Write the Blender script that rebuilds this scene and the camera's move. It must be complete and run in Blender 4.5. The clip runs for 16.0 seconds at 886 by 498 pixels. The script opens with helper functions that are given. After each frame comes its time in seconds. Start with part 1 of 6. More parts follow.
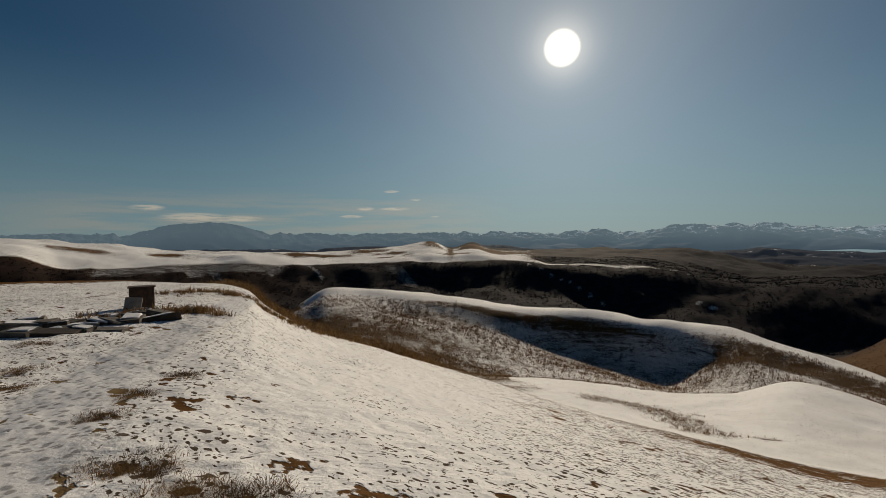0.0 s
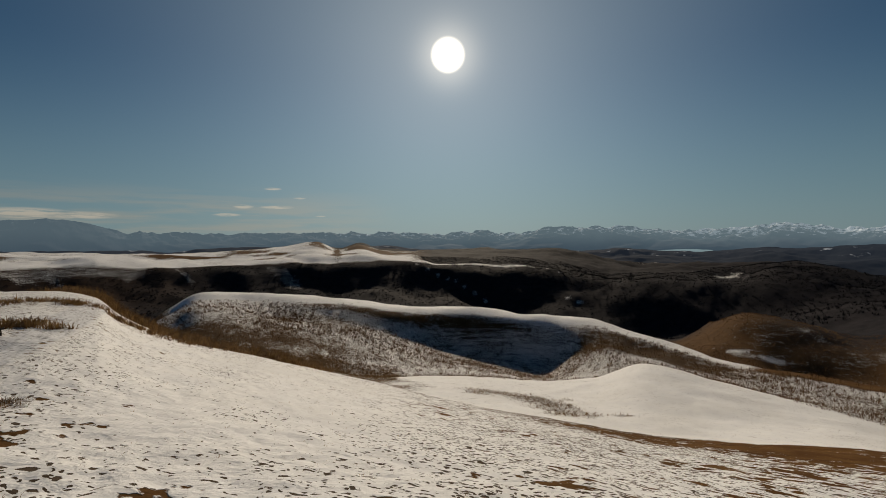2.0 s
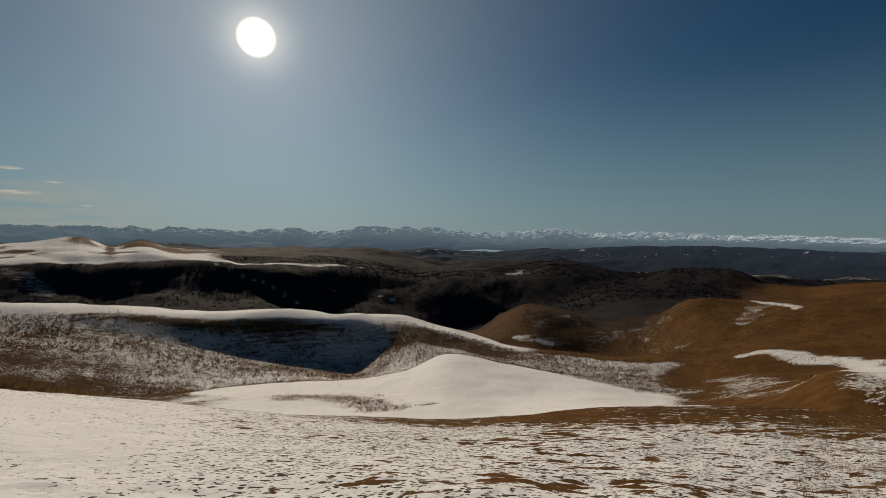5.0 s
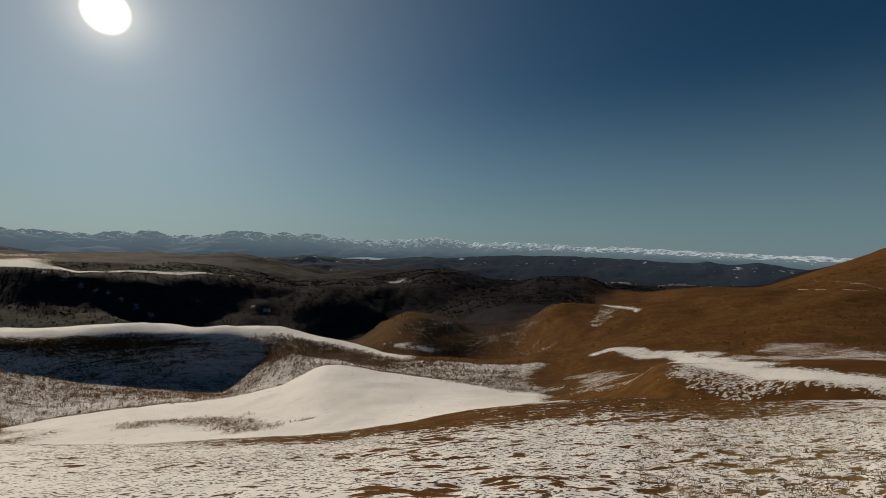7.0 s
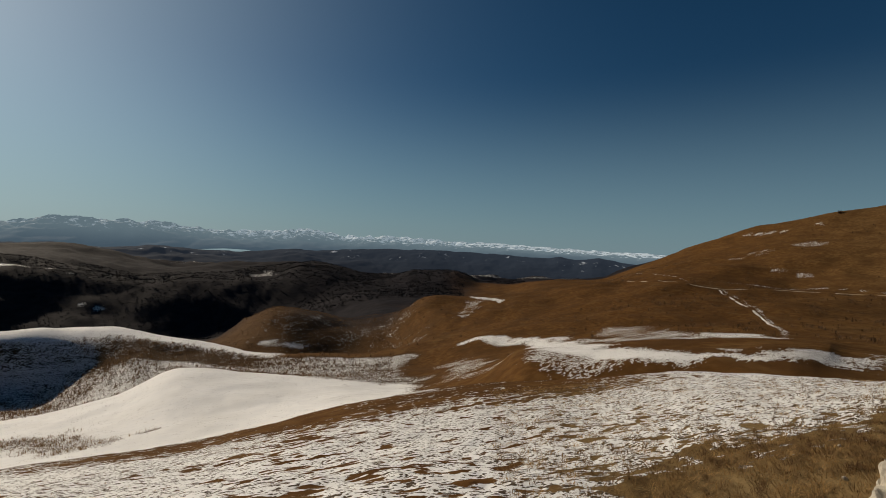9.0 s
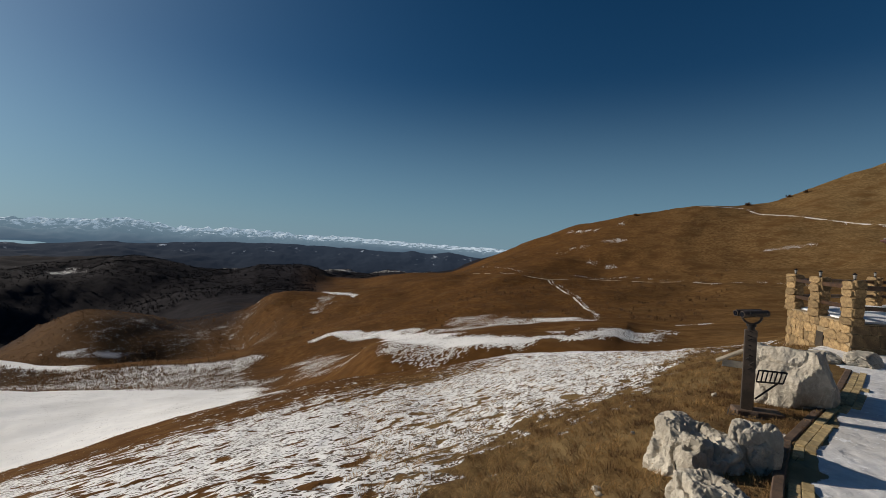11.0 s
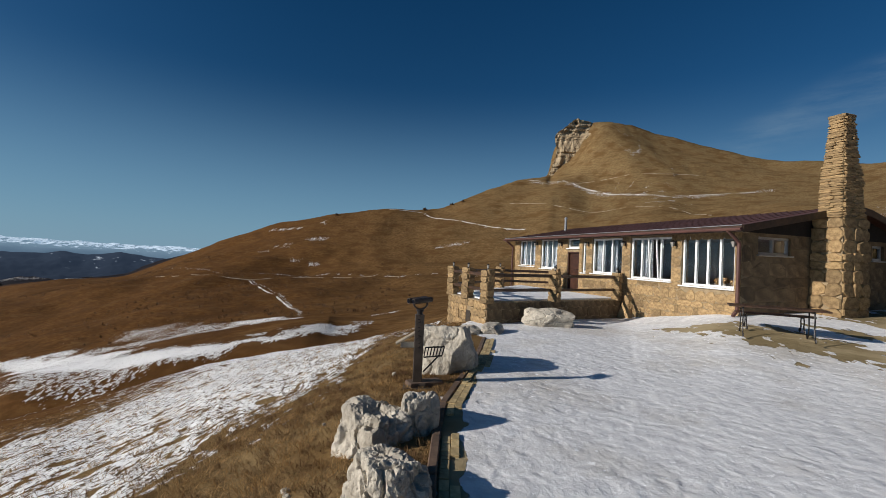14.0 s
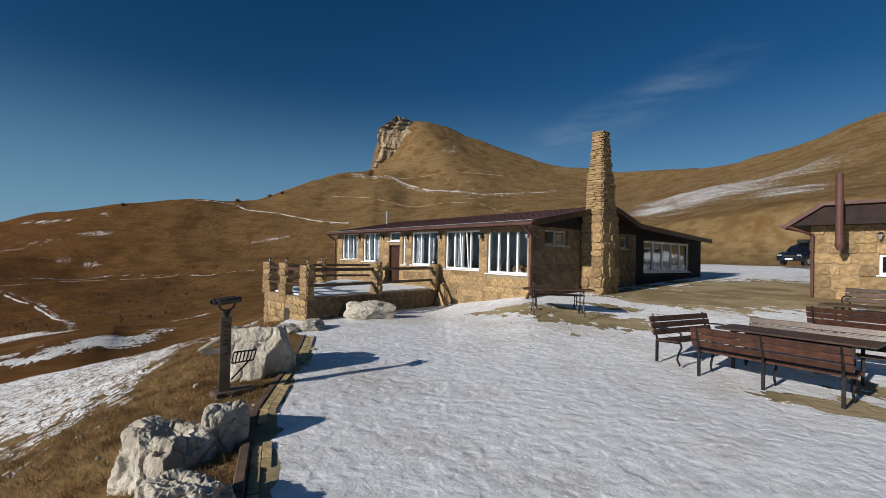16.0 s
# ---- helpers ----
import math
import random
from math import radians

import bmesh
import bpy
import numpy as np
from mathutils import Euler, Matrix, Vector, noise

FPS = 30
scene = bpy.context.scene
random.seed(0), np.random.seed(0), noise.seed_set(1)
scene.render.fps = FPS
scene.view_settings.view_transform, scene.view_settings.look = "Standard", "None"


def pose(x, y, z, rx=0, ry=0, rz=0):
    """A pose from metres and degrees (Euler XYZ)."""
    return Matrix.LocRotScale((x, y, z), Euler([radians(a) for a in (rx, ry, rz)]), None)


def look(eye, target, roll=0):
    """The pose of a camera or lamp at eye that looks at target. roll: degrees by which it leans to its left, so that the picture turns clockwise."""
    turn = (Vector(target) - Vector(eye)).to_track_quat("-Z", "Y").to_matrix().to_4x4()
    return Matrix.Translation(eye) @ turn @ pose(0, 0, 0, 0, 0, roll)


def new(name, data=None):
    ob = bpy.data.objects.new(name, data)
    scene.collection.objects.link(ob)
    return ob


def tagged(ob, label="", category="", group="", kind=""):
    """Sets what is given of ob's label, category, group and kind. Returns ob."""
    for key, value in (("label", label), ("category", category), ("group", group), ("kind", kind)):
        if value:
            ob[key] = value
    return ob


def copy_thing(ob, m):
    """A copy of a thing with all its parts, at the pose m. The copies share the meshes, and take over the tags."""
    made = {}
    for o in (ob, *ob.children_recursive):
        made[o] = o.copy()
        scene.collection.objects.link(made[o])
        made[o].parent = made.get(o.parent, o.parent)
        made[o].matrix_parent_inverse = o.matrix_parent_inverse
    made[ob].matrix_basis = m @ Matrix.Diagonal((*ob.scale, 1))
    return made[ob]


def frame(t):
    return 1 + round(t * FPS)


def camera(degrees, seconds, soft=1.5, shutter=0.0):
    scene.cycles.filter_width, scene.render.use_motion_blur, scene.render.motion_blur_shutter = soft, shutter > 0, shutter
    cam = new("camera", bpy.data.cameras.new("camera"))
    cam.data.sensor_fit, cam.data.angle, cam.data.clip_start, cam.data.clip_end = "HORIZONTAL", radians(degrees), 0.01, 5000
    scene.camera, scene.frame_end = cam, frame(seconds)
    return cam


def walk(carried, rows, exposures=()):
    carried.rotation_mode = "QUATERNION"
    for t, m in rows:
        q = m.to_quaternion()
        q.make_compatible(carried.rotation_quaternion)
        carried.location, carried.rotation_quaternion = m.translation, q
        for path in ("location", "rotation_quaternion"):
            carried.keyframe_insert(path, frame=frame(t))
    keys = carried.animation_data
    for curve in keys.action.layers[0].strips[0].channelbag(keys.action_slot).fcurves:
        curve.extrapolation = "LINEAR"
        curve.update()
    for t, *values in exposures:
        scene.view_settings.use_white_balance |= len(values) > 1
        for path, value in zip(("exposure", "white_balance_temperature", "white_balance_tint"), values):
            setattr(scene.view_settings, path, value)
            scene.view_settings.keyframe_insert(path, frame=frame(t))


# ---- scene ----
cam = camera(88.53, 16.0, soft=0.7)

# seconds, x, y, z, tilt, lean, turn
PATH = [
    (0, -0.170, 0.260, 2.1, 88.64, 0.93, 0.00),
    (0.5, -0.156, 0.269, 2.1, 88.35, 0.96, -2.99),
    (1, -0.146, 0.274, 2.1, 88.51, 0.69, -5.17),
    (1.5, -0.126, 0.284, 2.1, 88.35, 0.64, -9.31),
    (2, -0.102, 0.293, 2.1, 88.51, 0.71, -14.01),
    (2.5, -0.086, 0.299, 2.1, 88.53, 0.53, -17.20),
    (3, -0.070, 0.303, 2.1, 88.53, 0.43, -20.06),
    (3.5, -0.051, 0.306, 2.1, 87.93, 0.06, -23.65),
    (4, -0.033, 0.309, 2.1, 87.74, -0.33, -27.05),
    (4.5, -0.005, 0.311, 2.1, 87.98, -0.37, -32.34),
    (7, 0.099, 0.294, 2.1, 89.61, -1.42, -51.83),
    (7.5, 0.123, 0.285, 2.1, 89.68, -1.60, -56.45),
    (8, 0.143, 0.276, 2.1, 89.92, -1.56, -60.67),
    (10.5, 0.226, 0.213, 2.1, 88.80, -3.60, -79.80),
    (11, 0.247, 0.188, 2.1, 89.45, -3.02, -85.84),
    (11.5, 0.268, 0.157, 2.1, 89.99, -3.03, -92.89),
    (12, 0.284, 0.126, 2.1, 89.84, -2.46, -99.21),
    (12.5, 0.293, 0.103, 2.1, 89.52, -2.19, -103.73),
    (13, 0.301, 0.076, 2.1, 90.86, -2.13, -109.01),
    (13.5, 0.308, 0.038, 2.1, 91.31, -2.39, -116.16),
    (14, 0.311, 0.006, 2.1, 91.00, -2.47, -121.99),
    (14.5, 0.310, -0.021, 2.1, 91.25, -2.41, -127.04),
    (15, 0.306, -0.056, 2.1, 91.31, -2.17, -133.51),
    (15.5, 0.300, -0.082, 2.1, 90.78, -1.79, -138.57),
    (16, 0.291, -0.110, 2.1, 90.91, -1.22, -143.87),
]
# seconds, stops, white balance: the film camera opens up and cools as it turns away from the sun
EXPOSURE = [(0.0, -0.45, 7900, 10), (4.5, -0.5, 7900, 10), (8.0, -0.32, 7900, 10), (11.0, -0.04, 6850, 10), (13.5, 0.16, 6400, 10), (16.0, 0.2, 6300, 10)]
walk(cam, [(t, pose(*p)) for t, *p in PATH], EXPOSURE)

# ---- world and sun ----
SUN_BEARING, SUN_RISE = 14.9, 21.6
SUN_WAY = Vector((math.sin(radians(SUN_BEARING)) * math.cos(radians(SUN_RISE)), math.cos(radians(SUN_BEARING)) * math.cos(radians(SUN_RISE)), math.sin(radians(SUN_RISE))))


def node(tree, kind, inputs=(), **settings):
    """A node; inputs are values or output sockets, by the input's name or number."""
    n = tree.nodes.new(kind)
    for key, value in settings.items():
        setattr(n, key, value)
    for key, value in dict(inputs).items():
        if isinstance(value, bpy.types.NodeSocket):
            tree.links.new(value, n.inputs[key])
        else:
            n.inputs[key].default_value = value
    return n


def sums(tree, op, a, b=0.0, clamp=False):
    return node(tree, "ShaderNodeMath", {0: a, 1: b}, operation=op, use_clamp=clamp).outputs[0]


def blend(tree, share, a, b, how="MIX"):
    n = node(tree, "ShaderNodeMix", data_type="RGBA", blend_type=how)
    for key, value in ((0, share), (6, a), (7, b)):
        if isinstance(value, bpy.types.NodeSocket):
            tree.links.new(value, n.inputs[key])
        else:
            n.inputs[key].default_value = value if key == 0 else (*value, 1.0)
    return n.outputs[2]


def smooth(tree, value, low, high, to_low=0.0, to_high=1.0):
    return node(tree, "ShaderNodeMapRange", {0: value, 1: low, 2: high, 3: to_low, 4: to_high}, interpolation_type="SMOOTHSTEP").outputs[0]


world = bpy.data.worlds.new("sky")
scene.world = world
world.use_nodes = True
wt = world.node_tree
wt.nodes.clear()
sky = node(wt, "ShaderNodeTexSky", sky_type="NISHITA", sun_disc=False, sun_elevation=radians(SUN_RISE), sun_rotation=radians(SUN_BEARING),
           altitude=1600, air_density=1.0, dust_density=0.0, ozone_density=3.0)
way = node(wt, "ShaderNodeTexCoord").outputs["Generated"]
near_sun = node(wt, "ShaderNodeVectorMath", {0: way, 1: SUN_WAY}, operation="DOT_PRODUCT").outputs["Value"]
disc = smooth(wt, near_sun, math.cos(radians(2.15)), math.cos(radians(0.9)))
halo = sums(wt, "POWER", sums(wt, "MAXIMUM", near_sun, 0.0), 60.0)
# thin high cloud: a pale bank low over the far range and a wisp above the yard
parts_of = node(wt, "ShaderNodeSeparateXYZ", {0: way}).outputs
stretch = node(wt, "ShaderNodeMapping", {"Vector": way, "Scale": (3.0, 3.0, 34.0)}).outputs[0]
puffs = node(wt, "ShaderNodeTexNoise", {"Vector": stretch, "Scale": 1.6, "Detail": 6.0, "Roughness": 0.55}).outputs[0]
low = sums(wt, "MULTIPLY", smooth(wt, parts_of[2], 0.0, 0.02), smooth(wt, parts_of[2], 0.05, 0.115, 1.0, 0.0))
bank_way = node(wt, "ShaderNodeVectorMath", {0: way, 1: (math.sin(radians(-20)), math.cos(radians(-20)), 0.03)}, operation="DOT_PRODUCT").outputs["Value"]
bank = sums(wt, "MULTIPLY", sums(wt, "MULTIPLY", low, smooth(wt, bank_way, 0.86, 0.985)), smooth(wt, puffs, 0.36, 0.62))


def bearing(b, e):
    b, e = radians(b), radians(e)
    return Vector((math.sin(b) * math.cos(e), math.cos(b) * math.cos(e), math.sin(e)))


def along_sky(v):
    return node(wt, "ShaderNodeVectorMath", {0: way, 1: v}, operation="DOT_PRODUCT").outputs["Value"]


# one wisp of high cloud over the yard
near_end, far_end = bearing(153, 12.0), bearing(177, 21.0)
across = near_end.cross(far_end).normalized()
tilt = node(wt, "ShaderNodeMapping", {"Vector": way, "Rotation": (0.0, 0.4, 0.6), "Scale": (2.0, 6.0, 14.0)}).outputs[0]
wisps = node(wt, "ShaderNodeTexNoise", {"Vector": tilt, "Scale": 2.6, "Detail": 7.0, "Roughness": 0.6}).outputs[0]
line = smooth(wt, sums(wt, "ABSOLUTE", along_sky(across)), 0.0, 0.055, 1.0, 0.0)
reach = smooth(wt, along_sky(bearing(165, 17)), math.cos(radians(16)), math.cos(radians(4)))
wisp = sums(wt, "MULTIPLY", sums(wt, "MULTIPLY", line, reach), smooth(wt, wisps, 0.3, 0.75))
# small flat clouds low over the range: bearing, rise, half width and half height in degrees
puffs_sum = 0.0
for b, e, w, h in ((-33, 3.75, 1.7, 0.35), (-28.5, 2.75, 3.6, 0.55), (-24.5, 2.6, 3.0, 0.4), (-6.4, 5.9, 1.0, 0.16), (-3.4, 4.85, 0.7, 0.12), (-6.0, 3.75, 1.9, 0.22), (-11.4, 2.85, 1.5, 0.2), (-9.6, 3.8, 1.1, 0.25), (-1.0, 2.7, 0.6, 0.1)):
    mid_way = bearing(b, e)
    side_way = Vector((math.cos(radians(b)), -math.sin(radians(b)), 0))
    up_way = side_way.cross(mid_way)
    u = sums(wt, "DIVIDE", along_sky(side_way), math.sin(radians(w)))
    v = sums(wt, "DIVIDE", along_sky(up_way), math.sin(radians(h)))
    round_ = sums(wt, "ADD", sums(wt, "MULTIPLY", u, u), sums(wt, "MULTIPLY", v, v))
    one = sums(wt, "MULTIPLY", smooth(wt, round_, 0.1, 1.3, 1.0, 0.0), smooth(wt, along_sky(mid_way), 0.0, 0.2))
    puffs_sum = one if puffs_sum == 0.0 else sums(wt, "MAXIMUM", puffs_sum, one)
ragged = node(wt, "ShaderNodeTexNoise", {"Vector": stretch, "Scale": 9.0, "Detail": 5.0, "Roughness": 0.6}).outputs[0]
small_clouds = sums(wt, "MULTIPLY", puffs_sum, smooth(wt, ragged, 0.3, 0.6))
rich = node(wt, "ShaderNodeHueSaturation", {"Saturation": 1.3, "Value": 0.78, "Color": sky.outputs[0]}).outputs[0]
# pale cold air low over the land in place of the yellow one
cold = smooth(wt, parts_of[2], -0.05, 0.36, 0.85, 0.0)
colour = blend(wt, cold, rich, (3.0, 5.7, 8.0))
colour = blend(wt, sums(wt, "MULTIPLY", bank, 0.5), colour, (7.2, 7.2, 6.9))
colour = blend(wt, sums(wt, "MULTIPLY", small_clouds, 0.75), colour, (11.0, 10.8, 10.2))
colour = blend(wt, sums(wt, "MULTIPLY", wisp, 0.28), colour, (4.6, 6.2, 7.4))
wide_glow = sums(wt, "POWER", sums(wt, "MAXIMUM", near_sun, 0.0), 11.0)
colour = blend(wt, sums(wt, "MULTIPLY", wide_glow, 0.85), colour, (4.6, 5.4, 5.8), "ADD")
broad_glow = sums(wt, "POWER", sums(wt, "MAXIMUM", near_sun, 0.0), 4.0)
colour = blend(wt, sums(wt, "MULTIPLY", broad_glow, 0.3), colour, (3.6, 4.9, 5.6), "ADD")
colour = blend(wt, sums(wt, "MULTIPLY", halo, 0.28), colour, (9.0, 8.8, 8.6), "ADD")
colour = blend(wt, sums(wt, "MULTIPLY", sums(wt, "POWER", sums(wt, "MAXIMUM", near_sun, 0.0), 700.0), 0.9), colour, (12.0, 11.6, 11.0), "ADD")
colour = blend(wt, disc, colour, (60.0, 58.0, 54.0), "ADD")
back = node(wt, "ShaderNodeBackground", {"Color": colour, "Strength": 0.05})
wt.links.new(back.outputs[0], node(wt, "ShaderNodeOutputWorld").inputs[0])

sun = new("sun", bpy.data.lights.new("sun", "SUN"))
sun.data.energy, sun.data.angle, sun.data.color = 4.2, radians(0.55), (1.0, 0.93, 0.84)
sun.matrix_world = look(SUN_WAY * 50, (0, 0, 0))

# ---- materials ----
def material(name, rough=0.8, metal=0.0):
    m = bpy.data.materials.new(name)
    m.use_nodes = True
    shader = m.node_tree.nodes["Principled BSDF"]
    shader.inputs["Roughness"].default_value, shader.inputs["Metallic"].default_value = rough, metal
    return m, m.node_tree, shader


def where(t):
    return node(t, "ShaderNodeTexCoord").outputs["Object"]


def grain(t, vector, scale, detail=4.0, rough=0.55):
    return node(t, "ShaderNodeTexNoise", {"Vector": vector, "Scale": scale, "Detail": detail, "Roughness": rough}).outputs[0]


def relief(t, shader, height, strength, distance):
    n = node(t, "ShaderNodeBump", {"Height": height, "Strength": strength, "Distance": distance})
    t.links.new(n.outputs[0], shader.inputs["Normal"])


def mottled(name, dark, light, scale, rough=0.8, metal=0.0, bump=0.3, depth=0.01, fine=6.0, vary=0.0, spots=None):
    """Two tones mixed by noise at two scales, with relief; vary: how far single objects differ; spots: a third tone in small stains."""
    m, t, s = material(name, rough, metal)
    p = where(t)
    a, b = grain(t, p, scale), grain(t, p, scale * fine, 5.0, 0.65)
    mix = sums(t, "ADD", sums(t, "MULTIPLY", a, 0.6), sums(t, "MULTIPLY", b, 0.4))
    c = blend(t, smooth(t, mix, 0.36, 0.64), dark, light)
    if spots:
        c = blend(t, smooth(t, grain(t, p, scale * 2.3, 6.0, 0.7), 0.58, 0.7), c, spots)
    if vary:
        r = node(t, "ShaderNodeObjectInfo").outputs["Random"]
        c = blend(t, 1.0, c, blend(t, r, (1 - vary,) * 3, (1 + vary,) * 3), "MULTIPLY")
    t.links.new(c, s.inputs["Base Color"])
    rr = smooth(t, b, 0.3, 0.7, max(rough - 0.12, 0.02), min(rough + 0.1, 1.0))
    t.links.new(rr, s.inputs["Roughness"])
    relief(t, s, b, bump, depth)
    return m


def ground_material():
    m, t, s = material("hillside", 0.9)
    pos = node(t, "ShaderNodeNewGeometry").outputs["Position"]
    cover = node(t, "ShaderNodeAttribute", attribute_name="cover")
    rgb = node(t, "ShaderNodeSeparateColor", {0: cover.outputs["Color"]}).outputs
    snow_share, brush, forest, paved = rgb[0], rgb[1], rgb[2], cover.outputs["Alpha"]
    fine, mid, wide, vast = grain(t, pos, 3.6, 5.0, 0.62), grain(t, pos, 0.62, 4.0), grain(t, pos, 0.085, 5.0, 0.6), grain(t, pos, 0.012, 6.0, 0.6)
    tiny, fleck, big = grain(t, pos, 24.0, 4.0, 0.7), grain(t, pos, 9.5, 3.0, 0.6), grain(t, pos, 0.22, 4.0, 0.6)
    # the slope's contours run across its fall: snow and prints are drawn out along them
    turned = node(t, "ShaderNodeMapping", {"Vector": pos, "Rotation": (0, 0, radians(35))}).outputs[0]
    drawn = node(t, "ShaderNodeMapping", {"Vector": turned, "Scale": (0.6, 1, 1)}).outputs[0]
    fine_lie, mid_lie, fleck_lie = grain(t, drawn, 3.0, 3.0, 0.5), grain(t, drawn, 0.8, 4.0), grain(t, drawn, 11.0, 3.0, 0.6)
    # bare ground: dry grass, brush, bare woods, paving
    grass = blend(t, smooth(t, mid, 0.35, 0.65), (0.096, 0.0425, 0.013), (0.152, 0.074, 0.024))
    grass = blend(t, smooth(t, wide, 0.4, 0.68), grass, (0.088, 0.042, 0.015))
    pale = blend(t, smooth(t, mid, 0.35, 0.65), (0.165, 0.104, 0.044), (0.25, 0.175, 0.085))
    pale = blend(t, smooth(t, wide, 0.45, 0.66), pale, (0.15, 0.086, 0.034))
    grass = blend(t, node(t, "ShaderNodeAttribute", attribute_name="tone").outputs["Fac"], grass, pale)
    grass = blend(t, sums(t, "MULTIPLY", smooth(t, tiny, 0.45, 0.7), 0.5), grass, (0.07, 0.042, 0.02))
    terraces = grain(t, node(t, "ShaderNodeMapping", {"Vector": pos, "Scale": (0.05, 0.05, 0.8)}).outputs[0], 1.0, 6.0, 0.62)
    grass = blend(t, sums(t, "MULTIPLY", smooth(t, terraces, 0.5, 0.7), 0.3), grass, (0.075, 0.043, 0.018))
    grass = blend(t, sums(t, "MULTIPLY", smooth(t, terraces, 0.46, 0.34), 0.22), grass, (0.21, 0.128, 0.055))
    blots = sums(t, "MULTIPLY", smooth(t, grain(t, pos, 0.32, 7.0, 0.7), 0.5, 0.66), smooth(t, node(t, "ShaderNodeAttribute", attribute_name="tone").outputs["Fac"], 0.3, 1.0, 0.45, 0.15))
    grass = blend(t, blots, grass, (0.062, 0.03, 0.011))
    scrub = blend(t, smooth(t, fine, 0.38, 0.6), (0.034, 0.02, 0.011), (0.11, 0.062, 0.028))
    # canopy shade and a touch of blue haze are put into the woods colour
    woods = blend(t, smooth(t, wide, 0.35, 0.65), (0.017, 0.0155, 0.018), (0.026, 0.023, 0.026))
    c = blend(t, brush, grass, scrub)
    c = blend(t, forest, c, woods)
    slabs = blend(t, smooth(t, mid, 0.4, 0.6), (0.24, 0.185, 0.1), (0.37, 0.295, 0.175))
    c = blend(t, paved, c, slabs)
    # snow lies where its share beats the unevenness of the ground
    n = sums(t, "MULTIPLY", fine_lie, 0.56)
    for share, layer in ((0.18, mid_lie), (0.15, big), (0.2, wide), (0.08, vast), (0.12, fleck_lie)):
        n = sums(t, "ADD", n, sums(t, "MULTIPLY", layer, share))
    n = sums(t, "ADD", n, sums(t, "MULTIPLY", sums(t, "SUBTRACT", terraces, 0.5), 0.3))
    lie = sums(t, "ADD", sums(t, "MULTIPLY", sums(t, "SUBTRACT", n, 0.645), 5.0), sums(t, "SUBTRACT", sums(t, "MULTIPLY", snow_share, 2.0), 1.0))
    lie = sums(t, "ADD", lie, smooth(t, snow_share, 0.0, 0.22, -0.7, 0.0))
    snow = smooth(t, lie, -0.05, 0.05)
    # hoof prints and holes that break the crust, in loose clusters
    bent = node(t, "ShaderNodeVectorMath", {0: drawn, 1: node(t, "ShaderNodeVectorMath", {0: node(t, "ShaderNodeTexNoise", {"Vector": pos, "Scale": 5.0, "Detail": 3.0}).outputs["Color"], "Scale": 0.22}, operation="SCALE").outputs[0]}).outputs[0]
    open_share = smooth(t, paved, 0.0, 0.5, 1.0, 0.0)
    prints = 0.0
    for size, low, gain, reach in ((4.6, 0.66, 0.6, 0.26), (8.5, 0.52, 0.75, 0.34), (15.0, 0.5, 0.85, 0.4)):
        cells = node(t, "ShaderNodeTexVoronoi", {"Vector": bent, "Scale": size})
        lot = node(t, "ShaderNodeSeparateColor", {0: cells.outputs["Color"]}).outputs[0]
        crowd = sums(t, "ADD", sums(t, "MULTIPLY", lot, 0.5), sums(t, "MULTIPLY", sums(t, "ADD", mid_lie, big), 0.5))
        crowd = sums(t, "SUBTRACT", crowd, sums(t, "MULTIPLY", sums(t, "SUBTRACT", snow_share, 0.78), 1.2))
        radius = sums(t, "MULTIPLY", sums(t, "MAXIMUM", sums(t, "SUBTRACT", crowd, low + 0.18), 0.0), gain * 2.2)
        prints = sums(t, "MAXIMUM", smooth(t, sums(t, "SUBTRACT", sums(t, "MINIMUM", radius, reach), cells.outputs["Distance"]), -0.01, 0.03), prints)
    prints = sums(t, "MULTIPLY", sums(t, "MULTIPLY", prints, open_share), snow)
    snow = sums(t, "MULTIPLY", snow, sums(t, "SUBTRACT", 1.0, prints))
    white = blend(t, smooth(t, mid, 0.3, 0.7), (0.82, 0.815, 0.81), (0.88, 0.87, 0.85))
    white = blend(t, smooth(t, wide, 0.42, 0.7), white, (0.77, 0.76, 0.74))
    worn = blend(t, smooth(t, fine, 0.35, 0.62), (0.66, 0.655, 0.66), (0.8, 0.795, 0.79))
    worn = blend(t, sums(t, "MULTIPLY", smooth(t, mid, 0.5, 0.7), 0.6), worn, (0.56, 0.535, 0.5))
    worn = blend(t, sums(t, "MULTIPLY", smooth(t, big, 0.5, 0.7), 0.65), worn, (0.5, 0.45, 0.38))
    worn = blend(t, smooth(t, fleck, 0.6, 0.66), worn, (0.9, 0.9, 0.9))
    white = blend(t, paved, white, worn)
    trod = sums(t, "SUBTRACT", smooth(t, paved, 0.2, 0.5), smooth(t, paved, 0.72, 0.9))
    steps = node(t, "ShaderNodeTexVoronoi", {"Vector": pos, "Scale": 7.0}).outputs["Distance"]
    white = blend(t, sums(t, "MULTIPLY", trod, 0.9), white, blend(t, smooth(t, sums(t, "ADD", steps, sums(t, "MULTIPLY", fleck, 0.4)), 0.44, 0.66), (0.24, 0.235, 0.24), (0.66, 0.665, 0.68)))
    # prints drawn dark: bared ground and the dents' shade in one colour
    c = blend(t, sums(t, "MULTIPLY", prints, 0.8), c, (0.085, 0.07, 0.055))
    c = blend(t, snow, c, white)
    t.links.new(c, s.inputs["Base Color"])
    ice = sums(t, "MULTIPLY", sums(t, "MULTIPLY", snow, paved), smooth(t, fine, 0.5, 0.66))
    t.links.new(smooth(t, ice, 0.0, 1.0, 0.92, 0.3), s.inputs["Roughness"])
    t.links.new(smooth(t, snow, 0.0, 1.0, 0.02, 0.3), s.inputs["Specular IOR Level"])
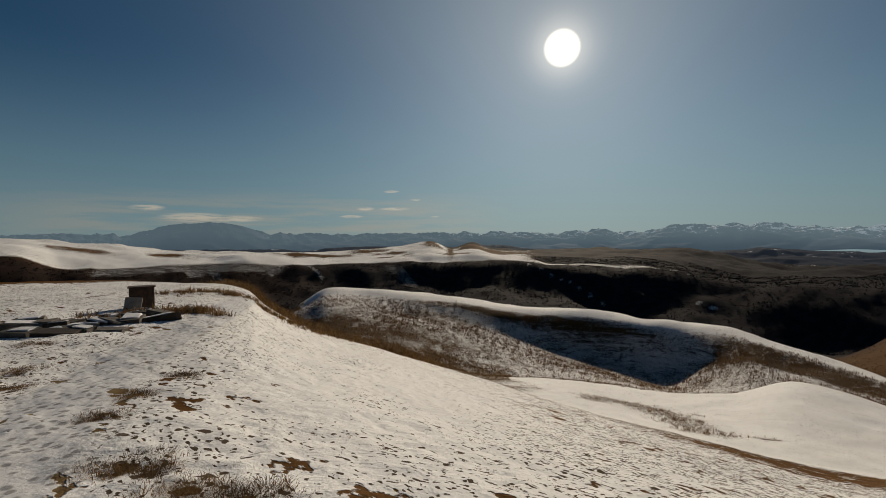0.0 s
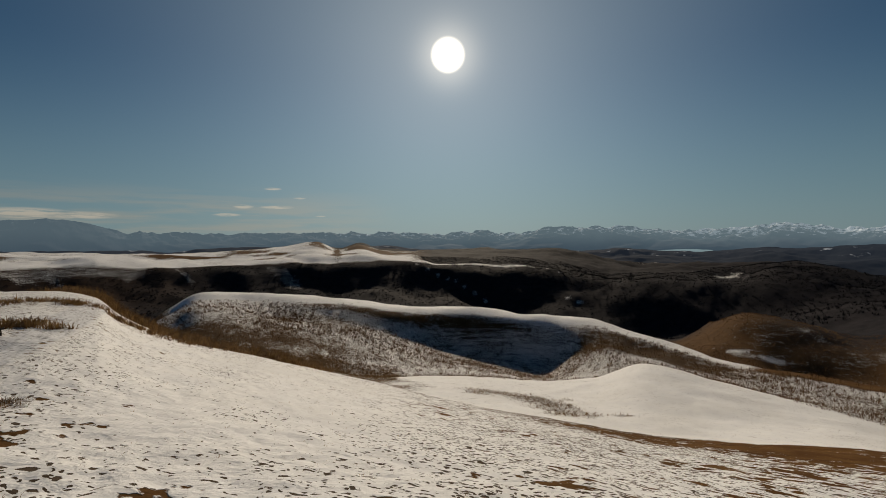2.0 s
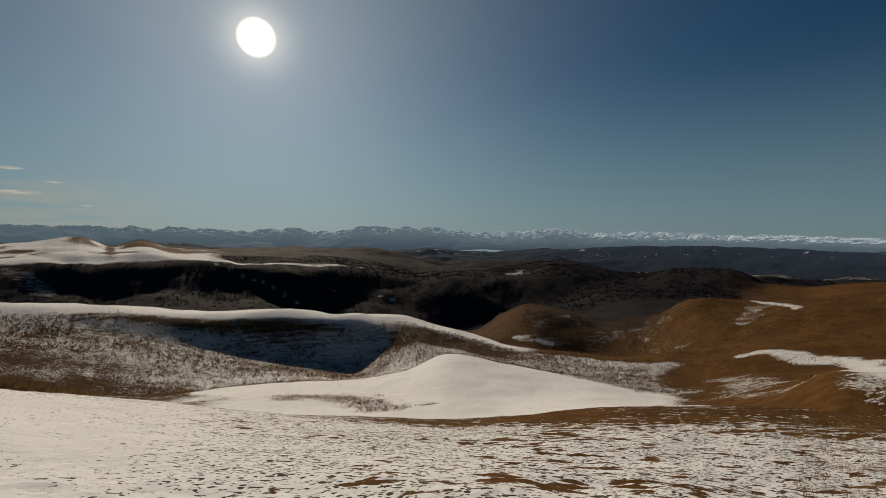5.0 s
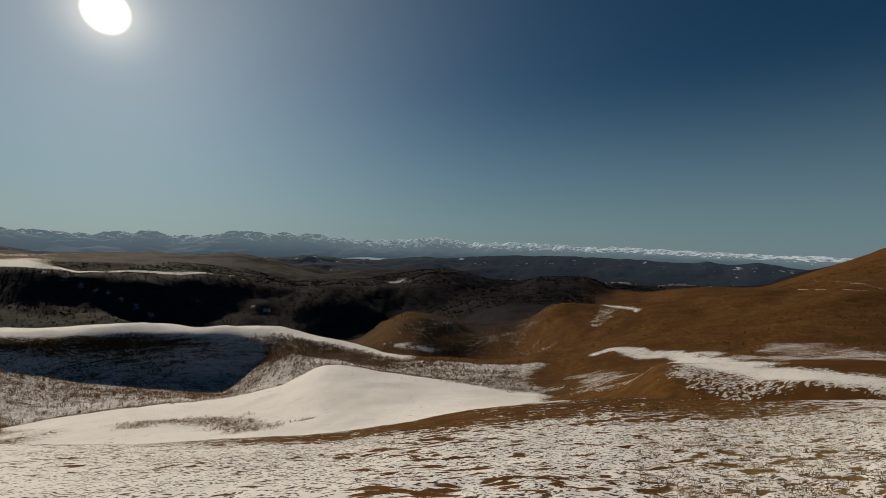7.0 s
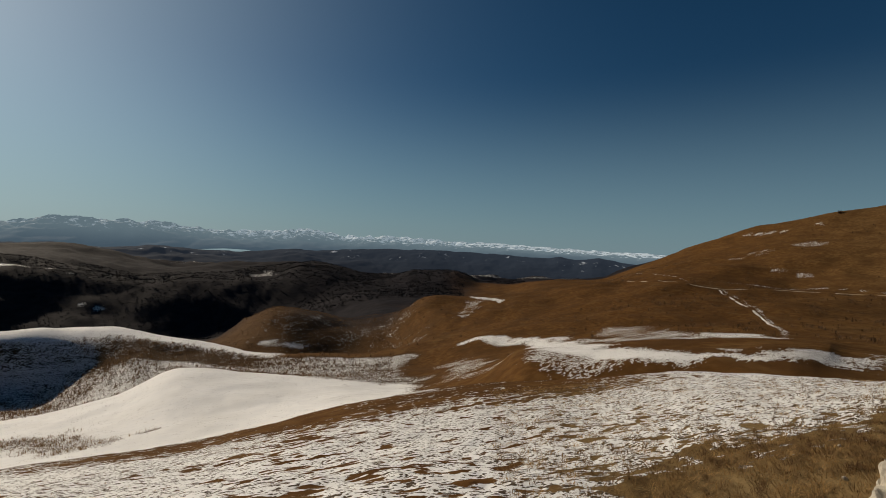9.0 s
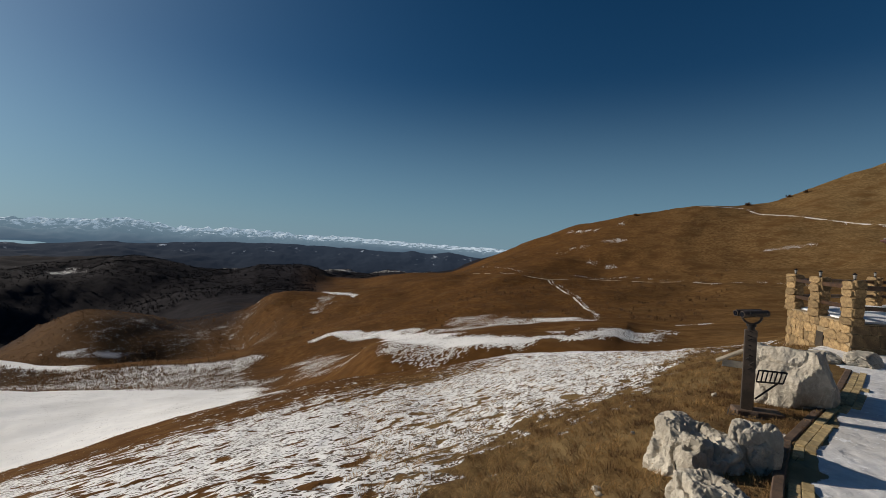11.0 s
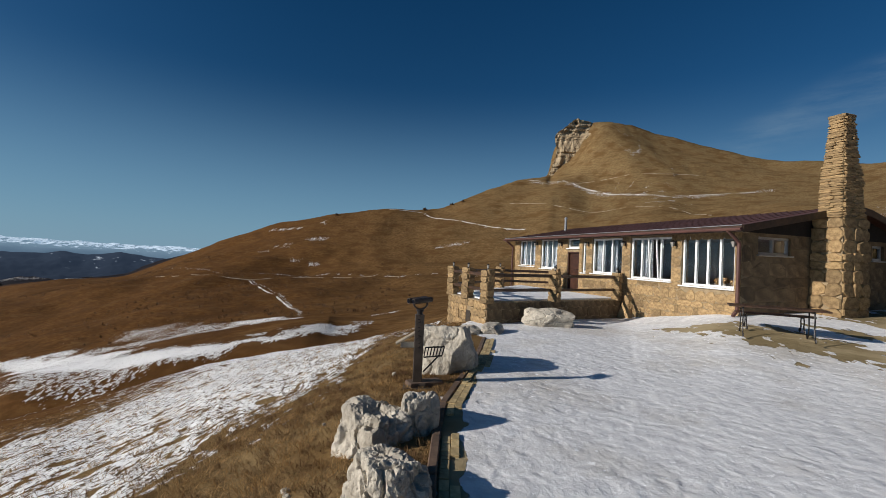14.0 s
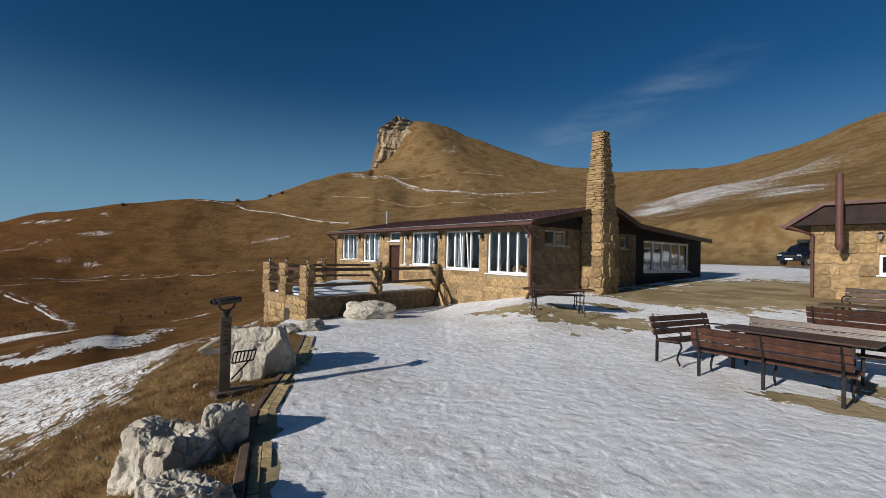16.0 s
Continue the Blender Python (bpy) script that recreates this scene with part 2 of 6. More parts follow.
    trampled = node(t, "ShaderNodeVectorMath", {0: pos, 1: node(t, "ShaderNodeVectorMath", {0: node(t, "ShaderNodeTexNoise", {"Vector": pos, "Scale": 3.0, "Detail": 2.0}).outputs["Color"], "Scale": 0.35}, operation="SCALE").outputs[0]}).outputs[0]
    dents = node(t, "ShaderNodeTexVoronoi", {"Vector": trampled, "Scale": 5.5}, feature="SMOOTH_F1").outputs["Distance"]
    lumps = sums(t, "MULTIPLY", sums(t, "ADD", smooth(t, dents, 0.1, 0.6, 0.0, 0.06), sums(t, "MULTIPLY", grain(t, pos, 7.0, 2.0, 0.5), 0.07)), paved)
    high = sums(t, "ADD", sums(t, "ADD", sums(t, "MULTIPLY", fine, smooth(t, paved, 0.0, 1.0, 0.42, 0.12)), sums(t, "MULTIPLY", tiny, 0.06)), sums(t, "MULTIPLY", snow, 0.16))
    relief(t, s, sums(t, "ADD", high, lumps), 0.9, 0.16)
    return m


GROUND = ground_material()


def range_material():
    """Far range under blue air: rock and snow by height and steepness; the air's haze is put in as emission."""
    m, t, s = material("far_range", 1.0)
    geo = node(t, "ShaderNodeNewGeometry")
    tone = node(t, "ShaderNodeAttribute", attribute_name="cover")
    rgb = node(t, "ShaderNodeSeparateColor", {0: tone.outputs["Color"]}).outputs
    n = grain(t, node(t, "ShaderNodeMapping", {"Vector": geo.outputs["Position"], "Scale": (1, 1, 1.6)}).outputs[0], 0.02, 8.0, 0.66)
    snow = smooth(t, sums(t, "ADD", n, rgb[0]), 0.9, 1.04)
    # blue haze is painted in twice: these base colours and the emission below
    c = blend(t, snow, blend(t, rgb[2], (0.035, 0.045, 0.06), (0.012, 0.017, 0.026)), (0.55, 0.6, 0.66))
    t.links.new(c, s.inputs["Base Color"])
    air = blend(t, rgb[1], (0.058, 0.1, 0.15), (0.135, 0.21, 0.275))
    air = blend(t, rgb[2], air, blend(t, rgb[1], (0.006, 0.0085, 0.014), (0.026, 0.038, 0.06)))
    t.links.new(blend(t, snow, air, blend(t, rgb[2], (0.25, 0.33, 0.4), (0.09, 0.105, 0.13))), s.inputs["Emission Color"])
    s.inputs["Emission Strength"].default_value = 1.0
    s.inputs["Specular IOR Level"].default_value = 0.02
    return m


RANGE = range_material()
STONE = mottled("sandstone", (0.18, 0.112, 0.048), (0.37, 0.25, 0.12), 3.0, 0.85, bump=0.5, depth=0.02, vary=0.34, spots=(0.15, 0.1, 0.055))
# sandstone for walls turned from the sun: their shade is in its colour
SHADED_STONE = mottled("shaded_brown_stone", (0.1, 0.066, 0.034), (0.23, 0.155, 0.08), 2.2, 0.9, bump=0.5, depth=0.02, vary=0.3, spots=(0.07, 0.048, 0.028))
MORTAR = mottled("mortar", (0.22, 0.16, 0.09), (0.34, 0.255, 0.15), 6.0, 0.95)
LIMESTONE = mottled("limestone", (0.33, 0.29, 0.23), (0.6, 0.54, 0.445), 2.2, 0.9, bump=0.9, depth=0.05, fine=5.0, spots=(0.14, 0.125, 0.11))
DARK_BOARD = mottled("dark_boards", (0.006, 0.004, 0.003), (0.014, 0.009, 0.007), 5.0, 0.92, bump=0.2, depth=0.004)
DARK_WOOD = mottled("dark_stained_wood", (0.03, 0.016, 0.009), (0.085, 0.042, 0.022), 7.0, 0.45, bump=0.25, depth=0.004, vary=0.2)
RED_WOOD = mottled("varnished_wood", (0.036, 0.014, 0.008), (0.085, 0.034, 0.017), 6.0, 0.4, bump=0.25, depth=0.004, vary=0.2)
ROOFING = mottled("brown_sheet_metal", (0.07, 0.028, 0.021), (0.11, 0.046, 0.035), 1.2, 0.65, metal=0.0, bump=0.1)
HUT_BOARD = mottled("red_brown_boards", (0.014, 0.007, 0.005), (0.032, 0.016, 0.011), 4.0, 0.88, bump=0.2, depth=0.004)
IRON = mottled("black_iron", (0.012, 0.011, 0.011), (0.035, 0.03, 0.028), 9.0, 0.5, metal=0.6, bump=0.2, depth=0.003)
BROWN_STEEL = mottled("brown_painted_steel", (0.045, 0.034, 0.026), (0.085, 0.063, 0.048), 5.0, 0.5, metal=0.3, bump=0.2, depth=0.004, spots=(0.03, 0.022, 0.018))
WHITE_FRAME = mottled("white_window_frame", (0.72, 0.72, 0.71), (0.82, 0.82, 0.81), 4.0, 0.4, bump=0.05)
DARK_WALL = mottled("dark_render", (0.03, 0.022, 0.015), (0.07, 0.05, 0.033), 2.5, 0.9, bump=0.4)
INSIDE = mottled("dim_plaster", (0.16, 0.14, 0.12), (0.24, 0.21, 0.18), 1.0, 0.9)
KERB = mottled("worn_timber_edge", (0.07, 0.045, 0.03), (0.16, 0.1, 0.065), 6.0, 0.85, bump=0.4, depth=0.008)
PAVER = mottled("yellow_paver", (0.33, 0.24, 0.11), (0.5, 0.38, 0.2), 7.0, 0.85, bump=0.3, depth=0.006, vary=0.3)
CLIFF = mottled("pale_cliff_rock", (0.28, 0.205, 0.12), (0.47, 0.36, 0.225), 0.09, 0.95, bump=0.7, depth=0.8, fine=7.0, spots=(0.22, 0.15, 0.085))
CURTAIN = mottled("pale_curtain", (0.2, 0.21, 0.23), (0.32, 0.32, 0.33), 3.0, 0.9)
CAR_DARK = mottled("dark_blue_car_paint", (0.008, 0.011, 0.018), (0.014, 0.018, 0.026), 1.0, 0.25, metal=0.4, bump=0.0)
CAR_WHITE = mottled("white_car_paint", (0.68, 0.68, 0.68), (0.76, 0.76, 0.76), 1.0, 0.25, bump=0.0)
RUBBER = mottled("black_rubber", (0.012, 0.012, 0.012), (0.025, 0.025, 0.025), 8.0, 0.8)
def leafy(name, dark, light):
    """Thin dry stalks: two tones by place, partly lit from behind."""
    m, t, s = material(name, 0.85)
    c = blend(t, smooth(t, grain(t, where(t), 2.3, 3.0), 0.35, 0.65), dark, light)
    t.links.new(c, s.inputs["Base Color"])
    through_light = node(t, "ShaderNodeBsdfTranslucent", {"Color": c})
    both = node(t, "ShaderNodeMixShader", {0: 0.4, 1: s.outputs[0], 2: through_light.outputs[0]})
    t.links.new(both.outputs[0], t.nodes["Material Output"].inputs[0])
    return m


DRY_GRASS = leafy("dry_grass", (0.13, 0.064, 0.023), (0.46, 0.29, 0.12))
DARK_SCRUB = leafy("bare_scrub", (0.06, 0.032, 0.015), (0.19, 0.105, 0.045))
GOLD_SCRUB = leafy("golden_scrub", (0.1, 0.052, 0.02), (0.27, 0.155, 0.06))
CONCRETE = mottled("old_concrete", (0.24, 0.22, 0.19), (0.4, 0.37, 0.32), 4.0, 0.9, bump=0.4)
# as dark as the woods ground, canopy shade included in the colour
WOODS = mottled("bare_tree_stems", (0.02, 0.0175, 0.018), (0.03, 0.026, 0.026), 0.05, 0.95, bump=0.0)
WOODS.node_tree.nodes["Principled BSDF"].inputs["Specular IOR Level"].default_value = 0.03
SNOWY_TRACK = mottled("snowy_track", (0.4, 0.33, 0.24), (0.8, 0.78, 0.75), 0.35, 0.9, bump=0.2)
DIRT_TRACK = mottled("dirt_track", (0.26, 0.19, 0.11), (0.5, 0.42, 0.32), 0.3, 0.9, bump=0.2)
PALE_PLANK = mottled("sun_bleached_plank", (0.2, 0.165, 0.12), (0.34, 0.29, 0.22), 6.0, 0.85, bump=0.3, depth=0.005)
OLD_SLAB = mottled("weathered_slab", (0.06, 0.05, 0.042), (0.17, 0.145, 0.12), 3.0, 0.9, bump=0.4, vary=0.3)
RUST = mottled("rusty_sheet", (0.025, 0.014, 0.01), (0.075, 0.036, 0.02), 5.0, 0.8, bump=0.3)


def glass_material():
    m, t, s = material("window_glass", 0.03)
    s.inputs["Base Color"].default_value = (0.8, 0.85, 0.88, 1)
    s.inputs["Transmission Weight"].default_value, s.inputs["IOR"].default_value = 1.0, 1.45
    return m


GLASS = glass_material()


# ---- mesh helpers ----
def box(bm, x0, x1, y0, y1, z0, z1, bevel=0.0):
    """A box added to bm, with bevelled edges if asked."""
    v = bmesh.ops.create_cube(bm, size=1.0)["verts"]
    for p in v:
        p.co = (x0 + (p.co.x + 0.5) * (x1 - x0), y0 + (p.co.y + 0.5) * (y1 - y0), z0 + (p.co.z + 0.5) * (z1 - z0))
    if bevel:
        edges = {e for p in v for e in p.link_edges}
        bmesh.ops.bevel(bm, geom=list(edges), offset=bevel, segments=1, affect="EDGES", profile=0.5)


def bar(bm, a, b, radius, sides=8, radius_end=None):
    """A round bar from a to b."""
    a, b = Vector(a), Vector(b)
    turn = (b - a).to_track_quat("Z", "Y").to_matrix().to_4x4()
    bmesh.ops.create_cone(bm, cap_ends=True, segments=sides, radius1=radius, radius2=radius if radius_end is None else radius_end,
                          depth=(b - a).length, matrix=Matrix.Translation((a + b) / 2) @ turn)


def pipe(bm, points, radius, sides=6):
    for a, b in zip(points, points[1:]):
        bar(bm, a, b, radius, sides)


def shape(name, bm, mat, smooth_faces=False):
    me = bpy.data.meshes.new(name)
    bm.normal_update()
    bm.to_mesh(me)
    bm.free()
    me.materials.append(mat)
    if smooth_faces:
        me.polygons.foreach_set("use_smooth", [True] * len(me.polygons))
    return me


def part(name, bm, mat, parent, label="", at=None, smooth_faces=False):
    """One mesh object under a thing or under a part."""
    ob = new(name, bm if isinstance(bm, bpy.types.Mesh) else shape(name, bm, mat, smooth_faces))
    ob.parent = parent
    if at is not None:
        ob.matrix_basis = at
    return tagged(ob, label) if label else ob


def thing(name, m, label, category, group="", kind=""):
    ob = new(name)
    ob.empty_display_size = 0.2
    ob.matrix_basis = m
    return tagged(ob, label, category, group, kind)


def put(name, bm, mat, m, label, category, group="", kind="", smooth_faces=False):
    ob = new(name, shape(name, bm, mat, smooth_faces))
    ob.matrix_basis = m
    return tagged(ob, label, category, group, kind)


def mesh_from(name, verts, faces, mat, smooth_faces=True):
    me = bpy.data.meshes.new(name)
    me.from_pydata(verts, [], faces)
    me.materials.append(mat)
    if smooth_faces:
        me.polygons.foreach_set("use_smooth", [True] * len(me.polygons))
    me.update()
    return me


def sheet(name, grid, mat, cover=None, wrap=False, tone=None):
    """A smooth mesh from an n x m x 3 grid of places, with an optional n x m x 4 cover attribute."""
    n, m = grid.shape[:2]
    i = np.arange(n if wrap else n - 1)[:, None] * m + np.arange(m - 1)[None, :]
    j = (np.arange(1, n + 1 if wrap else n)[:, None] % n) * m + np.arange(m - 1)[None, :]
    quads = np.stack([i, i + 1, j + 1, j], -1).reshape(-1, 4)
    me = bpy.data.meshes.new(name)
    me.vertices.add(n * m)
    me.vertices.foreach_set("co", grid.reshape(-1).astype(np.float32))
    me.loops.add(quads.size)
    me.loops.foreach_set("vertex_index", quads.reshape(-1).astype(np.int32))
    me.polygons.add(len(quads))
    me.polygons.foreach_set("loop_start", np.arange(0, quads.size, 4, dtype=np.int32))
    me.polygons.foreach_set("use_smooth", np.ones(len(quads), dtype=bool))
    if cover is not None:
        me.attributes.new("cover", "FLOAT_COLOR", "POINT").data.foreach_set("color", cover.reshape(-1).astype(np.float32))
    if tone is not None:
        me.attributes.new("tone", "FLOAT", "POINT").data.foreach_set("value", tone.reshape(-1).astype(np.float32))
    me.materials.append(mat)
    me.update()
    me.validate()
    return new(name, me)

# ---- the lie of the land: rings round the lookout, fitted to the camera's view ----
# Each ring: bearing (degrees clockwise from +y), distance (m), rise (degrees seen from the camera, at 2.1 m)
EYE_Z = 2.1
RINGS = {}
# the bank under the lookout
RINGS["bank"] = [(-60, 4, -27), (-30, 4, -28), (0, 4, -31), (30, 4, -33), (65, 4, -33), (85, 4, -32.5), (100, 4, -31), (110, 4, -28.5), (118, 4, -27.7), (150, 4, -27.7), (190, 4, -27.7), (250, 4, -27.7)]
RINGS["slope"] = [(-60, 9, -14), (-30, 9, -14.5), (-15, 9, -18), (0, 9, -21.5), (20, 9, -24.6), (40, 9, -25.6), (65, 9, -24.6), (85, 9, -22.5), (100, 9, -18.8), (110, 9, -15.6), (117, 9, -13.4), (125, 9, -12.9), (150, 9, -13), (180, 9, -13), (250, 9, -13)]
# where the near slope breaks off
RINGS["rim"] = [(-60, 55, -3.4), (-44, 55, -3.6), (-33, 58, -4.15), (-27, 58, -4.6), (-23.5, 52, -5.6), (-21.5, 48, -7.7), (-16, 45, -10.9), (-6, 42, -14.1), (5, 40, -17.5), (15, 38, -19.8), (25, 36, -21.3), (37, 34, -22), (45, 33, -21.4), (54, 32, -20), (65, 32, -18.2), (71, 33, -17.2)]
RINGS["rim"] += [(85, 35, -15.1), (96, 35, -12.9), (105, 34, -11.6), (113, 32, -10.4), (119, 28, -8.8), (127, 20, -6.3), (135, 20, -6), (142, 20, -6.1), (148, 19, -5.2), (154, 17.5, -4.4), (165, 19, -3.9), (188, 20, -3.2), (250, 20, -3)]
RINGS["foot"] = [(-60, 110, -5.5), (-40, 110, -6.2), (-25, 85, -9), (-16, 75, -11.9), (-6, 70, -14.8), (5, 66, -18.2), (15, 62, -20.4), (25, 58, -21.6), (37, 54, -22.2), (45, 53, -21.6), (54, 52, -20.2), (65, 54, -18.6), (75, 50, -17.8), (85, 48, -17), (96, 47, -15), (105, 45, -13.2)]
RINGS["foot"] += [(113, 46, -10.8), (122, 50, -7.6), (135, 45, -4.6), (150, 40, -2), (165, 32, -1.4), (188, 32, -1.2), (250, 32, -0.6)]
# snow field and hollow
RINGS["field"] = [(-60, 200, -7), (-30, 160, -8), (-16, 120, -11.8), (-6, 110, -14), (5, 105, -17), (17, 105, -17.2), (26, 108, -17.6), (32, 112, -16.8), (38, 118, -14.7), (46, 114, -15.8), (54, 106, -16.8), (65, 92, -17.6), (72, 70, -16.4), (79, 58, -13.9), (85, 56, -13.3), (92, 55, -12)]
RINGS["field"] += [(96, 55, -11.3), (105, 54, -10.2), (110, 62, -9.3), (116, 80, -7.8), (122, 85, -6.6), (135, 75, -4.4), (150, 60, -1), (165, 48, -0.4), (180, 48, -0.35), (190, 48, -0.35), (250, 48, 0.5)]
RINGS["gully"] = [(-60, 260, -8), (-30, 200, -9.5), (-16, 140, -12), (-6, 130, -13.4), (5, 126, -16.4), (17, 128, -17), (26, 130, -17.4), (32, 132, -17), (38, 140, -15.2), (46, 138, -15.9), (54, 132, -16.2), (65, 122, -15.8), (75, 116, -13.6), (85, 116, -11.2), (96, 120, -8.9), (105, 122, -7.6)]
RINGS["gully"] += [(113, 120, -7), (122, 115, -5.8), (135, 105, -4.2), (150, 85, -0.6), (165, 62, -0.2), (180, 62, -0.2), (190, 62, 0), (250, 62, 2)]
RINGS["shade"] = [(-60, 300, -8.6), (-30, 235, -9.7), (-17.5, 180, -9.2), (-14.3, 180, -8), (-7.5, 181, -9.4), (0, 183, -10.6), (8, 186, -12.4), (15, 188, -13.7), (21, 188, -14.9), (26, 186, -15.5), (30, 180, -14.2), (34, 174, -12.9), (38, 180, -13), (46, 165, -14.6), (56, 155, -15), (65, 145, -14.6)]
RINGS["shade"] += [(75, 138, -12.5), (85, 138, -10.2), (96, 142, -8), (105, 144, -6.9), (113, 143, -6.3), (122, 138, -5.2), (135, 128, -3.8), (150, 103, 0.1), (165, 70, 1.2), (175, 68, 1.6), (183, 67, 2), (200, 67, 2.5), (250, 75, 3)]
RINGS["lip"] = []  # filled in from the crest below
RINGS["crest"] = [(-60, 330, -9), (-30, 260, -9.8), (-20, 220, -9), (-17.5, 215, -7.7), (-14.3, 215, -6.1), (-7.5, 215, -6.45), (1, 215, -7.4), (8, 215, -8.6), (18, 215, -9.05), (25, 212, -9.8), (31, 208, -9.85), (36, 202, -11.1), (41, 195, -12.3), (48, 182, -13.85), (56, 175, -13.9), (65, 165, -13.2)]
RINGS["crest"] += [(75, 158, -11.2), (85, 158, -9.2), (96, 162, -7.2), (105, 165, -6.3), (113, 165, -5.6), (122, 160, -4.6), (135, 150, -3.4), (150, 120, 1), (165, 85, 3.6), (175, 78, 5.2), (183, 74, 6.3), (200, 74, 7), (250, 90, 4)]
RINGS["valley"] = [(-60, 430, -9.5), (-20, 380, -11), (10, 360, -13.2), (30, 330, -14.5), (37, 300, -14), (41, 280, -13), (48, 268, -13.2), (52, 266, -14), (56, 262, -14.6), (61, 256, -13.6), (67, 240, -10.6), (75, 235, -8.8), (85, 232, -6.6), (96, 232, -4.4), (105, 232, -4.1), (113, 232, -3.6)]
RINGS["valley"] += [(122, 225, -2.6), (135, 215, -1.4), (150, 180, 3), (165, 120, 4.4), (175, 110, 6), (183, 105, 7), (200, 105, 8), (250, 150, 5)]
RINGS["spur"] = [(-60, 560, -7), (-20, 540, -9.2), (10, 520, -11.2), (30, 480, -12), (37, 440, -12.4), (41, 390, -11.9), (47.5, 330, -8.9), (52.5, 325, -9.5), (57, 300, -11.6), (60.5, 300, -11.4), (63.5, 303, -9.3), (65.2, 306, -7.75), (67, 310, -7.05), (75.5, 300, -6.5), (80, 295, -5.8), (87, 290, -4.4), (96, 285, -3), (105, 285, -2.6)]
RINGS["spur"] += [(113, 285, -1.6), (122, 280, -0.6), (135, 275, 1.2), (150, 260, 4.6), (165, 180, 5.4), (175, 160, 7), (183, 150, 7.8), (200, 150, 10), (250, 250, 6)]
RINGS["dale"] = [(-60, 745, -5.6), (-40, 745, -6), (-25, 745, -6.2), (-8, 742, -6.7), (0, 740, -6.8), (10, 735, -7.2), (20, 720, -8.8), (30, 680, -10.6), (45, 610, -11), (50, 580, -10.4), (54, 560, -9.3), (60, 520, -7.8), (63.5, 490, -8.0), (67, 440, -8.4), (73, 410, -7), (80, 400, -5.2), (87, 395, -3.9), (93, 385, -1.9)]
RINGS["dale"] += [(98, 375, -0.4), (105, 365, 1), (113, 358, 2.2), (119, 366, 3.2), (125, 386, 5.0), (129, 408, 6.4), (132, 425, 7.5), (134, 440, 8.5), (136, 462, 9.4), (139, 478, 10), (141, 470, 9.9), (147, 400, 8), (153, 370, 6.9), (165, 340, 6.9), (175, 280, 8), (183, 250, 8.9), (200, 260, 12), (250, 400, 8)]
# steep faces: the wooded scarp, the upper hill, the cliff foot
RINGS["scarp"] = [(-60, 872, -0.8), (-44, 872, -1.1), (-40, 872, -2.4), (-33, 872, -2.75), (-24, 870, -2.5), (-17, 872, -2.95), (-4, 872, -3.1), (3, 872, -3.05), (9.6, 872, -2.95), (13, 872, -3.5), (23, 872, -4.3), (35, 830, -5.7), (46, 780, -5.6), (51, 760, -4.9), (60, 710, -5.8), (69, 640, -5.8)]
RINGS["scarp"] += [(75.5, 590, -5.8), (79.5, 540, -4.6), (87, 490, -3.7), (93.4, 460, -1), (98, 445, 0.8), (103.5, 430, 2.6), (108.5, 420, 3.8), (115.5, 414, 4.8), (121, 420, 5.2), (125, 434, 6.6), (128, 452, 7.8), (131.4, 478, 9), (134.2, 510, 9.85), (135, 538, 10.2), (135.7, 540, 10.8), (137.2, 540, 11.6), (138.4, 540, 12.8)]
RINGS["scarp"] += [(140, 545, 14.8), (141, 550, 15.3), (147, 550, 13.4), (153, 540, 11.2), (158, 530, 9.9), (165, 500, 9.1), (174, 410, 9.4), (181, 350, 10.3), (188, 340, 12.2), (200, 345, 14), (250, 520, 8.6)]
# edge of the plateau and skyline of the hill
RINGS["brow"] = [(-60, 900, -0.4), (-44, 900, -0.65), (-40, 900, -2), (-33, 900, -2.35), (-24, 900, -2.1), (-17, 900, -2.55), (-4, 900, -2.8), (3, 900, -2.76), (9.6, 900, -2.62), (13, 905, -3.1), (23, 915, -3.8), (35, 900, -5), (46, 860, -4.6), (51, 850, -3.5), (60, 830, -4.8), (64, 820, -3.85)]
RINGS["brow"] += [(69, 800, -3.75), (72.8, 760, -5), (75.5, 700, -5), (79.5, 640, -4.15), (87, 560, -3.45), (90.5, 530, -1.8), (93.4, 510, -0.45), (97.5, 490, 1.5), (103.5, 470, 3.6), (108.5, 460, 4.65), (115.5, 450, 5.6), (121, 457, 5.95), (124.5, 468, 7.35), (127, 480, 8.4), (131.4, 512, 9.9), (134.4, 545, 10.25), (135.2, 590, 13.6)]
RINGS["brow"] += [(136, 592, 14.8), (137.6, 598, 16.5), (141.5, 604, 16.3), (147.5, 615, 14.5), (153, 610, 12.6), (158, 600, 11), (165, 590, 10.2), (174, 480, 10.1), (181, 420, 11.3), (188, 400, 13.6), (200, 400, 15), (250, 600, 9)]
RINGS["top"] = [(-60, 1500, 0.6), (-44, 1500, 0.5), (-37, 1500, 0), (-31, 1500, -0.87), (-18, 1500, -1.6), (-10, 1500, -1.4), (-6, 1500, -0.95), (-1.7, 1500, -0.38), (1.1, 1500, -1.25), (3.4, 1500, -0.75), (6.1, 1500, -1.4), (12, 1500, -1.8), (18, 1500, -1.72), (23.4, 1500, -1.78), (27.6, 1500, -1.8), (31, 1500, -2.3)]
RINGS["top"] += [(34.6, 1500, -3.1), (37, 1480, -3.7), (45, 1450, -3.5), (51, 1400, -3.4), (60, 1400, -4.4), (68, 1350, -4.4), (79, 1300, -4.4), (86, 1250, -4.3), (91, 1200, -3.6), (97.5, 1100, -2.5), (108, 1000, -1.5), (121, 1000, -1), (134.6, 1000, -1), (150, 1000, 2), (165, 1000, 3), (190, 1000, 4)]
RINGS["top"] += [(250, 1200, 3)]
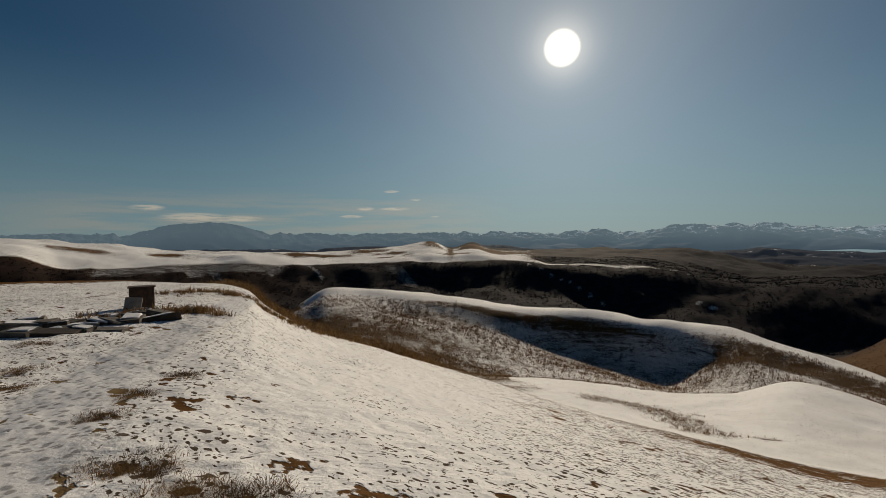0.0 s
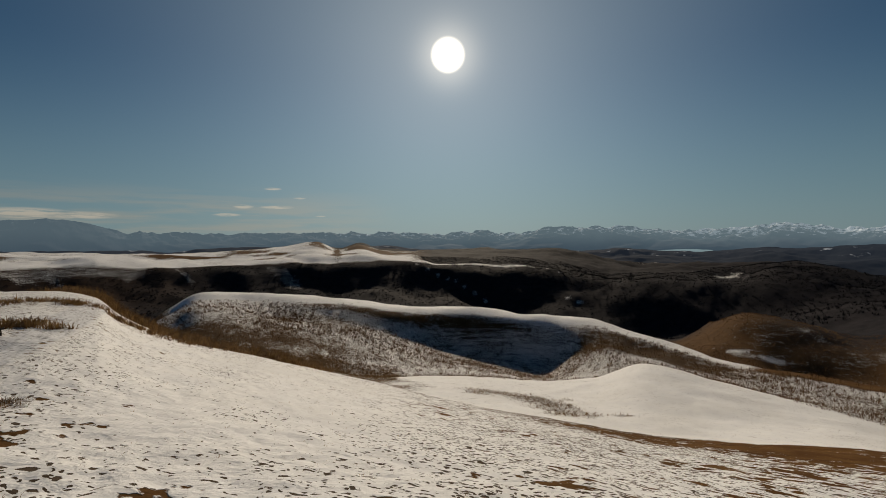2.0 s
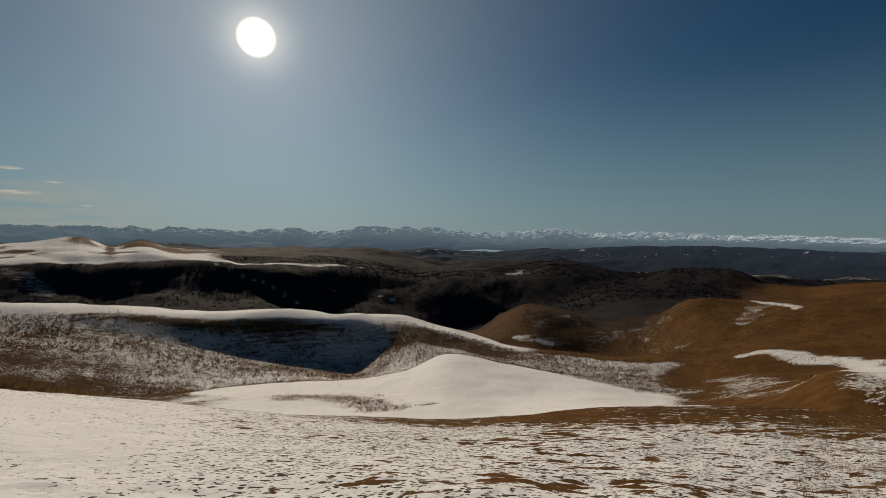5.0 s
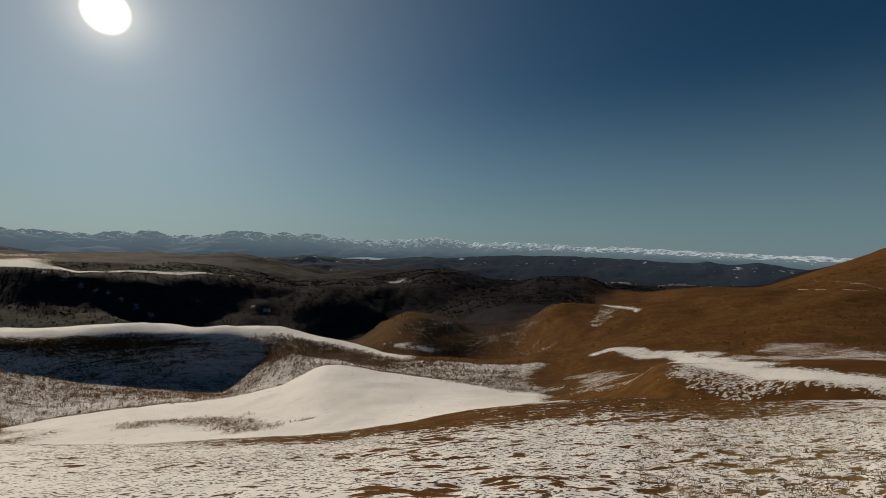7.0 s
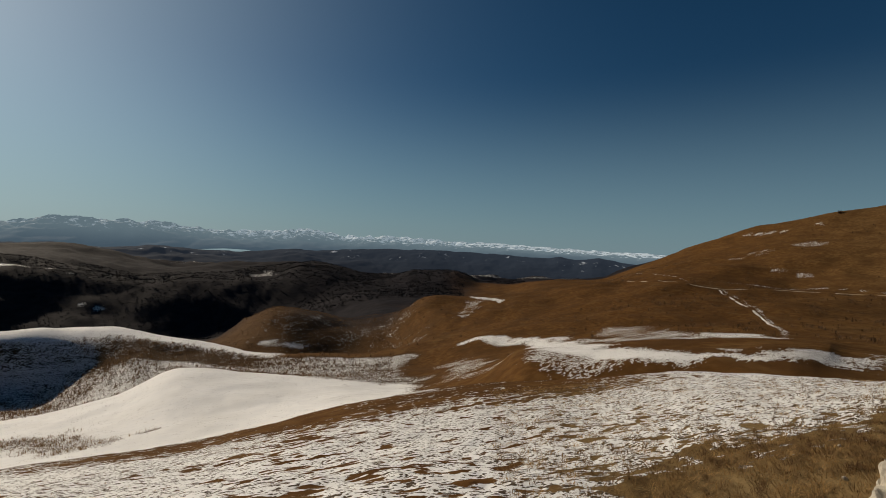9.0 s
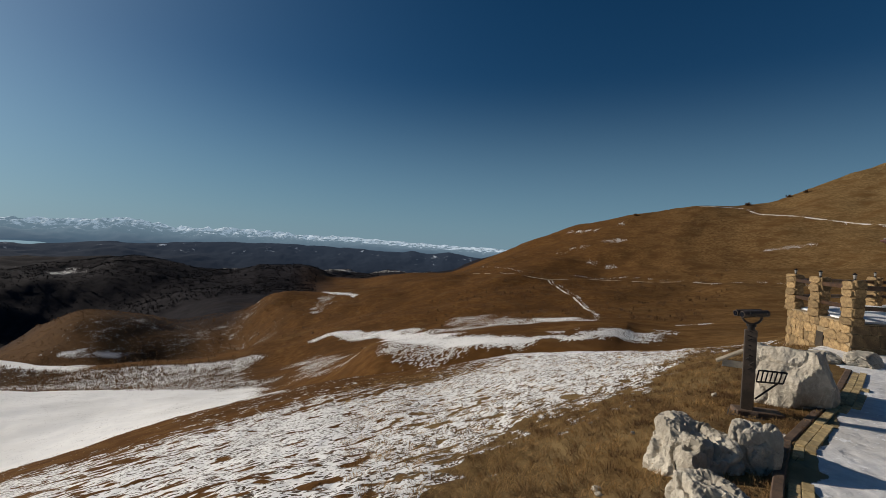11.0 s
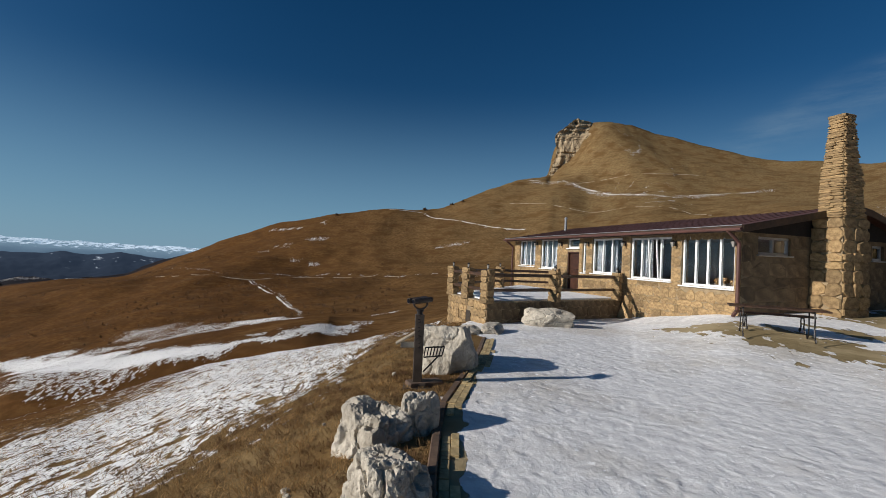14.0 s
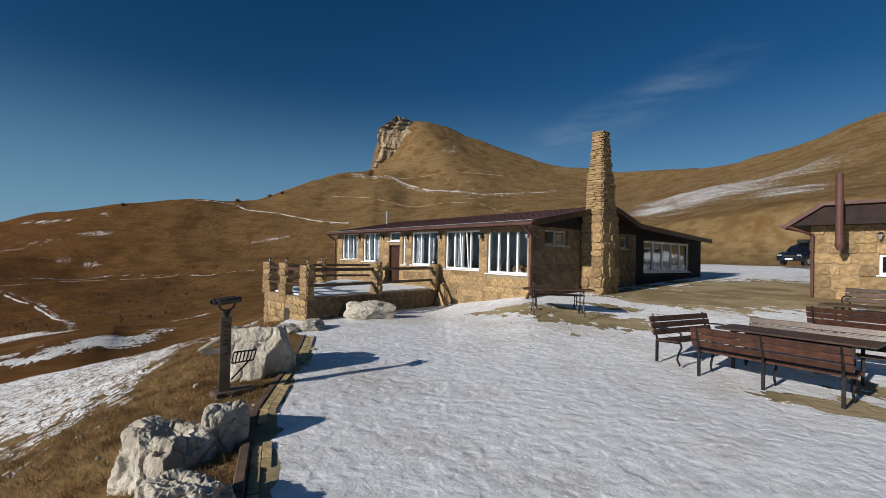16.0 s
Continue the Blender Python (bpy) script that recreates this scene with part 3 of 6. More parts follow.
RINGS["hills"] = [(-60, 2400, -2.2), (0, 2400, -2.4), (30, 2400, -3), (60, 2400, -4.4), (90, 2400, -4), (121, 2400, -2), (150, 2500, -1), (200, 2500, 0), (250, 2500, 0)]
RINGS["plain"] = [(-60, 3950, -2), (0, 3950, -2.2), (60, 3950, -2.6), (100, 3950, -2), (200, 3950, -1.4)]
RINGS["lip"] = [(b, r * 0.955, e - (0.75 if -16 < b < 36 else 0.35)) for b, r, e in RINGS["crest"]]


def slopes(x, y):
    """Slopes of a smooth curve through points that never overshoots them (last axis runs along the curve)."""
    h = np.diff(x, axis=-1)
    d = np.diff(y, axis=-1) / h
    a, b = d[..., :-1], d[..., 1:]
    w1, w2 = 2 * h[..., 1:] + h[..., :-1], h[..., 1:] + 2 * h[..., :-1]
    safe = np.where(a * b > 0, a * b, 1.0)
    m = np.where(a * b > 0, (w1 + w2) * safe / (w1 * b + w2 * a + np.where(a * b > 0, 0.0, 1.0)), 0.0)
    return np.concatenate([d[..., :1], m, d[..., -1:]], -1), h


def curve_at(x, y, q):
    """Smooth interpolation in one dimension."""
    m, h = slopes(x, y)
    i = np.clip(np.searchsorted(x, q, side="right") - 1, 0, len(x) - 2)
    t = (q - x[i]) / h[i]
    return ((1 + 2 * t) * (1 - t) ** 2 * y[i] + t * (1 - t) ** 2 * h[i] * m[i] + t * t * (3 - 2 * t) * y[i + 1] + t * t * (t - 1) * h[i] * m[i + 1])


def ring_at(name, bearing):
    """Distance and height of a ring at bearings in degrees."""
    rows = np.array(sorted(RINGS[name]), float)
    rows = np.concatenate([rows - [360, 0, 0], rows, rows + [360, 0, 0]])
    b = (np.asarray(bearing, float) + 60) % 360 - 60
    r = curve_at(rows[:, 0], rows[:, 1], b)
    e = curve_at(rows[:, 0], rows[:, 2], b)
    return r, EYE_Z + r * np.tan(np.radians(e))


def lattice(i, j, seed):
    n = (i * 374761393 + j * 668265263 + seed * 2147483647) & 0xFFFFFFFF
    n = ((n ^ (n >> 13)) * 1274126177) & 0xFFFFFFFF
    return ((n ^ (n >> 16)) & 0xFFFF) / 65535.0 * 2 - 1


def value_noise(x, y, seed):
    i, j = np.floor(x).astype(np.int64), np.floor(y).astype(np.int64)
    u, v = x - i, y - j
    u, v = u * u * u * (u * (u * 6 - 15) + 10), v * v * v * (v * (v * 6 - 15) + 10)
    a, b, c, d = lattice(i, j, seed), lattice(i + 1, j, seed), lattice(i, j + 1, seed), lattice(i + 1, j + 1, seed)
    return (a * (1 - u) + b * u) * (1 - v) + (c * (1 - u) + d * u) * v


def rough(x, y, size, seed, octaves=2):
    """Noise of features about size metres across, turned a little from octave to octave."""
    out, gain = 0.0, 1.0
    for k in range(octaves):
        c, s, f = math.cos(0.7 + k), math.sin(0.7 + k), 2.1**k / size
        out = out + gain * value_noise((c * x - s * y) * f, (s * x + c * y) * f, seed + 7 * k)
        gain *= 0.5
    return out


def ramp(a, b, v):
    t = np.clip((v - a) / (b - a), 0, 1)
    return t * t * (3 - 2 * t)


def window(v, a, b, soft):
    return ramp(a - soft, a + soft, v) * (1 - ramp(b - soft, b + soft, v))


def yard_share(b, r):
    """How far a place belongs to the levelled yard and terrace (0 to 1)."""
    edge = np.interp(b, [-60, 95, 108, 114, 118, 124, 150, 162, 190, 240, 270], [0, 0, 3, 5.5, 8, 15, 30, 46, 58, 40, 0])
    return (1 - ramp(0.9, 1.1, r / np.maximum(edge, 0.01))) * (edge > 0.5)


def profile(b):
    """The rings' distances and heights along bearings b, with the curve's slopes between them."""
    nodes = [ring_at(name, b) for name in RINGS]
    x = np.stack([np.zeros_like(b)] + [n[0] for n in nodes], -1)
    y = np.stack([np.zeros_like(b)] + [n[1] for n in nodes], -1)
    x = np.maximum.accumulate(x + np.arange(x.shape[1]) * 0.01, axis=-1)
    return (x, y, *slopes(x, y))


def hermite(t, y0, y1, m0, m1, h):
    return (1 + 2 * t) * (1 - t) ** 2 * y0 + t * (1 - t) ** 2 * h * m0 + t * t * (3 - 2 * t) * y1 + t * t * (t - 1) * h * m1


def texture(bb, rr):
    """The unevenness of the ground, from tussocks to whole hills."""
    px, py = rr * np.sin(np.radians(bb)), rr * np.cos(np.radians(bb))
    calm = 1 - yard_share(bb, rr)
    out = calm * rough(px, py, 0.32, 3) * 0.022 * (1 - ramp(25, 45, rr))
    out += rough(px, py, 1.6, 5) * 0.05 * (1 - ramp(80, 140, rr)) * (0.25 + 0.75 * calm) * ramp(2, 7, rr)
    out += calm * rough(px, py, 7, 9) * 0.22 * ramp(12, 60, rr) * (1 - ramp(500, 900, rr))
    out += calm * rough(px, py, 28, 13) * 1.0 * ramp(60, 240, rr) * (1 - ramp(1500, 2500, rr))
    hill = window(bb, 60, 200, 8) * (1 - ramp(700, 900, rr))
    out += rough(px, py, 110, 17, 3) * 5.5 * ramp(300, 700, rr) * (1 - 0.55 * hill)
    # gullies and folds of the brown hillside
    fold = np.sqrt(rough(px + 0.35 * py, py - 0.2 * px, 95, 51, 3) ** 2 + 0.03)
    out += hill * calm * ramp(70, 260, rr) * (1 - ramp(300, 400, rr)) * ((fold - 0.3) * 5.5 * np.clip(rr / 350, 0.25, 1.3) + rough(px, py, 22, 55, 3) * 0.5)
    wild = ramp(980, 1300, rr) * (0.25 + 0.75 * ramp(10, 40, bb))
    ridges = 0.5 - np.abs(rough(px * 0.55 + py * 0.2, py, 330, 23, 4))
    out += ridges * 26 * wild - 5 * wild
    # wooded valley: tree tops, and spurs and gullies down the far scarp
    up = rr / ring_at("brow", bb)[0]
    woods = ramp(300, 420, rr) * (1 - hill) * (1 - ramp(0.94, 0.985, up) * (1 - ramp(10, 25, bb)))
    out += woods * rough(px, py, 13, 61) * 0.8
    out += woods * (0.38 - np.abs(rough(px + 0.2 * py, 0.45 * py, 120, 63, 2))) * 11 * ramp(0.6, 0.8, up) * (1 - ramp(0.9, 0.98, up))
    return out


def finish(z, bb, rr):
    """Unevenness, and the worn contour steps of the grazed hillside."""
    px, py = rr * np.sin(np.radians(bb)), rr * np.cos(np.radians(bb))
    hill = window(bb, 62, 200, 6) * ramp(110, 220, rr) * (1 - ramp(700, 900, rr))
    level = z / 5.5 + 1.3 * rough(px, py, 70, 91, 2)
    saw = np.mod(level, 1.0)
    step = np.where(saw < 0.75, saw / 0.75, (1 - saw) / 0.25)
    worn = ramp(-0.25, 0.5, rough(px, py, 120, 93, 2))
    return z + texture(bb, rr) - hill * worn * 0.7 * (step - 0.5)


def land(b, r):
    """Ground height at bearings b (n) and distances r (m): an n x m array."""
    x, y, m, h = profile(b)
    out = np.empty((len(b), len(r)))
    for k in range(len(b)):
        i = np.clip(np.searchsorted(x[k], r, side="right") - 1, 0, x.shape[1] - 2)
        out[k] = hermite((r - x[k, i]) / h[k, i], y[k, i], y[k, i + 1], m[k, i], m[k, i + 1], h[k, i])
    return finish(out, *np.meshgrid(b, r, indexing="ij"))


def land_at(b, r):
    """Ground height at paired bearings and distances."""
    x, y, m, h = profile(b)
    i = np.clip((x <= r[:, None]).sum(1) - 1, 0, x.shape[1] - 2)
    k = np.arange(len(b))
    return finish(hermite((r - x[k, i]) / h[k, i], y[k, i], y[k, i + 1], m[k, i], m[k, i + 1], h[k, i]), b, r)

# ---- ground ----
def patch(b, r, at, reach, wide, deep):
    """A soft, ragged oval of ground round a bearing and distance."""
    x, y = r * np.sin(np.radians(b)), r * np.cos(np.radians(b))
    grow = 1 + 0.45 * rough(x, y, max(deep * 0.9, 0.6), 71, 3)
    return 1 - ramp(0.15, 1.35, grow * np.sqrt(((b - at) / wide) ** 2 + ((r - reach) / deep) ** 2))


def strip(px, py, points, half):
    """A soft strip along a line in plan."""
    best = np.full(px.shape, 1e9)
    for (ax, ay), (bx, by) in zip(points, points[1:]):
        t = np.clip(((px - ax) * (bx - ax) + (py - ay) * (by - ay)) / ((bx - ax) ** 2 + (by - ay) ** 2), 0, 1)
        best = np.minimum(best, np.hypot(px - ax - t * (bx - ax), py - ay - t * (by - ay)))
    return 1 - ramp(half * 0.35, half * 1.6, best)


FOOTPATH = [(-4.2, 4.0), (-5.7, 6.8), (-6.9, 10.2), (-7.9, 14.2), (-9.7, 20.1), (-11.8, 26.2), (-16, 38)]
HILL_ROAD = [(479, 16), (380, -8), (278, -30), (263, -84), (205, -124), (150, -150)]
HILL_PATH = [(252, -41.6), (212.6, -41.7), (172, -40.2), (125, -33), (95, -25)]
TALL_GRASS = [(-12, 17.2, 0.9), (-10.9, 17.5, 0.9), (-9.7, 17.9, 0.8), (-16, 27.2, 1.2), (-14.6, 28.5, 1.3), (-13.2, 28, 1.0), (-11.8, 28.2, 1.2), (-10.6, 29, 1.2), (-10.2, 31.5, 1.4), (-9.4, 34, 1.5)]
TUSSOCKS = [(-3.3, 4.6, 0.5), (-2.95, 4.45, 0.35), (-2.4, 4.1, 0.5), (-1.85, 4.05, 0.45), (-4.6, 6.0, 0.3), (-4.9, 7.1, 0.35), (-4.8, 8.3, 0.3), (-8.3, 8.8, 0.5), (-7.3, 7.6, 0.35), (-10.4, 11.5, 0.5), (-10.2, 17.9, 0.9), (-8.9, 17.7, 0.6)]
RIDGE_ROAD = [(394, -184), (381, -211), (333, -209), (294, -216), (250, -228)]
UPPER_ROAD = [(370, -338), (306, -339), (252, -330), (207, -335), (185, -366), (163, -395)]
# snow left on the brown hillside: bearing, distance, half width (degrees), half depth (m), share
SNOW_LEFT = [(173, 190, 10, 100, 0.56), (181, 130, 6, 26, 0.5), (168.5, 150, 4, 40, 0.56), (46, 893, 1.5, 45, 0.56), (79, 1010, 4, 120, 0.62), (84, 760, 2.5, 60, 0.55)]
# drifts on the hillside, placed to fit the camera's view: line in plan, half width, share
DRIFTS = [([(148, 47), (137, 23)], 5, 0.86), ([(135, 22), (100, 13), (66, 8)], 6, 0.92), ([(67, 9), (60, 3), (56, -2)], 5, 0.95), ([(58, 9.5), (53.5, 6)], 4, 0.6),
          ([(123, 12), (114, 2)], 5, 0.62), ([(142, 1), (126, -6), (108, -9)], 11, 0.58), ([(124, -14), (97, -15), (100, -20)], 5, 0.6), ([(55.5, -2.5), (57, -7.5), (57.5, -11), (54, -14.5)], 2.2, 0.88),
          ([(118, -16.5), (97, -24)], 5, 0.78), ([(57, -18), (65, -24)], 3, 0.74), ([(95, -42), (92, -45)], 2, 0.7), ([(122, 44), (92, 30)], 6, 0.56), ([(84, 31), (74, 22)], 5, 0.54)]
DRIFTS += [([(306, 101), (268, 69)], 4.5, 0.8), ([(285, 92), (235, 80)], 5, 0.5), ([(435, -87), (409, -105)], 3.5, 0.66), ([(402, -121), (396, -124)], 3, 0.66), ([(360, -97), (351, -113)], 4, 0.6),
           ([(356, -61), (354, -83)], 3, 0.54), ([(311, -77), (306, -80)], 4, 0.56), ([(299, -85), (295, -88)], 2, 0.6), ([(269, -167), (262, -181)], 4, 0.52), ([(201, 200), (214, 174)], 2.4, 0.85),
           ([(691, 658), (640, 600), (608, 552)], 7, 0.5)]


# dark knolls and hollows that break the snow of the far plateau: bearing, distance, half width, half depth, share
BARE_CAPS = [(-1.5, 1390, 1.5, 170, 0.9), (3.3, 1360, 1.8, 230, 0.9), (0.9, 1200, 0.5, 220, 0.75), (-31, 1120, 2.6, 36, 0.8), (-38, 1090, 2.8, 40, 0.7), (-7.2, 1010, 1.8, 30, 0.8), (-6.0, 1120, 2.2, 36, 0.8),
             (-4.2, 1060, 1.1, 30, 0.75), (1.9, 1000, 2.6, 28, 0.7), (-17.5, 1250, 5, 60, 0.85), (-24, 1330, 4, 50, 0.75), (6.5, 1200, 3, 130, 0.65), (-13, 1180, 2.4, 45, 0.75), (-9, 1330, 2.4, 90, 0.8), (-20, 1080, 3, 30, 0.6), (-27, 1010, 2, 28, 0.6)]
# snow and pale earth lying in gullies of the wooded scarp: lines of (bearing, distance), half width, share
GULLY_SNOW = [([(-6.5, 868), (-5.5, 840), (-4.4, 800), (-4.0, 775)], 16, 0.4), ([(10.6, 868), (12.4, 850), (14.4, 825), (17, 790), (20, 760)], 3.0, 0.52), ([(28.6, 790), (29.6, 778), (31, 765)], 4, 0.56),
              ([(24, 905), (26, 925), (28.5, 900)], 4, 0.5), ([(-16.5, 868), (-15.6, 830), (-15, 800)], 6, 0.45), ([(-27, 860), (-26, 800)], 7, 0.42)]


def cover_of(b, r, z):
    b = np.where(b > 255, b - 360, b)
    px, py = r * np.sin(np.radians(b)), r * np.cos(np.radians(b))
    rim, field, gully, crest, brow, top = (np.asarray(ring_at(k, b[:, 0])[0])[:, None] for k in ("rim", "field", "gully", "crest", "brow", "top"))
    near = 1 - ramp(0.93, 1.02, r / rim)
    east = ramp(66, 80, b)
    west = 1 - ramp(-25, -17, b)
    mid = (1 - west) * (1 - ramp(63, 69, b + 3 * rough(px, py, 16, 33)))
    across = b + 5 * rough(px, py, 14, 35)
    large = rough(px, py, 5, 31)
    vast = rough(px, py, 60, 37)
    # own slope
    own = 0.71 + 0.06 * window(b, -36, 14, 8) * (1 - ramp(5, 8, r)) + 0.04 * large + 0.17 * window(b, -24, 6, 9) * ramp(4.5, 8, r) * (1 - 0.5 * ramp(22, 34, r)) + 0.045 * west
    own -= 0.4 * window(r / rim, 0.6, 1.05, 0.16) * window(b, 24, 90, 9)
    own -= 0.035 * window(b, 16, 94, 10) + 0.02 * window(b, 84, 112, 5) * ramp(5, 9, r) * (0.6 + 0.8 * rough(px, py, 3, 123))
    edge = np.interp(b, [70, 81, 88, 95, 110, 114, 119], [0, 4.6, 6.2, 8.2, 11.5, 16, 22])
    own -= 0.58 * (1 - ramp(0.6, 1.3, r / np.maximum(edge, 0.1))) * (edge > 0.2) * ramp(75, 84, b)
    own -= 0.5 * window(b, -25, -4, 4) * window(r / rim, 0.93, 1.6, 0.06) * (0.8 + 0.6 * rough(px, py, 4, 45))
    snow = near * own
    # the field, scrub hollow and snowy crest beyond
    beyond = 1 - near
    snow += beyond * mid * (1 - ramp(1.0, 1.06, r / field)) * 0.93 * ramp(2, 10, across)
    snow += beyond * mid * window(r / field, 1.0, 1.9, 0.05) * (0.56 + 0.1 * vast + 0.05 * ramp(0.87, 0.92, r / crest)) * (1 - ramp(0.94, 0.96, r / crest))
    snow += beyond * mid * (1 - ramp(2, 10, across)) * (1 - ramp(1.0, 1.06, r / field)) * 0.36
    snow += beyond * mid * window(r / crest, 0.952, 1.22, 0.012) * 0.92 * (1 - ramp(45, 52, b)) * ramp(-19, -16, b)
    snow += mid * ramp(1.25, 1.35, r / crest) * (1 - ramp(300, 420, r)) * 0.25 * ramp(40, 50, b)
    # plateau beyond the wooded valley
    plate = ramp(0.975, 1.0, r / brow) * (1 - ramp(8.5, 13, b)) * (1 - ramp(0.98, 1.02, r / top) * ramp(-12, -6, b))
    snow += plate * (0.88 - 0.35 * ramp(1.02, 1.1, r / top) - 0.42 * ramp(3, 7, b) * ramp(0.6, 0.9, r / top) + 0.1 * rough(px, py, 90, 39))
    snow -= 0.26 * beyond * window(b, -22, 3, 4) * window(r / field, 0.6, 1.45, 0.1) * (1 - ramp(0.9, 0.94, r / crest)) * (0.75 + 0.5 * rough(px, py, 14, 49))
    snow -= 0.3 * beyond * window(b + 2 * rough(px, py, 9, 121), 30, 47, 2) * window(r / crest, 0.84, 0.93, 0.02)
    # snow reaching down the far scarp
    snow = np.maximum(snow, 0.4 * window(b + 0.8 * rough(px, py, 40, 115), -38, -19, 1.2) * ramp(0.915, 0.94, r / brow + 0.012 * rough(px, py, 30, 117)))
    for at, reach, wide, deep, share in BARE_CAPS:
        snow -= plate * share * patch(b, r, at, reach, wide, deep)
    snow = np.maximum(snow, window(r / brow, 0.99, 1.035, 0.006) * window(b, 8, 25, 1.5) * (0.62 + 0.15 * rough(px, py, 45, 47)))
    snow += (1 - plate) * ramp(420, 600, r) * (1 - east) * (0.02 + 0.2 * np.clip(vast - 0.55, 0, 1))
    for line, half, share in GULLY_SNOW:
        snow = np.maximum(snow, strip(px, py, [(q * math.sin(math.radians(a)), q * math.cos(math.radians(a))) for a, q in line], half) * share)
    # brown hillside
    for at, reach, wide, deep, share in SNOW_LEFT:
        snow = np.maximum(snow, share * patch(b, r, at, reach, wide, deep))
    for line, half, share in DRIFTS:
        snow = np.maximum(snow, strip(px + 3 * rough(px, py, 8, 111, 3), py + 3 * rough(px, py, 8, 113, 3), line, half) * (share - 0.1))
    for line, half, share in ((HILL_ROAD, 1.2, 0.45), (HILL_PATH, 0.9, 0.44), (RIDGE_ROAD, 1.5, 0.44), (UPPER_ROAD, 5.0, 0.46)):
        snow = np.maximum(snow, strip(px, py, line, half) * share)
    snow = np.maximum(snow, ramp(1700, 2100, r) * (1 - ramp(96, 100, b)) * (0.33 + 0.16 * vast))
    if z is not None:
        # snow caught under the worn steps of the upper hillside
        saw = np.mod(z / 5.5 + 1.3 * rough(px, py, 70, 91, 2), 1.0)
        caught = window(b, 128, 186, 6) * ramp(180, 260, r) * (1 - ramp(0.9, 1.0, r / brow)) * ramp(0.0, 0.5, rough(px, py, 120, 93, 2)) * window(saw, 0.7, 0.95, 0.06)
        snow = np.maximum(snow, caught * (0.38 + 0.2 * rough(px, py, 40, 95)))
    for x, y, wide in TUSSOCKS:
        snow -= 0.5 * patch(px, py, x, y, wide * 0.36, wide * 0.22)
    path = strip(px, py, FOOTPATH, 0.7)
    snow = np.maximum(snow, path * 0.86)
    kerb_y = np.interp(px, [-40, 1.2, 2.6, 3.98, 4.9, 5.75, 6.5, 7.4, 8.6, 9.8, 13], [25, -0.55, -1.4, -2.26, -2.88, -3.5, -4.24, -5.15, -6.25, -7.3, -8.2])
    yard = yard_share(b, r) * ramp(100, 112, b) * ramp(-0.02, 0.12, kerb_y - py)
    snow = snow * (1 - yard) + yard * (0.95 - 0.75 * patch(px, py, 5.35, -13.2, 2.7, 1.7) - 0.62 * patch(px, py, 2.5, -20, 5.5, 3.2) - 0.62 * patch(px, py, -0.2, -8.9, 1.3, 0.6) - 0.5 * patch(px, py, -1.2, -9.8, 1.6, 1.2)
                                       - 0.35 * patch(px, py, 1.0, -27, 8, 5) - 0.7 * patch(px, py, 2.8, -17.6, 4.2, 1.7) - 0.6 * patch(px, py, -0.6, -20.2, 3, 2.2) - 0.5 * patch(px, py, 0.6, -24.4, 4.5, 2.4) - 0.2 * ramp(28, 40, r))
    kerb_side = strip(px, py, [(2.0, -1.2), (3.98, -2.3), (4.9, -2.95), (6.5, -4.34), (8.6, -6.3)], 0.24 + 0.14 * rough(px, py, 0.7, 85))
    snow = snow - 0.8 * kerb_side * yard
    brush = np.clip(beyond * mid * window(r / crest, 0.45, 0.95, 0.015) * (1 - 0.75 * ramp(8, 30, b) * (1 - ramp(0.98, 1.05, r / field))) + window(b, -25, -3, 4) * window(r / rim, 0.94, 1.75, 0.06)
                    + (0.45 + 0.5 * window(b, 50, 58, 1.5)) * mid * ramp(1.25, 1.35, r / crest) * (1 - ramp(340, 440, r)), 0, 1)
    brush *= 1 - window(r / field, 0.6, 1.0, 0.02) * ramp(6, 12, b)
    island = np.maximum(strip(px, py, [(25, 77), (31, 76), (34.5, 68), (32.5, 57)], 2.6 + rough(px, py, 3, 119)), 0.8 * strip(px, py, [(37.6, 54.4), (39, 53.6)], 0.7)) * (1 - near)
    brush = np.clip(brush + 0.6 * island, 0, 1)
    snow -= 0.3 * island
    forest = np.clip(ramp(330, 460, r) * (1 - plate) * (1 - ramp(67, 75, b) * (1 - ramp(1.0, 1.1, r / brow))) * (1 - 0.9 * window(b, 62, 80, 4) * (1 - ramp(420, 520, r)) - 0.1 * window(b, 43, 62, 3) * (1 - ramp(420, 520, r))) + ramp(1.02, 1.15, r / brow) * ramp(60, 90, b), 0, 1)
    # knoll's right flank and ravine: scrub and shade put in as woods colour
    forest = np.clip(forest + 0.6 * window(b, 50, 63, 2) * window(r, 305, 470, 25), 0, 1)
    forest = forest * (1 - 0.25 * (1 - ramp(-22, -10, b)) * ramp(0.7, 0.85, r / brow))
    return np.stack([np.clip(snow, 0, 1), brush, forest, np.clip(yard + 0.7 * path, 0, 1)], -1)


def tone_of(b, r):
    """Where the dry grass is pale rather than red-brown: own tan, and frontal sunlight put into the colour."""
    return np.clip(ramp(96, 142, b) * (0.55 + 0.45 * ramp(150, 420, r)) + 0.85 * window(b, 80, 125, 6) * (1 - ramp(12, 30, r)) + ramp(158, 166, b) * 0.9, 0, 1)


def build_ground():
    b = np.concatenate([np.arange(-52, 196, 0.19), np.arange(196, 308, 1.6)])
    r = np.concatenate([[0.02], np.geomspace(0.6, 3950, 500)])
    z = land(b, r)
    bb, rr = np.meshgrid(b, r, indexing="ij")
    grid = np.stack([rr * np.sin(np.radians(bb)), rr * np.cos(np.radians(bb)), z], -1)
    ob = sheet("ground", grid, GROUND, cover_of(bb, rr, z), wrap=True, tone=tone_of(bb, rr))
    return tagged(ob, "brown winter grassland with patchy snow falling to wooded valleys", "ground", kind="structure")


ground = build_ground()


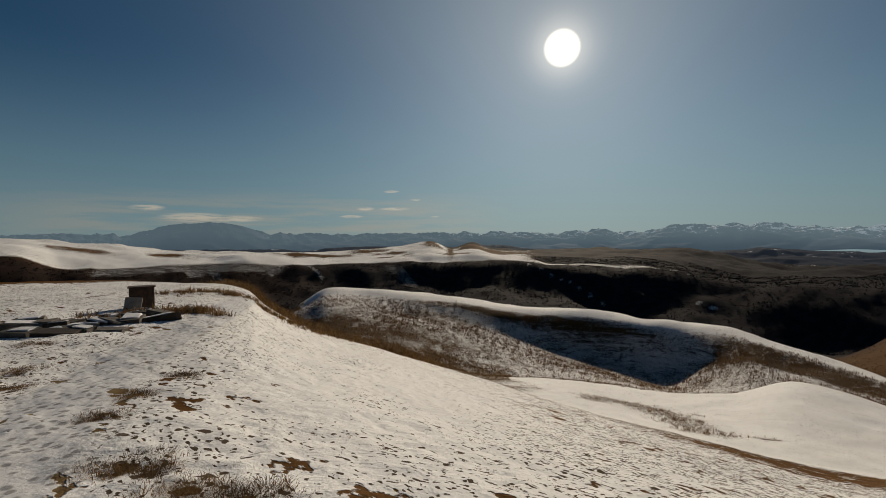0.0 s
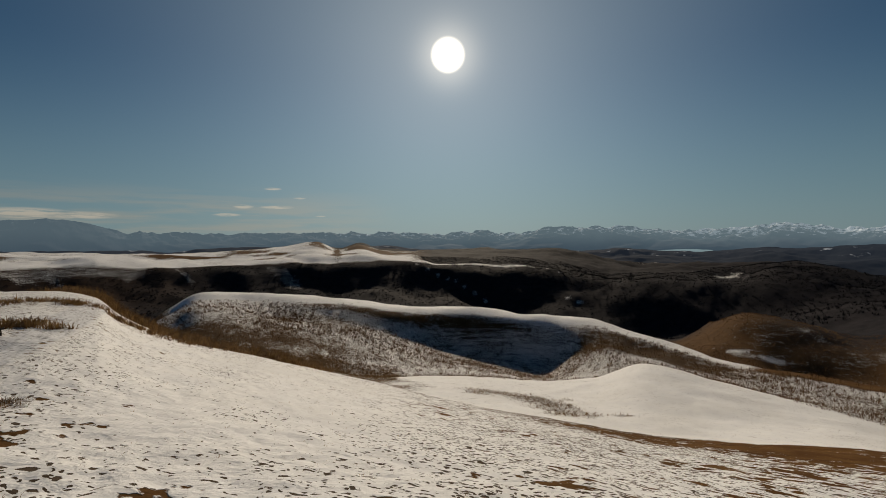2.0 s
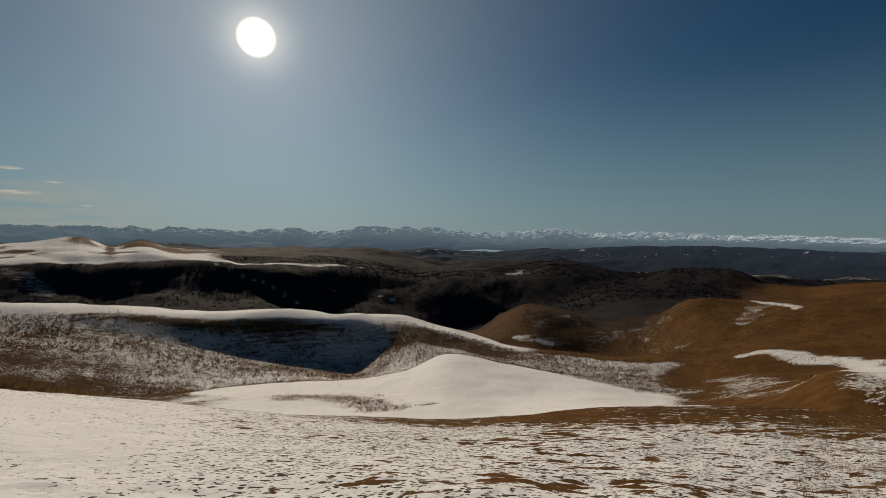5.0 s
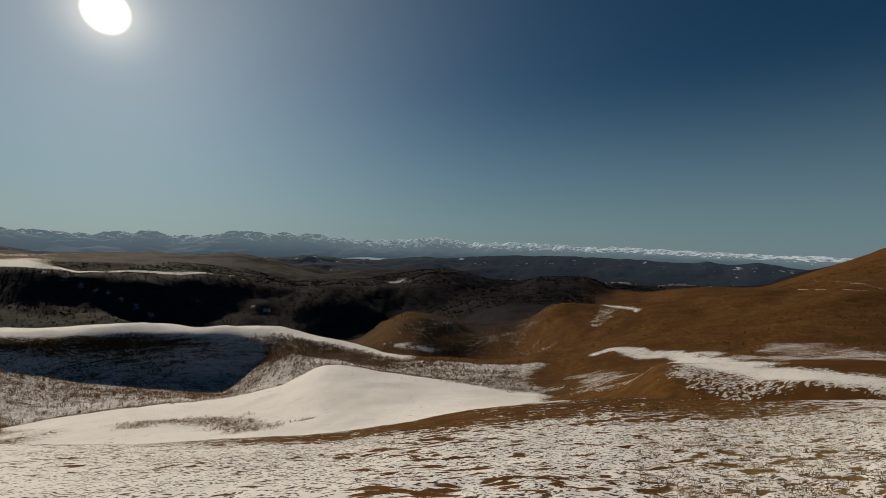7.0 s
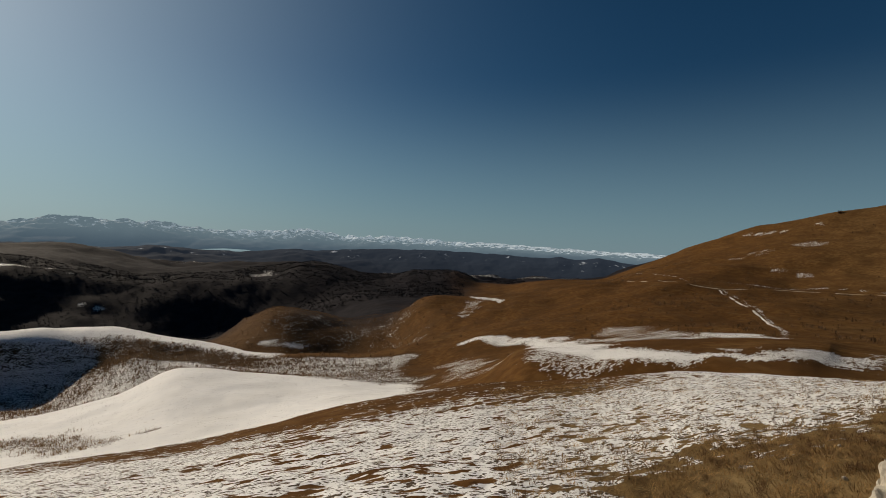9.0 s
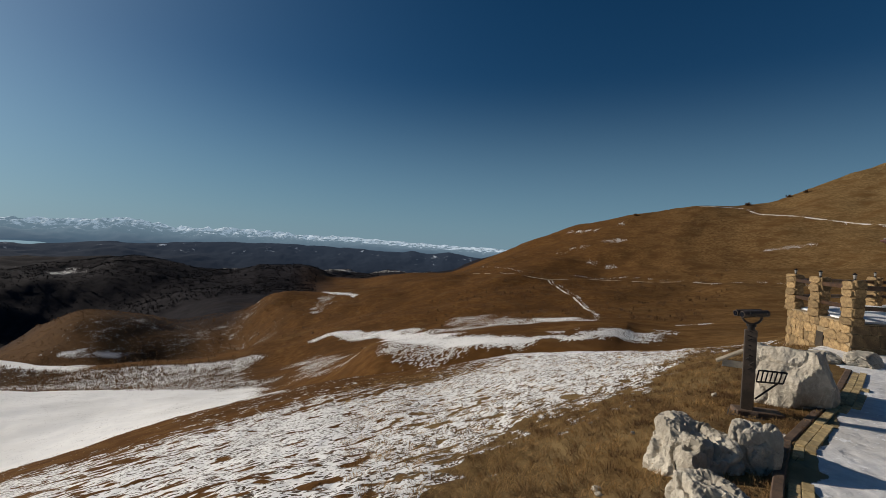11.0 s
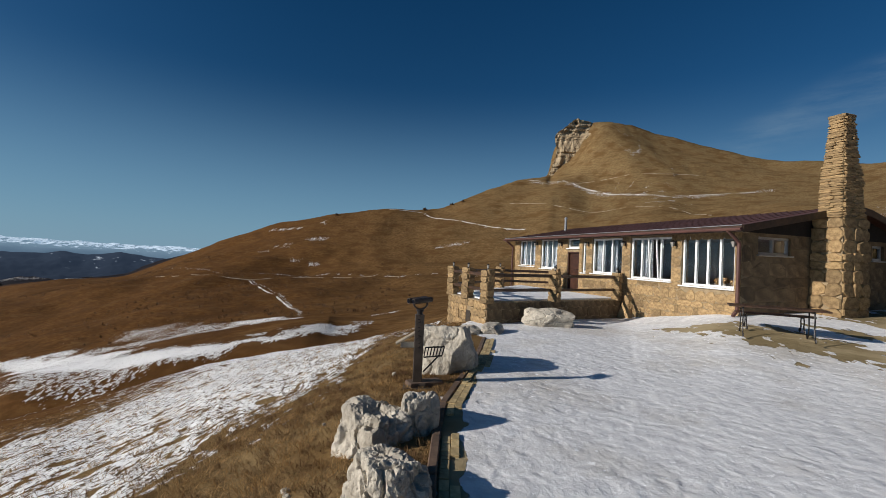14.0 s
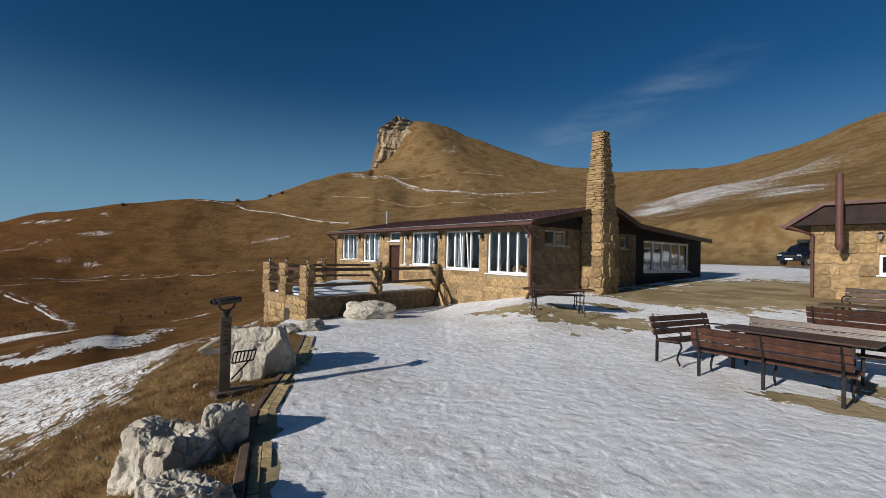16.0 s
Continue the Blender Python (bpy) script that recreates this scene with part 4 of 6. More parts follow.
def ground_z(x, y):
    return float(land_at(np.array([math.degrees(math.atan2(x, y))]), np.array([math.hypot(x, y)]))[0])


# ---- tracks across the hillside ----
TRACKS = [([(332, 1), (256, -28), (250, -40), (255, -67), (241, -94), (222, -113)], 1.0, "pale dirt track along the foot of the hill", 0.0),
          ([(255, -40), (207, -39), (173, -39), (134, -34), (128, -33)], 0.9, "narrow footpath holding snow on the brown hillside", 1.0),
          ([(394, -184), (381, -211), (333, -209), (294, -216), (250, -228)], 2.0, "snowy track over the crest of the hill", 0.8),
          ([(370, -338), (352, -350), (306, -339), (276, -339), (252, -330), (228, -331), (207, -335)], 2.4, "thin snowy path below the cliff", 0.8),
          ([(201, -350), (185, -369), (167, -385)], 1.8, "snowy path across the saddle", 0.8),
          ([(325, -272), (305, -276), (271, -273), (251, -281), (215, -295), (191, -295), (165, -287), (130, -250)], 1.2, "thin pale cattle path on the upper slope", 0.3),
          ([(310, -343), (300, -362), (275, -377), (247, -397), (228, -430)], 1.2, "faint cattle path below the summit", 0.3)]


def build_track(points, wide, label, white):
    line = []
    for (ax, ay), (bx, by) in zip(points, points[1:]):
        count = max(2, int(math.dist((ax, ay), (bx, by)) / 2.0))
        line += [(ax + (bx - ax) * k / count, ay + (by - ay) * k / count) for k in range(count)]
    line = np.array(line)
    for _ in range(6):
        line[1:-1] = (line[:-2] + 2 * line[1:-1] + line[2:]) / 4
    line += 0.25 * np.stack([rough(line[:, 0], line[:, 1], 9, 101), rough(line[:, 0], line[:, 1], 9, 103)], -1)
    way_on = np.gradient(line, axis=0)
    side = np.stack([-way_on[:, 1], way_on[:, 0]], -1) / np.hypot(way_on[:, 0], way_on[:, 1])[:, None]
    half = wide / 2 * (0.75 + 0.5 * rough(line[:, 0], line[:, 1], 6, 105))
    rows = []
    for share, lift in ((-1, 0.0), (-0.6, 0.14), (0.6, 0.14), (1, 0.0)):
        p = line + side * (half * share)[:, None]
        z = np.array([ground_z(x, y) for x, y in p])
        z = np.convolve(np.pad(z, 4, mode="edge"), np.ones(9) / 9, mode="valid") + lift
        rows.append(np.concatenate([p, z[:, None]], 1))
    tagged(sheet("path", np.stack(rows, 1), SNOWY_TRACK if white > 0.6 else DIRT_TRACK), label, "path", kind="structure")


for track in TRACKS:
    build_track(*track)


# ---- the far range ----
SKYLINE = [(-60, 0.5), (-44, 0.75), (-40, 0.98), (-34.5, 0.9), (-31.5, 1.75), (-27.2, 2.2), (-23, 1.55), (-20.7, 0.95), (-11.5, 0.65), (-1.7, 0.6), (3.3, 0.7), (13.7, 0.38), (19, 0.68),
           (21.5, 0.3), (26, 0.95), (34.4, 1.02), (41.5, 0.4), (46.9, 0.56), (51, 0.95), (56, 0.45), (61, 0.52), (70, 0.33), (80, 0.08), (92, -0.16), (110, -0.3), (200, -0.4), (250, -0.2)]


def build_range():
    rows = np.array(SKYLINE, float)
    rows = np.concatenate([rows - [360, 0], rows, rows + [360, 0]])
    b = np.arange(-60, 130, 0.06)
    top = curve_at(rows[:, 0], rows[:, 1], b)
    steps = np.linspace(0, 1, 40)
    bb, ss = np.meshgrid(b, steps, indexing="ij")
    dist = 4050 + 560 * ss
    px, py = dist * np.sin(np.radians(bb)), dist * np.cos(np.radians(bb))
    peaks = np.abs(rough(px, py, 170, 41, 4))
    crag = (0.5 - peaks) * 0.32 * np.clip(1.2 - 0.9 * ramp(55, 95, bb), 0.2, 1.2) * (1 - 0.6 * window(bb, -32, -22, 2))
    rise = -1.9 + (top[:, None] + 1.9) * (ss ** 0.8) + crag * ramp(0.25, 0.9, ss) + 0.25 * (rough(px, py, 300, 43, 3)) * (1 - ramp(0.3, 0.8, ss))
    z = EYE_Z + dist * np.tan(np.radians(rise))
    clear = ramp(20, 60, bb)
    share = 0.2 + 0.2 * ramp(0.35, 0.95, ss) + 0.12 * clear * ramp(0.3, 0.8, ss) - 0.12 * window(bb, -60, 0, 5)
    # strength of the painted haze, growing with height
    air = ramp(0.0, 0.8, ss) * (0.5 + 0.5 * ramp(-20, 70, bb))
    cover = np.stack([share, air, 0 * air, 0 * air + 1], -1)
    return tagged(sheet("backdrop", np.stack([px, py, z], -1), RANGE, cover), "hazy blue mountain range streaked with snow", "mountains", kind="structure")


build_range()


# ---- blue wooded hills before the range ----
HILLS = [(-60, -0.4), (-44, -0.5), (-36, -0.55), (-33, -0.75), (-26, -0.9), (-20, -1.0), (-17, -1.3), (-14, -1.0), (-10, -0.9), (-6, -1.0), (0, -1.3), (6.8, -0.95), (11.6, -1.5), (18, -1.5), (24, -1.6), (27, -1.42),
         (29, -1.7), (31, -1.85), (35.8, -1.5), (39, -1.8), (43.6, -1.9), (49.8, -1.4), (52, -1.5), (57, -1.15), (62, -0.95), (68, -0.9), (73, -1.0), (80.4, -1.25), (82, -1.0), (84, -1.3), (86.6, -0.95), (89.7, -1.4), (91.6, -1.6), (100, -1.8), (130, -1.9)]


def build_hills():
    rows = np.array(HILLS, float)
    b = np.arange(-59, 128, 0.07)
    top = curve_at(rows[:, 0], rows[:, 1], b)
    steps = np.linspace(0, 1, 46)
    bb, ss = np.meshgrid(b, steps, indexing="ij")
    dist = 2500 + 700 * ss
    px, py = dist * np.sin(np.radians(bb)), dist * np.cos(np.radians(bb))
    low = np.interp(b, [-60, 30, 60, 95, 130], [-2.6, -3.4, -4.9, -4.5, -3])[:, None]
    rise = low + (top[:, None] - low) * (ss ** 0.9) + 0.3 * rough(px, py, 260, 67, 4) * ramp(0, 0.15, ss) * (1 - ramp(0.75, 1, ss)) + 0.05 * rough(px, py, 60, 69, 3)
    streak = rough(bb * 1.2, ss * 14 + 0.02 * bb, 1.7, 73, 3)
    flat = ramp(0.25, 0.5, streak) * ramp(0.45, 0.75, ss) + 0.6 * ramp(0.8, 0.98, ss) * ramp(0.0, 0.3, rough(bb, ss, 2.6, 75, 2)) + 0.35 * ramp(0.3, 0.5, streak) * ramp(55, 65, bb)
    share = 0.05 + 0.3 * np.clip(flat, 0, 1)
    # painted haze again: it makes the hills glow blue towards the top
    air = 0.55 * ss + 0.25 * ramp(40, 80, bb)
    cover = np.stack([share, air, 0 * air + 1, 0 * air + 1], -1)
    z = EYE_Z + dist * np.tan(np.radians(rise))
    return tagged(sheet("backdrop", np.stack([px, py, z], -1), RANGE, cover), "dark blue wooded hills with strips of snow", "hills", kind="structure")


build_hills()

SNOW = mottled("packed_snow", (0.66, 0.66, 0.68), (0.82, 0.82, 0.82), 3.0, 0.85, bump=0.5, depth=0.03)
GREY_METAL = mottled("zinc_sheet", (0.3, 0.3, 0.3), (0.45, 0.45, 0.44), 4.0, 0.4, metal=0.6, bump=0.05)
LAMP_GLASS = mottled("lamp_glass", (0.25, 0.24, 0.22), (0.35, 0.33, 0.3), 6.0, 0.2)


# ---- stone cladding ----
def rubble(seed, mat):
    """A flat-backed rough stone of unit size: x and z from -0.5 to 0.5, its face towards -y."""
    rnd = random.Random(seed)
    bm = bmesh.new()
    n = rnd.choice((5, 6, 6, 7, 8))
    rim = []
    for k in range(n):
        a = 2 * math.pi * (k + rnd.uniform(-0.22, 0.22)) / n + 0.4
        s = 0.6 / max(abs(math.cos(a)), abs(math.sin(a)), 0.78)
        rim.append((max(-0.5, min(0.5, s * math.cos(a))), max(-0.5, min(0.5, s * math.sin(a)))))
    back = [bm.verts.new((x, 0.0, z)) for x, z in rim]
    front = [bm.verts.new((x * 0.985, -0.7 + rnd.uniform(-0.1, 0.1), z * 0.985)) for x, z in rim]
    top = [bm.verts.new((x * 0.9, -1.0 + rnd.uniform(-0.16, 0.08), z * 0.9)) for x, z in rim]
    for lower, upper in ((back, front), (front, top)):
        for k in range(n):
            bm.faces.new((lower[k], lower[(k + 1) % n], upper[(k + 1) % n], upper[k]))
    bm.faces.new(top)
    bmesh.ops.recalc_face_normals(bm, faces=bm.faces)
    return shape("stone", bm, mat)


STONES = [rubble(k, STONE) for k in range(14)]
SHADED_STONES = [rubble(k + 20, SHADED_STONE) for k in range(10)]


def clad(parent, face, x0, x1, z0, z1, holes=(), course=(0.2, 0.36), wide=(0.24, 0.55), depth=0.035, seed=0, low=None, kit=STONES):
    """Lay single stones in uneven courses on a wall face (x along it, z up, -y outwards); holes are (x0, x1, z0, z1); low(x): the ground."""
    rnd = random.Random(seed)
    z = z0
    while z < z1 - 0.03:
        h = min(rnd.uniform(*course), z1 - z)
        if z1 - z - h < course[0] * 0.5:
            h = z1 - z
        stops = sorted({x0, x1} | {e for a, b, c, d in holes for e in (a, b) if z + h * 0.5 > c and z + h * 0.5 < d and x0 < e < x1})
        for a, b in zip(stops, stops[1:]):
            if any(c <= (a + b) / 2 <= d and e < z + h * 0.5 < f for c, d, e, f in holes):
                continue
            count = max(1, round((b - a) / rnd.uniform(*wide)))
            cuts = [a] + sorted(a + (b - a) * (k + rnd.uniform(-0.25, 0.25)) / count for k in range(1, count)) + [b]
            for p, q in zip(cuts, cuts[1:]):
                if low and low((p + q) / 2) > z + h:
                    continue
                m = face @ pose((p + q) / 2, 0, z + h / 2, 0, rnd.uniform(-4, 4), 0) @ Matrix.Diagonal(((q - p) * 1.02, depth * rnd.uniform(0.6, 1.3), h * 1.02, 1))
                part("stone", kit[rnd.randrange(len(kit))], None, parent, at=m)
        z += h


def window_unit(parent, at, wide, high, lights, label="", ajar=None, curtain=(), paint=None):
    """A white casement window in a wall: x across, z up from the sill, -y outwards. lights: the shares of its panes."""
    paint = paint or WHITE_FRAME
    bm = bmesh.new()
    f = 0.075
    for a in ((0, wide, 0, f), (0, wide, high - f, high), (0, f, f, high - f), (wide - f, wide, f, high - f)):
        box(bm, a[0], a[1], 0.05, 0.13, a[2], a[3], 0.006)
    frame_ob = part("window", bm, paint, parent, label, at)
    bm = bmesh.new()
    box(bm, -0.06, wide + 0.06, -0.1, 0.1, -0.05, -0.004, 0.008)
    part("sill", bm, paint, frame_ob)
    total, x = sum(lights), f
    for k, share in enumerate(lights):
        w = (wide - 2 * f) * share / total
        if k:
            bm = bmesh.new()
            box(bm, x - 0.04, x + 0.04, 0.04, 0.125, f, high - f, 0.005)
            part("mullion", bm, paint, frame_ob)
        bm = bmesh.new()
        box(bm, x + (0.04 if k else 0), x + w - 0.04, 0.085, 0.093, f, high - f)
        pane = part("pane", bm, GLASS, frame_ob, at=pose(0, 0, 0) if ajar != k else pose(x, 0.0, 0.0) @ pose(0, -0.02, 0, 5, 0, 0) @ pose(-x, 0, 0))
        pane.visible_shadow = False
        if ajar == k:
            bm = bmesh.new()
            for a in ((x + 0.02, x + 0.07), (x + w - 0.07, x + w - 0.02)):
                box(bm, a[0], a[1], 0.0, 0.05, f, high - f, 0.004)
            part("tilted_sash", bm, paint, frame_ob, at=pose(0, -0.02, 0, 5, 0, 0))
        x += w
    for a, b in curtain:
        bm = bmesh.new()
        n = 24
        for k in range(n):
            p, q = a + (b - a) * k / n, a + (b - a) * (k + 1) / n
            u, v = 0.22 + 0.03 * math.sin(k * 1.9), 0.22 + 0.03 * math.sin(k * 1.9 + 1.9)
            vs = [bm.verts.new(c) for c in ((p, u, 0.05), (q, v, 0.05), (q, v, high - 0.02), (p, u, high - 0.02), (p, u + 0.012, 0.05), (q, v + 0.012, 0.05), (q, v + 0.012, high - 0.02), (p, u + 0.012, high - 0.02))]
            bm.faces.new(vs[:4]), bm.faces.new(vs[7:3:-1])
        part("curtain", bm, CURTAIN, frame_ob, "pale hanging curtain")
    return frame_ob


def wall_strips(bm, x0, x1, z0, z1, holes, y0, y1):
    """A wall with openings: upright strips between and over and under the openings (which do not overlap in x)."""
    x = x0
    groups = {}
    for a, b, c, d in holes:
        groups.setdefault((a, b), []).append((c, d))
    for (a, b), spans in sorted(groups.items()):
        if a > x:
            box(bm, x, a, y0, y1, z0, z1)
        z = z0
        for c, d in sorted(spans):
            if c > z:
                box(bm, a, b, y0, y1, z, c)
            z = d
        box(bm, a, b, y0, y1, z, z1)
        x = b
    if x < x1:
        box(bm, x, x1, y0, y1, z0, z1)
    bmesh.ops.remove_doubles(bm, verts=bm.verts, dist=0.0005)


def prism(bm, outline, x0, x1):
    """A body with the given (y, z) outline from x0 to x1."""
    a = [bm.verts.new((x0, y, z)) for y, z in outline]
    b = [bm.verts.new((x1, y, z)) for y, z in outline]
    bm.faces.new(a[::-1]), bm.faces.new(b)
    for k in range(len(a)):
        bm.faces.new((a[k], a[(k + 1) % len(a)], b[(k + 1) % len(a)], b[k]))
    bmesh.ops.recalc_face_normals(bm, faces=bm.faces)


# ---- the stone cafe ----
HOUSE = Matrix(((-0.9693, -0.2459, 0, 20.6), (0.2459, -0.9693, 0, -18.2), (0, 0, 1, 0), (0, 0, 0, 1)))
WEST, EAST, DEEP, EAVE = -0.95, 13.9, 14.3, 3.36
OPEN = {"far": (-0.35, 1.52, 1.8, 3.29), "second": (2.1, 3.77, 1.74, 3.27), "slit": (5.92, 6.2, 1.66, 3.13), "third": (6.65, 8.63, 1.68, 3.2),
        "fourth": (9.13, 11.22, 1.58, 3.17), "near": (11.67, 13.68, 1.5, 3.14)}
DOOR, TRANSOM = (4.7, 5.66, 0.8, 2.62), (4.7, 5.66, 2.8, 3.26)


def side_face():
    """The gable side: x runs along the house's depth, -y outwards."""
    return Matrix(((0, -1, 0, EAST), (1, 0, 0, 0), (0, 0, 1, 0), (0, 0, 0, 1)))


def build_house():
    house = thing("cafe_building", HOUSE, "long low sandstone cafe with brown metal roof and white windows", "building")
    front = [*OPEN.values(), DOOR, TRANSOM]
    bm = bmesh.new()
    wall_strips(bm, WEST, EAST, -0.9, EAVE, front, 0.0, 0.32)
    wall = part("front_wall", bm, MORTAR, house)
    side_open = [(0.66, 2.03, 2.59, 3.14), (5.87, 6.47, 2.6, 3.1), (7.93, 12.86, 1.57, 3.01)]
    bm = bmesh.new()
    wall_strips(bm, 0.32, DEEP, -0.2, 3.24, side_open, 0.0, 0.3)
    prism_bm = bmesh.new()
    prism(prism_bm, [(0.0, 3.3), (4.35, 4.18), (5.0, 4.08), (6.8, 3.56), (DEEP, 3.24), (0.0, 3.24)], EAST - 0.3, EAST)
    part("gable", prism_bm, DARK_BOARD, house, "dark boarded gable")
    # side wall takes the darker stone colour that stands for its shade
    part("side_wall", bm, SHADED_STONE, house, at=side_face())
    bm = bmesh.new()
    wall_strips(bm, 7.2, DEEP, -0.2, 3.24, [(7.88, 12.91, 1.52, 3.06)], -0.025, -0.003)
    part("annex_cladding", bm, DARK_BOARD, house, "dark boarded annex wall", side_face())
    bm = bmesh.new()
    box(bm, WEST, WEST + 0.3, 0.32, DEEP, -1.2, 3.24), box(bm, WEST + 0.3, EAST - 0.3, DEEP - 0.3, DEEP, -0.6, 3.24), box(bm, WEST + 0.3, EAST - 0.3, 5.0, 5.2, 0.78, 3.24)
    part("rear_wall", bm, INSIDE, house)
    bm = bmesh.new()
    box(bm, WEST + 0.3, EAST - 0.3, 0.32, DEEP - 0.3, 0.6, 0.78)
    part("floor_slab", bm, INSIDE, house)
    bm = bmesh.new()
    box(bm, WEST + 0.3, EAST - 0.3, 0.32, DEEP - 0.3, 3.25, 3.3)
    part("ceiling_slab", bm, INSIDE, house)
    clad(wall, Matrix.Identity(4), WEST, EAST, -0.5, EAVE - 0.05, [(a - 0.02, b + 0.02, c - 0.06, d + 0.01) for a, b, c, d in front], seed=4, depth=0.022, low=lambda x: -0.35 + 1.0 * max(0, (x - 9) / 5))
    clad(house, side_face(), 0.0, 7.2, 0.4, 3.2, [(0.6, 2.08, 2.55, 3.18), (2.85, 4.2, 0, 4), (5.8, 6.55, 2.55, 3.2)], course=(0.3, 0.55), wide=(0.35, 0.8), depth=0.016, seed=9, kit=SHADED_STONES)
    roof = bmesh.new()
    outline = [(-0.5, 3.38), (4.35, 4.3), (5.0, 4.2), (6.8, 3.68), (14.7, 3.3)]
    prism(roof, outline + [(y, z - 0.1) for y, z in reversed(outline)], WEST - 0.35, EAST + 0.42)
    roof = part("roof", roof, ROOFING, house, "brown sheet metal roof")
    for k in range(30):
        x = WEST - 0.2 + k * 0.51
        bm = bmesh.new()
        prism(bm, [(-0.5, 3.384), (4.35, 4.304), (4.35, 4.316), (-0.5, 3.396)], x, x + 0.03)
        part("seam", bm, ROOFING, roof)
    bm = bmesh.new()
    box(bm, WEST - 0.36, EAST + 0.43, -0.54, -0.5, 3.2, 3.4, 0.006)
    part("fascia", bm, DARK_WOOD, house)
    bm = bmesh.new()
    for a, b in zip(outline, outline[1:]):
        prism(bm, [(a[0], a[1] - 0.2), (b[0], b[1] - 0.2), (b[0], b[1] + 0.02), (a[0], a[1] + 0.02)], EAST + 0.42, EAST + 0.46)
    part("bargeboard", bm, DARK_WOOD, house)
    bm = bmesh.new()
    pipe(bm, [(WEST - 0.4, -0.6, 3.3), (EAST + 0.45, -0.6, 3.27)], 0.05, 8)
    part("gutter", bm, ROOFING, house)
    bm = bmesh.new()
    box(bm, WEST - 0.36, EAST + 0.43, -0.56, -0.545, 3.385, 3.405)
    part("drip_edge", bm, GREY_METAL, house, "thin pale drip edge")
    for x, foot in ((WEST - 0.08, -0.6), (EAST + 0.02, 0.7)):
        bm = bmesh.new()
        pipe(bm, [(x, -0.61, 3.25), (x, -0.32, 3.05), (x, -0.14, 2.9), (x, -0.14, foot + 0.2), (x, -0.3, foot)], 0.055, 8)
        part("downpipe", bm, ROOFING, house)
    kinds = {"far": ((1, 1, 1), None, ((0.1, 0.7), (1.2, 1.7))), "second": ((1, 1, 1), None, ((0.05, 0.6), (0.9, 1.5))), "third": ((1, 1, 1), None, ((0.1, 0.6), (1.0, 1.4))),
             "fourth": ((1, 1, 1, 1), 2, ((0.45, 0.8),)), "near": ((1, 1, 1, 1), None, ()), "slit": ((1,), None, ())}
    for name, (a, b, c, d) in OPEN.items():
        lights, ajar, curtain = kinds[name]
        window_unit(house, pose(a, 0.02, c), b - a, d - c, lights, ajar=ajar, curtain=curtain)
    a, b, c, d = TRANSOM
    window_unit(house, pose(a, 0.02, c), b - a, d - c, (1,))
    a, b, c, d = DOOR
    bm = bmesh.new()
    for p in ((a, a + 0.07, c, d), (b - 0.07, b, c, d), (a + 0.07, b - 0.07, d - 0.07, d)):
        box(bm, p[0], p[1], 0.02, 0.2, p[2], p[3], 0.006)
    box(bm, a + 0.075, b - 0.075, 0.1, 0.15, c, d - 0.075)
    for z in (0.95, 1.75):
        box(bm, a + 0.17, b - 0.17, 0.085, 0.1, z, z + 0.62, 0.012)
    door = part("door", bm, RED_WOOD, house, "closed dark brown panelled door")
    bm = bmesh.new()
    pipe(bm, [(b - 0.16, 0.1, 1.78), (b - 0.16, 0.05, 1.78), (b - 0.28, 0.05, 1.78)], 0.012, 6)
    part("handle", bm, IRON, door)
    for a, b, c, d, lights in ((0.66, 2.03, 2.59, 3.14, (1, 1)), (5.87, 6.47, 2.6, 3.1, (1,)), (7.93, 12.86, 1.57, 3.01, (1, 1, 1, 1, 1))):
        # small side windows: grey instead of white frames stands for the wall's shade
        window_unit(house, side_face() @ pose(a, 0.02, c), b - a, d - c, lights, paint=GREY_METAL if len(lights) < 3 else None)
    bm = bmesh.new()
    bar(bm, (-1.3 + 0.75, 3.2, 3.7), (-1.3 + 0.75, 3.2, 4.8), 0.075, 12), bar(bm, (-0.55, 3.2, 4.8), (-0.55, 3.2, 4.92), 0.12, 12, 0.03)
    part("stove_pipe", bm, GREY_METAL, house, "shiny steel stove pipe")
    return house


build_house()


def build_pots():
    """Pale pots with dry plants on the sill behind the near window."""
    for x, z in ((12.75, 0.2), (13.05, 0.26), (13.35, 0.18)):
        pot = thing("flower_pot", HOUSE @ pose(x, 0.42, 1.5), "small pale flower pot on an inner window sill", "flower pot", "pots on the window sill")
        bm = bmesh.new()
        bar(bm, (0, 0, 0), (0, 0, z * 0.6), 0.06, 12, 0.09)
        part("pot", bm, CONCRETE, pot)
        bm = bmesh.new()
        bmesh.ops.create_icosphere(bm, subdivisions=2, radius=0.11)
        for v in bm.verts:
            v.co = v.co * (1 + 0.5 * noise.noise(v.co * 14)) + Vector((0, 0, z * 0.6 + 0.06))
        part("plant", bm, DRY_GRASS, pot, "withered bushy plant")
    bm = bmesh.new()
    box(bm, 11.7, 13.6, 0.33, 0.55, 1.44, 1.5, 0.008)
    put("inner_sill", bm, WHITE_FRAME, HOUSE, "white inner window sill carrying pots", "window sill", kind="structure")


build_pots()


